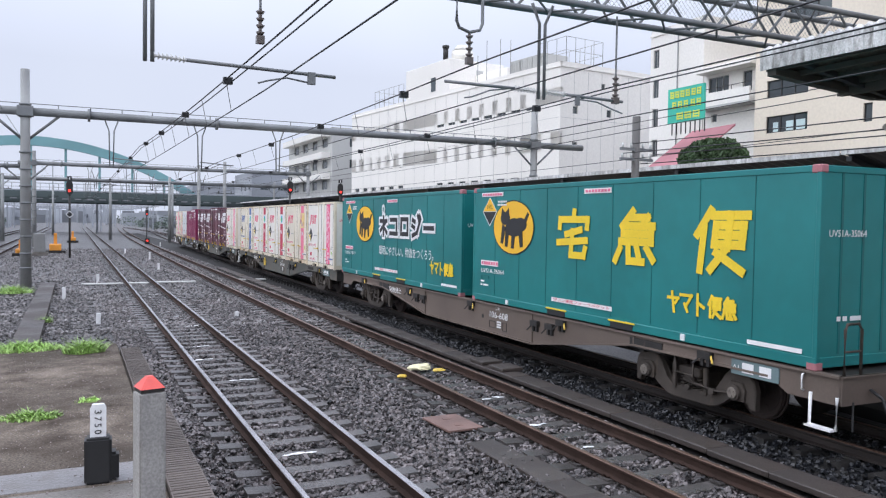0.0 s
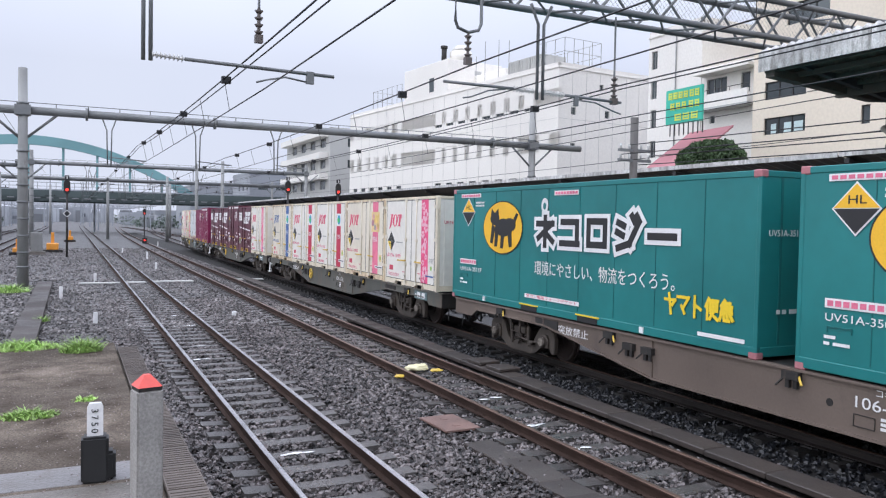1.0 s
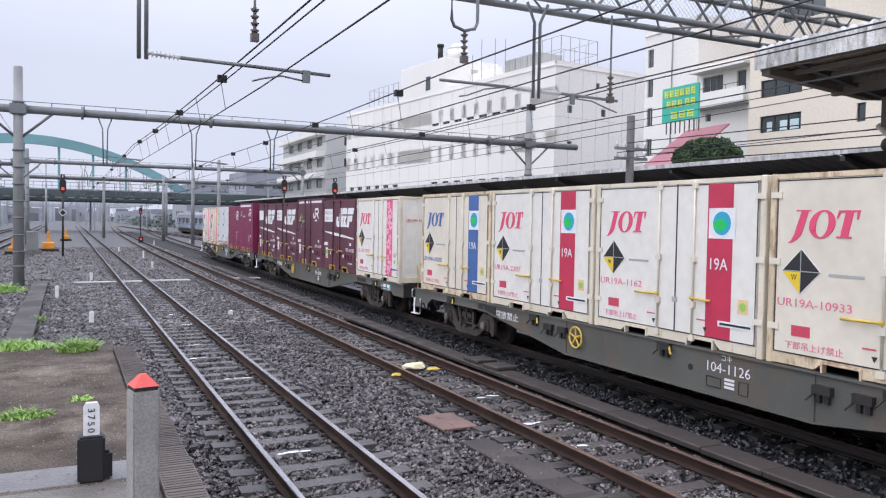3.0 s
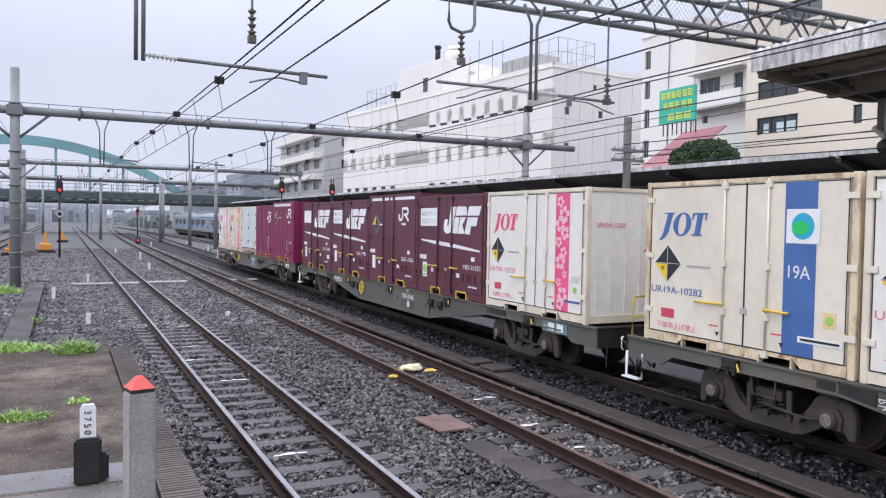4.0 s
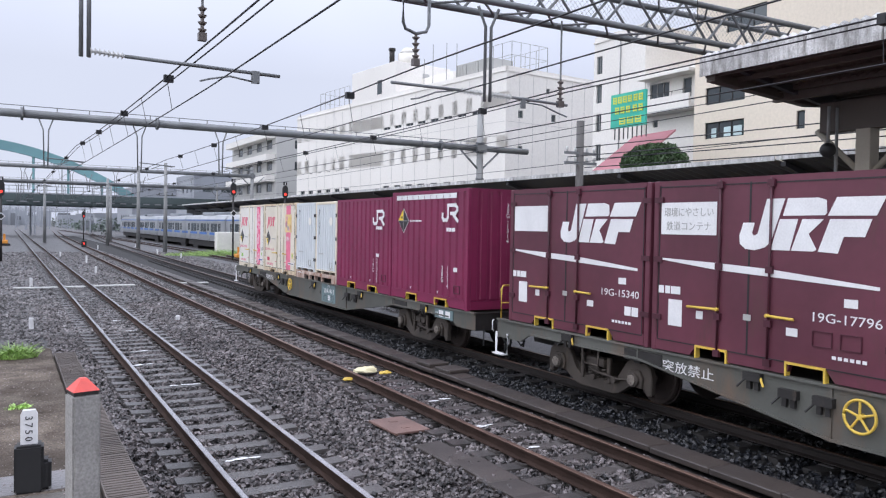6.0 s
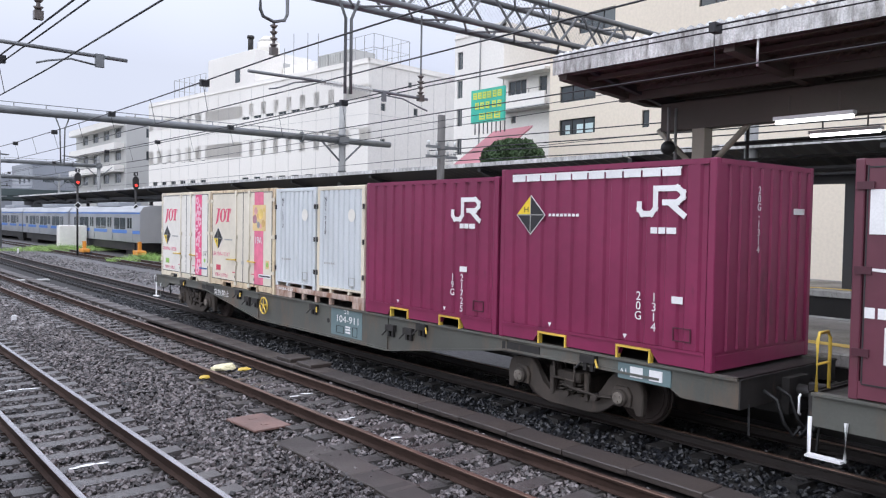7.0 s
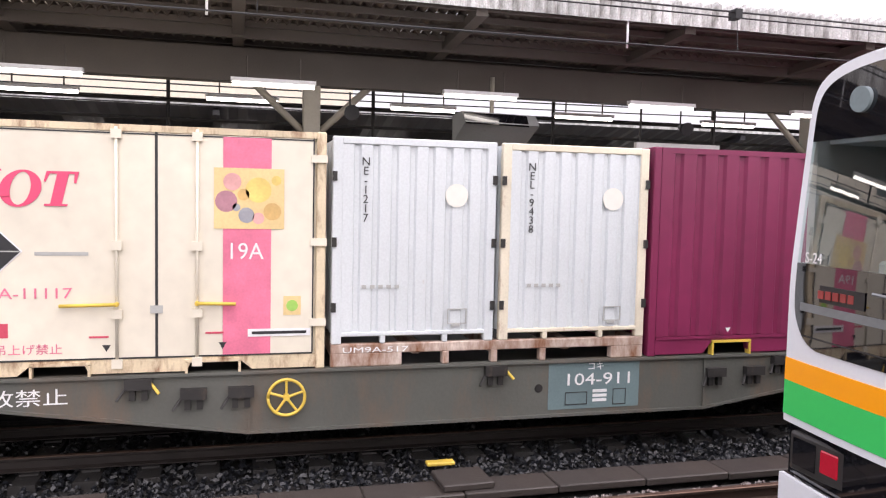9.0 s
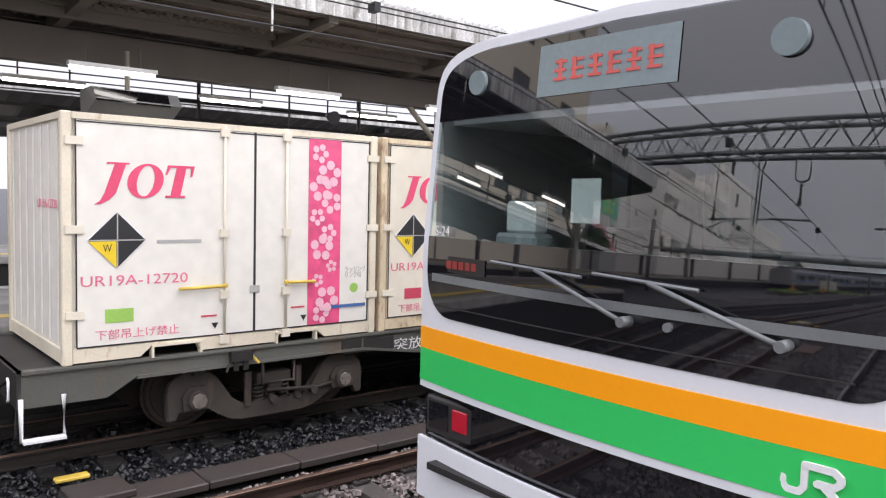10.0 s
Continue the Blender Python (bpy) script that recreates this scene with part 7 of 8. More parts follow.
# white hospital-like block
UPPER = [63.8 + 2.37 * i for i in range(8)]
LEFT = [89.8 + 2.52 * i for i in range(6)]
B = block("long white four-storey building with rows of small windows", 40, 56, 59.4, 104.3, 17.15, "wall_white",
          [(13.65, 1.65, 1.45, UPPER, 1), (9.62, 1.73, 1.45, [61.4] + UPPER[1:], 1), (13.95, 1.4, 1.0, LEFT[:1] + LEFT[1:4] + LEFT[5:], 0), (9.55, 1.75, 1.05, LEFT, 0), (5.7, 1.6, 1.3, UPPER + LEFT, 1)],
          [(13.0, 0.7, 0.6, [41.8, 46.0], 0), (9.7, 0.7, 0.6, [41.8, 50.0], 0), (15.6, 0.5, 0.5, [45.2], 0)], glass="glass")
boxes("panel_joint", B, "wall_grey", *[(39.988, 40.0, 62.62 + i * 2.37, 62.65 + i * 2.37, 2.0, 17.0) for i in range(17)], (39.988, 40.0, 59.5, 104.2, 12.55, 12.58), *[(41.6 + i * 1.7, 41.63 + i * 1.7, 59.388, 59.4, 2.0, 17.0) for i in range(8)], (40.1, 56, 59.388, 59.4, 12.55, 12.58), label="thin panel joints")
boxes("penthouse", B, "wall_white", (39.99, 47.5, 78.6, 88.7, 17.2, 21.2), bevel=0.04)
boxes("penthouse", B, "wall_white", (43.5, 52, 72.5, 78.55, 17.2, 19.6), bevel=0.04)
boxes("penthouse_window", B, "glass", (39.96, 39.99, 81.6, 82.6, 17.9, 19.5))
boxes("penthouse_door", B, "wall_grey", (43.6, 44.5, 78.57, 78.6, 18.4, 20.2))
bm = bmesh.new()
rod(bm, (40.8, 80.8, 21.2), (40.8, 80.8, 23.0), 0.30, 14)
rod(bm, (40.8, 80.8, 22.75), (40.8, 80.8, 23.05), 0.40, 14)
part("chimney", bm, "black_part", B)
bm = bmesh.new()
rod(bm, (42.5, 79.9, 21.2), (42.5, 79.9, 22.4), 1.25, 22)
rod(bm, (42.5, 79.9, 22.4), (42.5, 79.9, 23.1), 1.25, 22, 0.55)
part("water_tank", bm, "cream_white", B, "pale domed water tank")
for k in range(3):
    bm = bmesh.new()
    y0 = 64.4 + k * 1.9
    bx(bm, 42.0, 45.0, y0, y0 + 1.75, 17.6, 19.5)
    for i in range(6):
        bx(bm, 41.95, 42.0, y0 + 0.1 + i * 0.28, y0 + 0.25 + i * 0.28, 17.8, 19.4)
    part("cooling_unit", bm, "wall_grey", B, "ribbed pale cooling unit on the roof")
roof_fence(B, 40.4, 40.4, 90, 98, 17.6, 2.4, 6)
roof_fence(B, 40.4, 46, 98, 98, 17.6, 2.4, 4)
roof_fence(B, 41, 45.5, 59.9, 59.9, 17.6, 2.5, 4)
roof_fence(B, 41, 41, 59.9, 64, 17.6, 2.5, 3)
roof_fence(B, 45.5, 45.5, 59.9, 68, 17.6, 2.5, 5)
for y, h in ((69.2, 21.6), (71.0, 22.0), (73.5, 22.3), (75.2, 21.0)):
    rods("lightning_rod", B, "pole_grey", ((41.5, y, 17.2), (41.5, y, h), 0.035), n=5)
# the long facade swings a few degrees towards the tracks
B.matrix_basis = Matrix.Translation((40, 59.4, 0)) @ Matrix.Rotation(radians(6.0), 4, "Z") @ Matrix.Translation((-40, -59.4, 0))

# beige block at the right, tall
B = block("tall beige building with wide aluminium windows", 40, 60, -6, 37.0, 27.0, "wall_beige",
          [(11.0, 1.1, 3.1, [34.5], 2), (8.78, 1.05, 3.1, [34.5], 2), (11.0, 1.1, 0.55, [29.0], 0), (8.78, 1.05, 0.55, [29.0, 26.6], 0), (8.78, 1.05, 2.4, [23, 12, 3], 1), (11.0, 1.1, 2.4, [23, 12, 3], 1), (15.4, 1.3, 3.0, [33, 24, 12, 3], 2), (18.8, 1.3, 3.0, [33, 24, 12, 3], 2), (22.2, 1.3, 3.0, [33, 24, 12, 3], 2)],
          [(11.8, 1.2, 1.0, [50], 0)], glass="glass", rim="black_part")
for y0, y1 in ((33.2, 33.85), (34.05, 34.6), (35.2, 35.6)):
    boxes("window_poster", B, "poster", (40.125, 40.135, y0, y1, 8.85, 9.45), label="pale poster behind the glass")
# slim white block behind the sign
B = block("slim white stair tower with a column of slot windows", 41, 54, 42.7, 48.4, 17.5, "wall_white",
          [(15.05, 1.4, 0.65, [47.75], 1), (12.75, 1.4, 0.65, [47.75], 1), (10.5, 1.4, 0.65, [47.75], 1), (8.2, 1.3, 0.65, [47.75], 1)])
rods("down_pipe", B, "pole_grey", ((40.93, 45.3, 0), (40.93, 45.3, 17.4), 0.05))
B = block("white flats with a deep balcony beside the stair tower", 41, 54, 37.2, 42.6, 13.7, "wall_white",
          [(12.0, 1.35, 1.9, [41.2], 2), (12.0, 1.35, 0.8, [38.6], 0), (10.2, 0.55, 0.5, [41.55], 0)])
boxes("balcony_slab", B, "wall_grey", (39.9, 41.0, 37.4, 42.4, 11.0, 11.14))
boxes("balcony_parapet", B, "wall_white", (39.9, 40.05, 37.4, 42.4, 11.14, 12.05))
boxes("canopy_slab", B, "wall_white", (39.9, 41.0, 37.4, 42.4, 13.55, 13.75))
for y in (38.0, 39.0, 40.0, 41.0, 42.0):
    rods("balcony_rail", B, "black_part", ((39.97, y, 12.05), (39.97, y, 12.35), 0.02), n=5)
rods("balcony_handrail", B, "black_part", ((39.97, 37.4, 12.35), (39.97, 42.4, 12.35), 0.025), n=5)
# grey hillside-like block left of the white one
B = block("older grey apartment building with stepped balconies", 38, 60, 122, 150, 17.5, "wall_grey",
          [(15.0, 1.5, 3.0, [126, 132, 138, 144], 2), (11.5, 1.5, 3.0, [126, 132, 138, 144], 2), (8.0, 1.5, 3.0, [126, 132, 138, 144], 2)], [(15.0, 1.4, 2.0, [42, 46, 50], 1), (11.5, 1.4, 2.0, [42, 46, 50], 1)])
for z in (16.6, 13.0, 9.6):
    boxes("balcony", B, "wall_white", (36.5, 38, 123, 149, z, z + 1.0))
# distant blocks, their haze carried by the wall colour
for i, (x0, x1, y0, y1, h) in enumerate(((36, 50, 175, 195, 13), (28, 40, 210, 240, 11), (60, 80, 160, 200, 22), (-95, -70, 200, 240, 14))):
    block("distant building with haze put into its pale grey", x0, x1, y0, y1, h, "far_grey", [(3.0 + 3.2 * k, 1.4, 2.2, [y0 + 3 + 4.5 * j for j in range(int((y1 - y0 - 4) / 4.5))], 0) for k in range(int((h - 3) / 3.2))],
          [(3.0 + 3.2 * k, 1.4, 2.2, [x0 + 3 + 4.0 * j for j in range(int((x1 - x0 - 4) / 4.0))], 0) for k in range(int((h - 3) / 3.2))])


def far_town():
    """Low houses, trees and masts beyond the road bridge, haze put into their colours."""
    rnd = random.Random(21)
    bm = bmesh.new()
    for _ in range(520):
        y = rnd.uniform(235, 620)
        x = rnd.uniform(-0.42, 0.24) * y
        if -9 - 0.01 * y < x < 14 + 0.02 * y and y < 420:
            continue
        w, d, h = rnd.uniform(2, 9), rnd.uniform(3, 10), rnd.uniform(1.5, 4.5) * (0.6 + y / 450)
        bx(bm, x - w / 2, x + w / 2, y, y + d, -0.3, h)
        if rnd.random() < 0.5:
            bx(bm, x - w / 3, x + w / 5, y - 0.2, y, h * 0.35, h * 0.6)
    tagged(part("far_town", bm, "haze_town"), "jumble of low far houses beyond the bridge, haze mixed into their pale colour", "houses", kind="stuff")
    verts, faces = [], []
    for _ in range(170):
        y = rnd.uniform(180, 430)
        x = rnd.choice((-1, 1)) * rnd.uniform(16, 60) + 2
        r, h = rnd.uniform(1.0, 2.6), rnd.uniform(1.6, 4.2)
        for _k in range(90):
            p = Vector((rnd.gauss(0, 0.45), rnd.gauss(0, 0.45), rnd.uniform(0, 1)))
            q = Vector((x + p.x * r, y + p.y * r, h * p.z - 0.2))
            o = len(verts)
            for _v in range(3):
                verts.append(tuple(q + Vector((rnd.uniform(-0.5, 0.5), rnd.uniform(-0.5, 0.5), rnd.uniform(-0.4, 0.4)))))
            faces.append((o, o + 1, o + 2))
    me = bpy.data.meshes.new("far_shrubs")
    me.from_pydata(verts, [], faces)
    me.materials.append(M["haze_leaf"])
    tagged(new("far_shrubs", me), "far shrubs and trees along the railway, haze greyed into their green", "trees", kind="stuff")
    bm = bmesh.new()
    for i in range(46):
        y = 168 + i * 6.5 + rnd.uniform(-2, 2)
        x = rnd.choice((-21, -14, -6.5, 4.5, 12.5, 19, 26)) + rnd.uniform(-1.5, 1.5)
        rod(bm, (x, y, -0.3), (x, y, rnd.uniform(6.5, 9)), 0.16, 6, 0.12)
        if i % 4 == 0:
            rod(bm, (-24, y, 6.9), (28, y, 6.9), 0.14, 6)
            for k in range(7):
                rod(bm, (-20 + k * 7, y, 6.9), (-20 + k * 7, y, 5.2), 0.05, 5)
    tagged(part("far_masts", bm, "far_grey"), "masts and beams of the overhead line far along the railway, coloured haze grey", "masts", kind="stuff")


far_town()


def billboard():
    s = thing("billboard", "green billboard with yellow bars on a rooftop frame", "billboard")
    boxes("panel", s, "sign_green", (33.9, 34.05, 35.2, 38.3, 9.2, 11.35))
    for z, ys in ((10.75, (35.6, 36.05, 36.55, 37.0, 37.45, 37.9)), (10.1, (35.6, 36.1, 36.7, 37.2, 37.7)), (9.4, (35.8, 36.5, 37.2))):
        for y in ys:
            w = 0.17 if z > 9.5 else 0.27
            bm = bmesh.new()
            bx(bm, 33.87, 33.9, y - w, y + w, z, z + 0.09)
            bx(bm, 33.87, 33.9, y - w, y + w, z + 0.16, z + 0.24)
            bx(bm, 33.87, 33.9, y - w, y + w, z + 0.32, z + 0.40)
            bx(bm, 33.868, 33.898, y - w, y - w + 0.07, z - 0.03, z + 0.42)
            bx(bm, 33.868, 33.898, y + w - 0.08, y + w - 0.01, z + 0.05, z + 0.42)
            part("bar", bm, "sign_yellow", s)
    bm = bmesh.new()
    for y in [35.3 + i * 0.4 for i in range(8)]:
        rod(bm, (34.1, y, 8.5), (34.1, y, 9.3), 0.04, 5)
    part("frame", bm, "black_part", s)
    a = thing("awning_roof", "dull red sloping metal roof below the billboard", "roof")
    bm = bmesh.new()
    v = [bm.verts.new(p) for p in ((33.0, 36.0, 6.2), (33.0, 39.6, 6.2), (36.5, 38.9, 9.0), (36.5, 35.2, 9.1))]
    w = [bm.verts.new(p.co + Vector((0, 0, -0.12))) for p in v]
    bm.faces.new(v)
    bm.faces.new(w[::-1])
    for i in range(4):
        bm.faces.new((v[i], w[i], w[(i + 1) % 4], v[(i + 1) % 4]))
    part("sheet", bm, "awning", a)
    boxes("wall", a, "wall_grey", (33.4, 36.4, 35.4, 38.8, -0.3, 6.2))


billboard()


def bush(m, rx, ry, rz, n, seed):
    """A clump of many small leaves with an uneven outline on short limbs."""
    rnd = random.Random(seed)
    t = thing("bush", "dark green rounded shrub between the buildings", "bush", m)
    bm = bmesh.new()
    rod(bm, (0, 0, -m.translation.z - 0.4), (0, 0, rz * 0.4), 0.16, 8, 0.08)
    for k in range(7):
        a = k * 0.9
        rod(bm, (0, 0, 0), (rx * 0.6 * math.cos(a), ry * 0.6 * math.sin(a), rz * 0.6), 0.07, 5, 0.03)
    part("trunk", bm, "bogie", t)
    verts, faces = [], []
    for _ in range(n):
        while True:
            p = Vector((rnd.uniform(-1, 1), rnd.uniform(-1, 1), rnd.uniform(-0.5, 1)))
            if p.length < 1 + 0.18 * noise.noise(p * 3) and p.length > 0.45:
                break
        s = rnd.uniform(0.07, 0.13)
        e = Euler((rnd.uniform(0, 6), rnd.uniform(0, 6), rnd.uniform(0, 6))).to_matrix()
        o = len(verts)
        for q in ((-1, 0, 0), (0, -0.5, 0.1), (1, 0, 0), (0, 0.5, 0.1)):
            verts.append(tuple(Vector((p.x * rx, p.y * ry, p.z * rz)) + e @ Vector(q) * s))
        faces.append((o, o + 1, o + 2, o + 3))
    me = bpy.data.meshes.new("crown")
    me.from_pydata(verts, [], faces)
    me.materials.append(M["leaf"])
    share("crown", me, t)


bush(pose(33.0, 33.4, 6.4), 1.9, 1.95, 1.4, 15000, 8)


def hotel_sign():
    s = thing("advert_board", "dark advertisement board with orange blotches and white bars", "billboard", pose(30, 8.2, 5.6))
    boxes("panel", s, "mark_black", (0, 0.15, -1.4, 1.4, -0.7, 0.8))
    rods("post", s, "pole_grey", ((0.2, -1.0, -6.0), (0.2, -1.0, 0.6), 0.08), ((0.2, 1.0, -6.0), (0.2, 1.0, 0.6), 0.08))
    boxes("bar", s, "white_mark", (-0.02, 0, -0.9, 0.9, 0.28, 0.42), (-0.02, 0, -1.1, 1.1, -0.05, 0.10), (-0.02, 0, -0.7, 0.7, -0.45, -0.33))
    boxes("blotch", s, "orange_box", (-0.03, -0.01, -1.38, -1.0, -0.6, 0.78), (-0.03, -0.01, -0.9, 0.2, 0.5, 0.78))


hotel_sign()


def road_bridge():
    b = thing("road_bridge", "teal steel arch bridge carrying a road over the tracks", "bridge")
    y = 158
    boxes("deck", b, "bridge_deck", (-160, 90, y, y + 12, 6.3, 7.2))
    boxes("parapet", b, "girder_green", (-160, 90, y - 0.3, y, 6.2, 7.4))
    boxes("girder", b, "girder_green", (-160, 90, y - 0.1, y + 0.3, 5.45, 6.3), (-160, 90, y + 5.8, y + 6.2, 5.3, 6.3))
    boxes("fence_rail", b, "far_grey", (-160, 90, y - 0.25, y - 0.15, 8.72, 8.84), (-160, 90, y - 0.25, y - 0.15, 8.05, 8.14), (-160, 90, y - 0.26, y - 0.14, 7.4, 7.62))
    bm = bmesh.new()
    for i in range(166):
        bx(bm, -160 + i * 1.5, -159.9 + i * 1.5, y - 0.25, y - 0.15, 7.4, 8.8)
    tagged(part("fence_post", bm, "far_grey", b), kind="stuff")
    bm = bmesh.new()
    for i in range(120):
        bx(bm, -160 + i * 2.08, -158.9 + i * 2.08, y - 0.5, y - 0.3, 5.9, 6.1)
    tagged(part("bracket", bm, "bridge_deck", b), kind="stuff")
    bm = bmesh.new()
    c, half, rise = -7.0, 28.5, 9.4
    prev = None
    for i in range(41):
        t = -1 + 2 * i / 40
        x, z = c + half * t, 7.0 + rise * (1 - t * t)
        ring = [bm.verts.new(p) for p in ((x, y + 0.3, z - 0.85), (x, y + 1.3, z - 0.85), (x, y + 1.3, z + 0.85), (x, y + 0.3, z + 0.85))]
        if prev:
            for k in range(4):
                bm.faces.new((prev[k], prev[(k + 1) % 4], ring[(k + 1) % 4], ring[k]))
        prev = ring
    part("arch", bm, "bridge_teal", b)
    for i in range(1, 10):
        t = -1 + 2 * i / 10
        rods("hanger", b, "bridge_teal", ((c + half * t, y + 0.8, 7.0), (c + half * t, y + 0.8, 7.0 + rise * (1 - t * t)), 0.22), n=6)
    for x in (-24.5, -3.4, 9.0, 21.5):
        rods("lamp_post", b, "far_grey", ((x, y - 0.2, 7.4), (x, y - 0.2, 12.8), 0.09), ((x, y - 0.2, 12.8), (x + 1.2, y - 0.2, 13.1), 0.07), n=6)
    for x in (-110, -62, -18, 34, 70):
        boxes("pier", b, "bridge_deck", (x - 0.9, x + 0.9, y + 2, y + 10, -0.3, 5.4))


road_bridge()


# ---- trains that stand still ----
def stopped_cars(name, x, y0, cars, z0, stripe, label):
    """Stainless commuter cars with doors, windows and a coloured band."""
    for i in range(cars):
        a = y0 + i * 20
        t = thing("commuter_car", label, "train car", group=name)
        bm = bmesh.new()
        prof = [(-1.42, 0.9), (1.42, 0.9), (1.46, 1.6), (1.45, 3.2), (1.2, 3.55), (0.5, 3.7), (-0.5, 3.7), (-1.2, 3.55), (-1.45, 3.2), (-1.46, 1.6)]
        prism(bm, [(x + p, z0 + q) for p, q in prof], "y", a + 0.2, a + 19.8)
        part("body", bm, "emu_steel", t)
        boxes("band", t, stripe, (x - 1.475, x - 1.455, a + 0.25, a + 19.75, z0 + 1.55, z0 + 1.8), (x - 1.47, x - 1.45, a + 0.25, a + 19.75, z0 + 3.05, z0 + 3.15))
        for k in range(4):
            yc = a + 2.5 + k * 5
            boxes("door", t, "emu_steel", (x - 1.485, x - 1.45, yc - 0.65, yc + 0.65, z0 + 1.0, z0 + 2.95), bevel=0.01)
            boxes("window", t, "glass", (x - 1.495, x - 1.47, yc - 0.5, yc - 0.08, z0 + 1.95, z0 + 2.75), (x - 1.495, x - 1.47, yc + 0.08, yc + 0.5, z0 + 1.95, z0 + 2.75))
            if k < 3:
                boxes("window", t, "glass", (x - 1.475, x - 1.452, yc + 1.1, yc + 2.35, z0 + 1.85, z0 + 2.75), (x - 1.475, x - 1.452, yc + 2.55, yc + 3.8, z0 + 1.85, z0 + 2.75))
        boxes("underfloor", t, "black_part", (x - 1.2, x + 1.2, a + 1, a + 19, z0 + 0.25, z0 + 0.9))
        for yb in (a + 3.5, a + 16.5):
            boxes("bogie", t, "black_part", (x - 0.95, x + 0.95, yb - 1.5, yb + 1.5, -0.3, z0 + 0.5), bevel=0.05)
        boxes("cooler", t, "far_grey", (x - 0.9, x + 0.9, a + 7, a + 13, z0 + 3.65, z0 + 4.0), bevel=0.05)


stopped_cars("blue-banded train", 20.6, 58, 5, -0.1, "emu_blue", "stainless commuter train car with a blue band")
stopped_cars("cyan-banded train", 18.3, -46, 2, -0.1, "emu_cyan", "stainless commuter train car with a cyan band")
stopped_cars("far train", -17.0, 70, 4, -0.1, "far_grey", "grey train car standing beyond the yard")


def commuter_front():
    """Front car of the suburban train standing at the platform: white cab face, black glass, orange and green bands."""
    x0, x1, yf = 1.21, 4.16, -3.5
    t = thing("commuter_train", "white-faced commuter train with orange and green bands standing at the platform", "train car")
    xm, hw = (x0 + x1) / 2, (x1 - x0) / 2

    def face_y(x, z):
        """The cab face bulges a little and leans back above the waist."""
        u = (x - xm) / hw
        return yf + 0.10 - 0.10 * u * u - 0.092 * max(0.0, z - 2.42)

    def sheet(name, material, x_of, zs, off, nx=24, under=t, label=""):
        bm = bmesh.new()
        rows = []
        for z in zs:
            a, b = x_of(z)
            rows.append([bm.verts.new((a + (b - a) * i / nx, face_y(a + (b - a) * i / nx, z) + off, z)) for i in range(nx + 1)])
        for p, q in zip(rows, rows[1:]):
            for i in range(nx):
                bm.faces.new((p[i], p[i + 1], q[i + 1], q[i])).smooth = True
        for row in (rows[0], rows[-1]):
            r = [bm.verts.new(v.co) for v in row]
            k = [bm.verts.new(v.co + Vector((0, -0.03, 0))) for v in row]
            for i in range(nx):
                bm.faces.new((r[i], k[i], k[i + 1], r[i + 1]))
        return part(name, bm, material, under, label)

    def body_x(z):
        if z <= 3.2:
            k = 0.0 if z > 1.6 else 0.03 * (1.6 - z)
            return x0 + k, x1 - k
        w = hw * max(0.0, 1 - min(1.0, (z - 3.2) / 0.47) ** 5) ** 0.2
        return xm - w, xm + w

    def glass_x(z):
        w = hw - 0.065
        if z < 2.27:
            w -= 0.25 * (1 - math.sqrt(max(0.0, 1 - ((2.27 - z) / 0.27) ** 2)))
        if z > 3.2:
            w *= max(0.0, 1 - min(1.0, (z - 3.2) / 0.405) ** 5) ** 0.2
        return xm - w, xm + w

    def frange(a, b, n):
        return [a + (b - a) * i / n for i in range(n + 1)]
    wb, wt_ = 2.49, 3.2
    wl, wr = glass_x(2.6)
    crown = [3.2 + 0.47 * (i / 12) for i in range(8)] + [3.2 + 0.47 * (0.62 + 0.38 * i / 14) for i in range(1, 15)]
    sheet("cab_mask", "emu_white", body_x, frange(1.53, wb, 6), 0.0)
    sheet("cab_mask", "emu_white", lambda z: (x0, wl + 0.02), frange(wb, wt_, 6), 0.0, 3)
    sheet("cab_mask", "emu_white", lambda z: (wr - 0.02, x1), frange(wb, wt_, 6), 0.0, 3)
    sheet("cab_mask", "emu_white", body_x, crown, 0.0)
    sheet("orange_band", "emu_orange", lambda z: (x0 + 0.002, x1 - 0.002), [1.78, 1.85, 1.915], 0.006, label="orange band")
    sheet("green_band", "emu_green", lambda z: (x0 + 0.003, x1 - 0.003), [1.575, 1.68, 1.778], 0.006, label="green band")
    # glossy black glass round the clear windscreen
    sheet("black_surround", "emu_black", glass_x, [2.0 + 0.27 * (i / 10) ** 2 for i in range(11)] + [2.36, wb], 0.006)
    sheet("windscreen", "windscreen", lambda z: (wl, wr), frange(wb, wt_, 6), 0.006)
    glass_top = [3.2 + 0.405 * (i / 12) for i in range(8)] + [3.2 + 0.405 * (0.62 + 0.38 * i / 14) for i in range(1, 15)]
    sheet("black_surround", "emu_black", glass_x, glass_top, 0.006)
    b = sheet("destination_board", "led_panel", lambda z: (2.34, 3.20), frange(3.27, 3.54, 3), 0.012, label="grey destination board")
    bm = bmesh.new()
    for i in range(6):
        x = 3.04 - i * 0.115
        for dz in (0.0, 0.045, 0.09):
            z = 3.345 + dz
            y = face_y(x, z) + 0.014
            bx(bm, x - 0.040, x + 0.040, y, y + 0.003, z, z + 0.014)
        y = face_y(x, 3.40) + 0.014
        bx(bm, x - 0.012 + 0.02 * (i % 2), x + 0.012 + 0.02 * (i % 2), y, y + 0.003, 3.34, 3.455)
    part("destination_bars", bm, "led", b, "dim glowing red bars")
    for x, r in ((3.70, 0.07), (1.85, 0.075)):
        bm = bmesh.new()
        y = face_y(x, 3.4)
        rod(bm, (x, y - 0.05, 3.40), (x, y + 0.035, 3.40), r, 24)
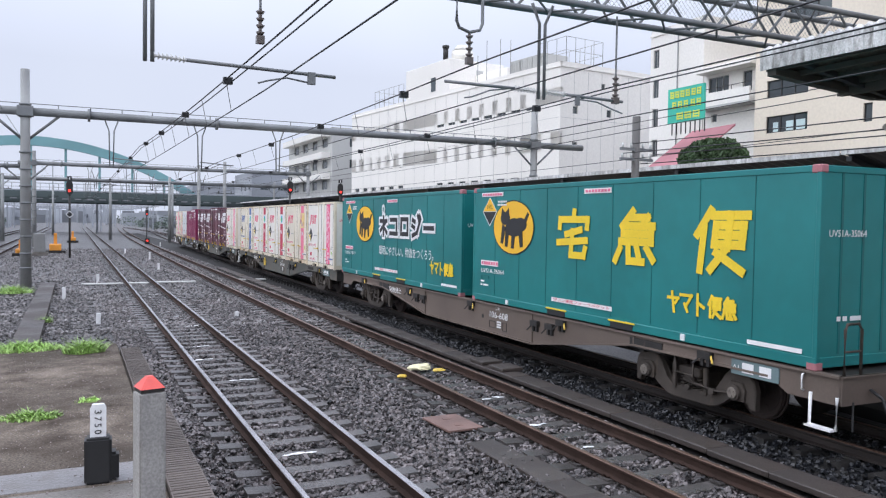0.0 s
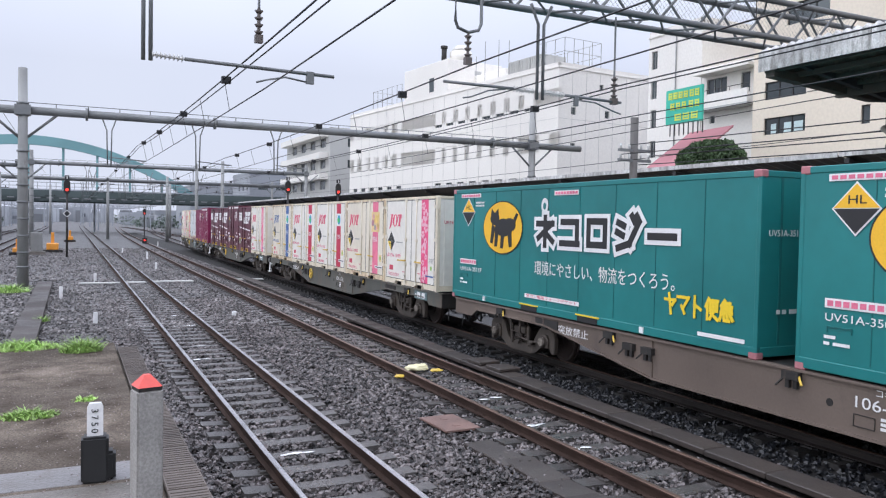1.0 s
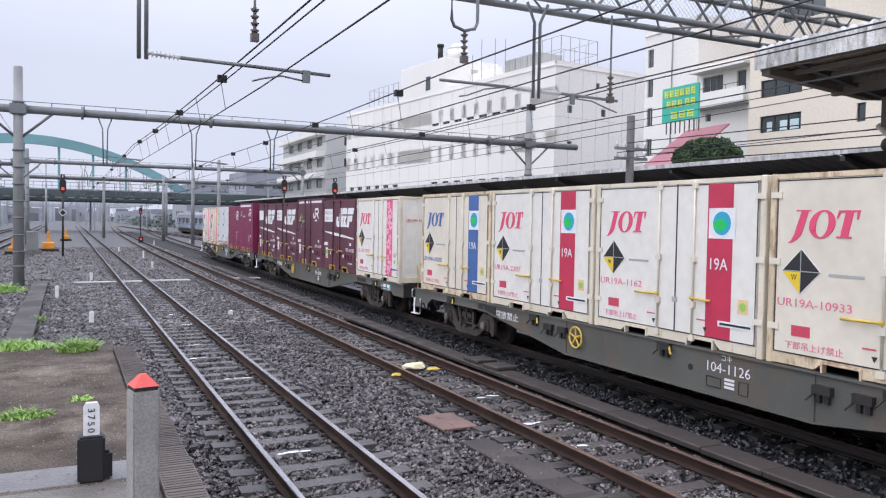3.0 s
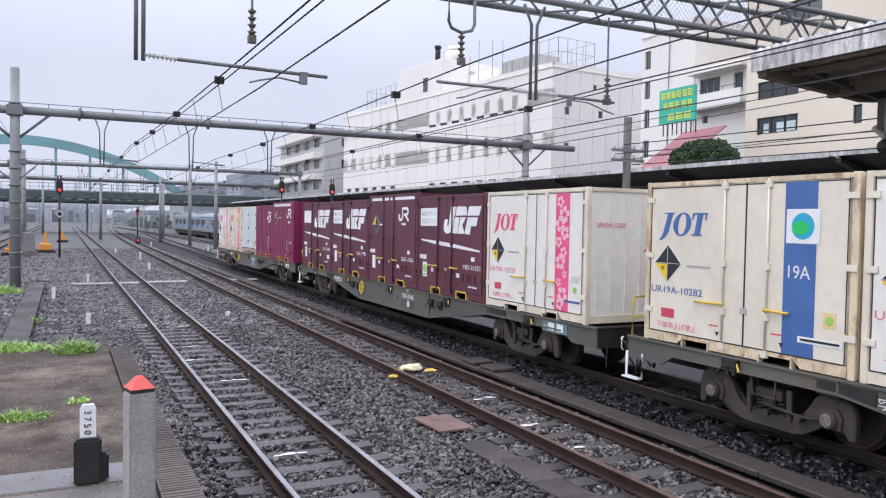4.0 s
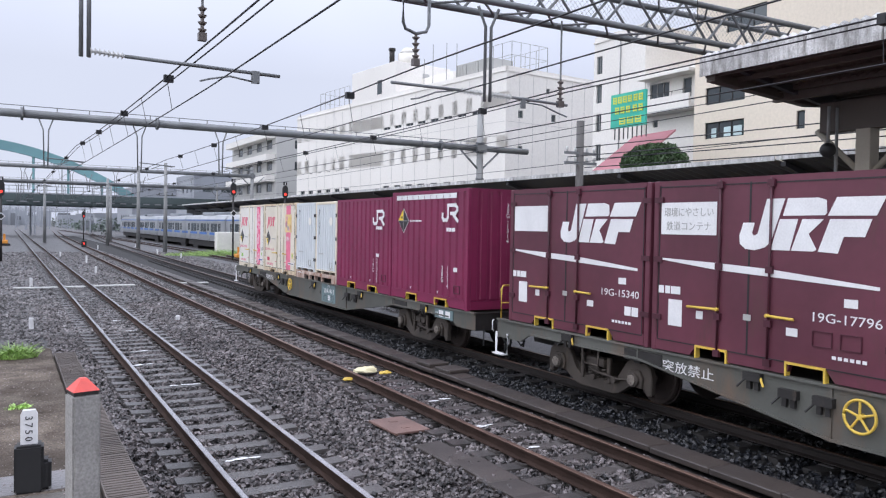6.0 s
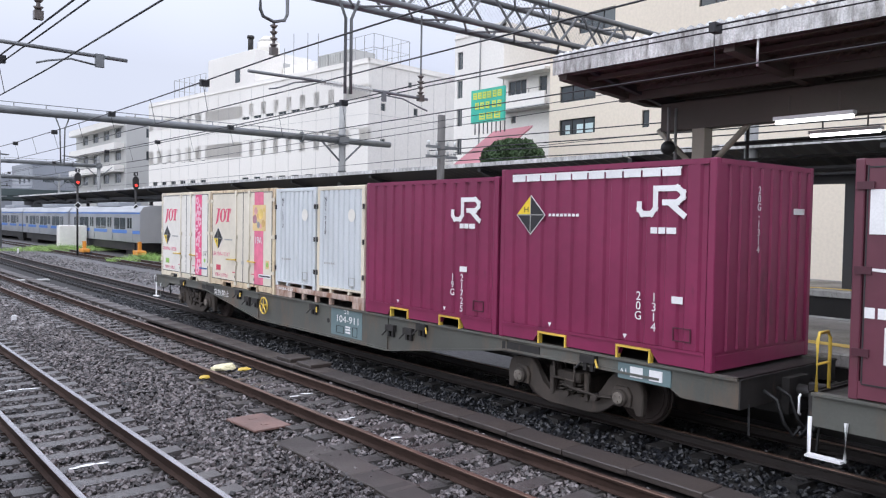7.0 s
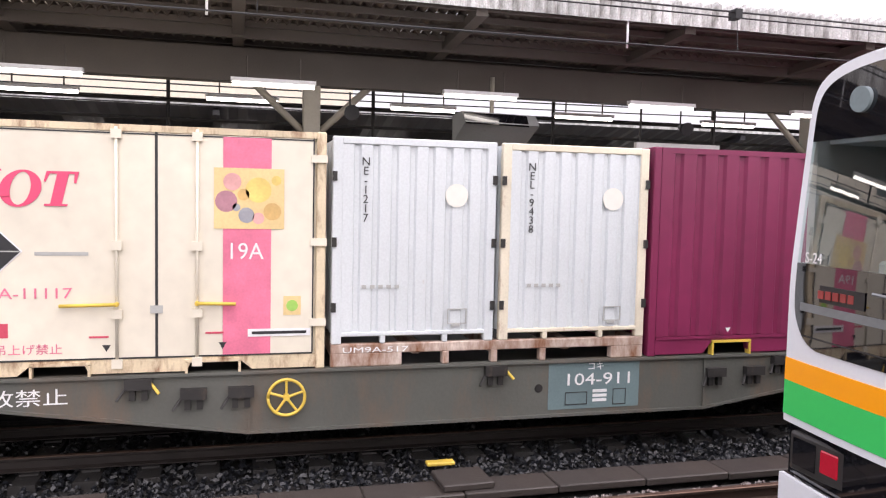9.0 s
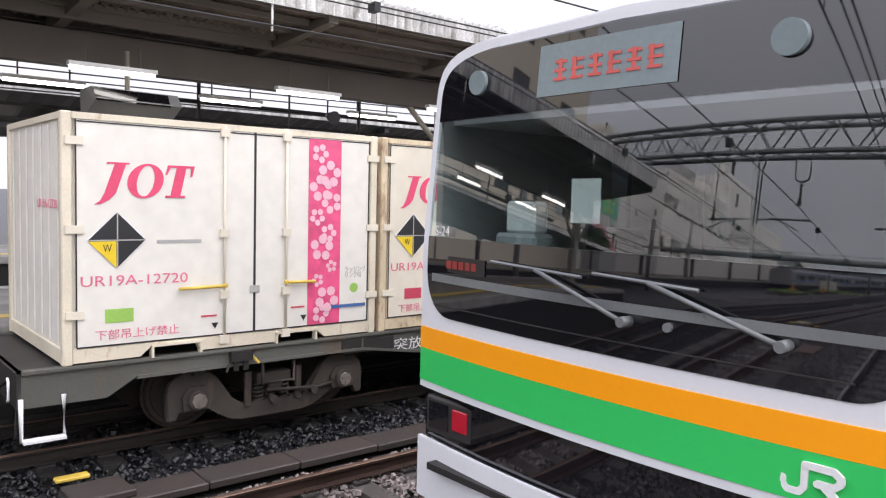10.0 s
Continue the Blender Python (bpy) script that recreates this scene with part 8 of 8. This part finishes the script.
        part("head_lamp", bm, "led_panel", t, "unlit round head lamp")
    lettering("lettering", "S-24", 0.085, "white_mark", t, pose(3.99, face_y(3.86, 2.5) + 0.016, 2.50, 90, 0, 180 - 5))
    b = sheet("train_number", "black_part", lambda z: (3.50, 3.86), [2.285, 2.38], 0.012, 4)
    boxes("number_bars", b, "led_dim", *[(3.58 + i * 0.055, 3.62 + i * 0.055, face_y(3.6, 2.3) + 0.010, face_y(3.6, 2.3) + 0.015, 2.31, 2.355) for i in range(5)])
    # wipers
    for xa, xb, b0, b1 in ((2.49, 3.06, 3.42, 2.76), (1.76, 2.37, 2.69, 2.13)):
        bm = bmesh.new()
        rod(bm, (xa, face_y(xa, 2.18) + 0.06, 2.18), (xb, face_y(xb, 2.37) + 0.05, 2.37), 0.012, 8)
        rod(bm, (b0, face_y(b0, 2.38) + 0.035, 2.385), (b1, face_y(b1, 2.36) + 0.035, 2.36), 0.009, 6)
        rod(bm, (xa, face_y(xa, 2.18), 2.18), (xa, face_y(xa, 2.18) + 0.08, 2.18), 0.025, 10)
        part("wiper", bm, "steel_grey", t)
    rods("nozzle", t, "steel_grey", ((2.28, face_y(2.28, 2.18), 2.18), (2.28, face_y(2.28, 2.18) + 0.03, 2.18), 0.022))
    sheet("trim_line", "black_part", lambda z: (x0 + 0.3, x1 - 0.15), [2.068, 2.074], 0.012)
    sheet("sill_strip", "steel_grey", lambda z: (wl + 0.06, wr - 0.06), [2.215, 2.24, 2.262], 0.010)
    # tail lamp recess band and bumper
    sheet("lamp_recess", "emu_black", lambda z: (x0 + 0.05, x1 - 0.05), frange(1.22, 1.53, 4), -0.02)
    for s, xx in ((1, x1 - 0.33), (-1, x0 + 0.33)):
        b = boxes("lamp_unit", t, "black_part", (xx - 0.22, xx + 0.22, -3.62, -3.46, 1.27, 1.50), bevel=0.015)
        boxes("tail_lamp", b, "tail_red", (xx - 0.17 if s > 0 else xx + 0.04, xx - 0.04 if s > 0 else xx + 0.17, -3.47, -3.45, 1.33, 1.46), bevel=0.006, label="red tail lamp")
        boxes("lamp_glass", b, "emu_black", (xx + 0.0 if s > 0 else xx - 0.18, xx + 0.18 if s > 0 else xx, -3.47, -3.455, 1.31, 1.47))
    sheet("bumper", "emu_white", lambda z: (x0 + 0.03, x1 - 0.03), [0.84, 0.94, 1.04, 1.14, 1.22], 0.03)
    boxes("bumper_slot", t, "black_part", (x0 + 0.25, x1 - 0.25, -3.5, -3.365, 1.08, 1.12))
    boxes("skirt", t, "steel_grey", (x0 + 0.15, x1 - 0.15, -3.75, -3.55, 0.30, 0.84), bevel=0.03)
    # operator's mark low on the face: hooked bar and looped bar
    lift = 0.0
    bm = bmesh.new()
    for (a, c), (d, e) in [((p[0] * 1.1, p[1]), (q[0] * 1.1, q[1])) for p, q in HOOK] + [((1.0 + p[0] * 0.9, p[1]), (1.0 + q[0] * 0.9, q[1])) for p, q in LOOP]:
        s = 0.13
        p, q = Vector((1.76 - a * s, 1.605 + c * s)), Vector((1.76 - d * s, 1.605 + e * s))
        k = (q - p).normalized() * 0.014
        yy = face_y(1.62, 1.66)
        for e_ in (p, q):
            rod(bm, (e_.x, yy + 0.006, e_.y), (e_.x, yy + 0.0162 + lift + (0.0002 if e_ is q else 0.0), e_.y), 0.0139, 14)
        n = Vector((-k.y, k.x))
        lift += 0.0006
        prism(bm, [p - n, q - n, q + n, p + n], "y", face_y(1.62, 1.66) + 0.006, face_y(1.62, 1.66) + 0.016 + lift)
    part("operator_mark", bm, "white_mark", t)
    # body shell behind the face, open inside for the cab
    bm = bmesh.new()
    bx(bm, x1 - 0.06, x1, -24, -3.6, 1.0, 3.3)
    bx(bm, x0, x0 + 0.06, -24, -3.6, 1.0, 3.3)
    part("side_wall", bm, "emu_steel", t)
    boxes("cab_floor", t, "seat_grey", (x0 + 0.06, x1 - 0.06, -24, -3.62, 0.95, 1.2))
    bm = bmesh.new()
    arc = [body_x(z)[1] for z in (3.2, 3.45, 3.55, 3.62, 3.66)]
    zs = (3.2, 3.45, 3.55, 3.62, 3.66)
    prism(bm, [(x, z - 0.01) for x, z in zip(arc, zs)] + [(2 * xm - x, z - 0.01) for x, z in list(zip(arc, zs))[::-1]], "y", -24, -3.68)
    part("roof", bm, "emu_white", t)
    boxes("side_band", t, "emu_green", (x1, x1 + 0.006, -24, -3.66, 1.56, 1.72), (x0 - 0.006, x0, -24, -3.66, 1.56, 1.72))
    boxes("side_band", t, "emu_orange", (x1, x1 + 0.006, -24, -3.66, 1.735, 1.86), (x0 - 0.006, x0, -24, -3.66, 1.735, 1.86))
    # cab inside: desk, back wall with door window, monitor, seat
    boxes("desk", t, "black_part", (x0 + 0.1, x1 - 0.1, -4.15, -3.75, 1.9, 2.40), bevel=0.04)
    boxes("monitor", t, "white", (3.55, 3.80, -4.0, -3.86, 2.52, 2.72), bevel=0.02)
    boxes("console", t, "seat_grey", (3.5, 3.85, -4.0, -3.82, 2.40, 2.52), bevel=0.02)
    boxes("back_wall", t, "seat_grey", (x0 + 0.06, 2.1, -5.35, -5.3, 1.2, 3.4), (2.1, x1 - 0.06, -5.35, -5.3, 1.2, 2.3), (2.1, x1 - 0.06, -5.35, -5.3, 3.1, 3.4), (2.95, 3.1, -5.35, -5.3, 2.3, 3.1), (3.95, x1 - 0.06, -5.35, -5.3, 2.3, 3.1))
    boxes("saloon_glow", t, "cab_green", (2.1, x1 - 0.1, -6.6, -6.55, 1.2, 3.3), label="pale green saloon wall seen through the cab window")
    boxes("notice", t, "white", (2.93, 3.13, -3.71, -3.705, 2.61, 2.85), label="white paper notice behind the glass")
    boxes("seat", t, "black", (3.3, 3.8, -5.0, -4.6, 1.7, 2.55), bevel=0.06)
    for yy in (-5.6, -7.7, -17, -19.1):
        bm = bmesh.new()
        for s in (-1, 1):
            rod(bm, (xm + s * 0.50, yy, 0.43), (xm + s * 0.61, yy, 0.43), 0.43, 24)
        part("wheelset", bm, "wheel", t)
    boxes("underframe", t, "black_part", (x0 + 0.3, x1 - 0.3, -23, -4.2, 0.45, 0.95))


commuter_front()



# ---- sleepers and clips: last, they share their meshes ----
# the second sleeper mesh has dust and wagon shade in its colour
SLEEPER, DUST_SHADE, CLIP = sleeper_mesh("sleeper"), sleeper_mesh("sleeper_dusty"), clip_mesh()
for t, x, k, s0, s1 in TRACKS:
    i = 0
    y = s0
    while y < s1 and i < 150:
        m = pose(x + bend(k, y), y, 0.0, 0, 0, 0.5 * math.sin(i * 12.9))
        share("sleeper", DUST_SHADE if x == T3X else SLEEPER, t, m)
        if x < 9 and x > 0 and -6 < y < 20:
            share("rail_clip", CLIP, t, m)
        y += 0.6
        i += 1


def pale_patches():
    """Pale patches on a few sleepers."""
    rnd = random.Random(31)
    for x, y in ((2.65, 9.6), (2.57, 16.8), (2.61, 18.6), (2.91, 22.2), (2.97, 24.6), (6.07, 8.4), (6.37, 11.4), (6.23, 9.6), (2.73, 31.8), (2.82, 14.4)):
        bm = bmesh.new()
        for k in range(4):
            a, b = rnd.uniform(-0.22, 0.22), rnd.uniform(-0.05, 0.05)
            r = rnd.uniform(0.03, 0.075)
            top = [bm.verts.new((a + 1.6 * r * rnd.uniform(0.7, 1.2) * math.cos(t * math.tau / 9), b + 0.6 * r * rnd.uniform(0.7, 1.2) * math.sin(t * math.tau / 9), 0.004 + 0.0008 * k)) for t in range(9)]
            bm.faces.new(top)
        o = part("lime_stain", bm, "white_mark", None, "", pose(x, y, -0.182))
        tagged(o, "pale patch on a sleeper between the rails", "stain", group="lime splashes")


pale_patches()


# ---- what moves ----
def motions():
    times = [i * 0.5 for i in range(21)]
    for ob, base, along, z in FREIGHT:
        rows = []
        for t in times:
            rows.append((t, rail_pose(train_y(t) + base + 10.2) @ pose(0, along - 10.2, z)))
        walk(ob, rows)
    steps = [i * 2 / FPS for i in range(151)]
    start = train_y(0)
    for w in WHEELS:
        at = w.matrix_basis.translation.copy()
        rows = [(t, Matrix.Translation(at) @ Matrix.Rotation((start - train_y(t)) / 0.42, 4, "X")) for t in steps]
        walk(w, rows)


motions()
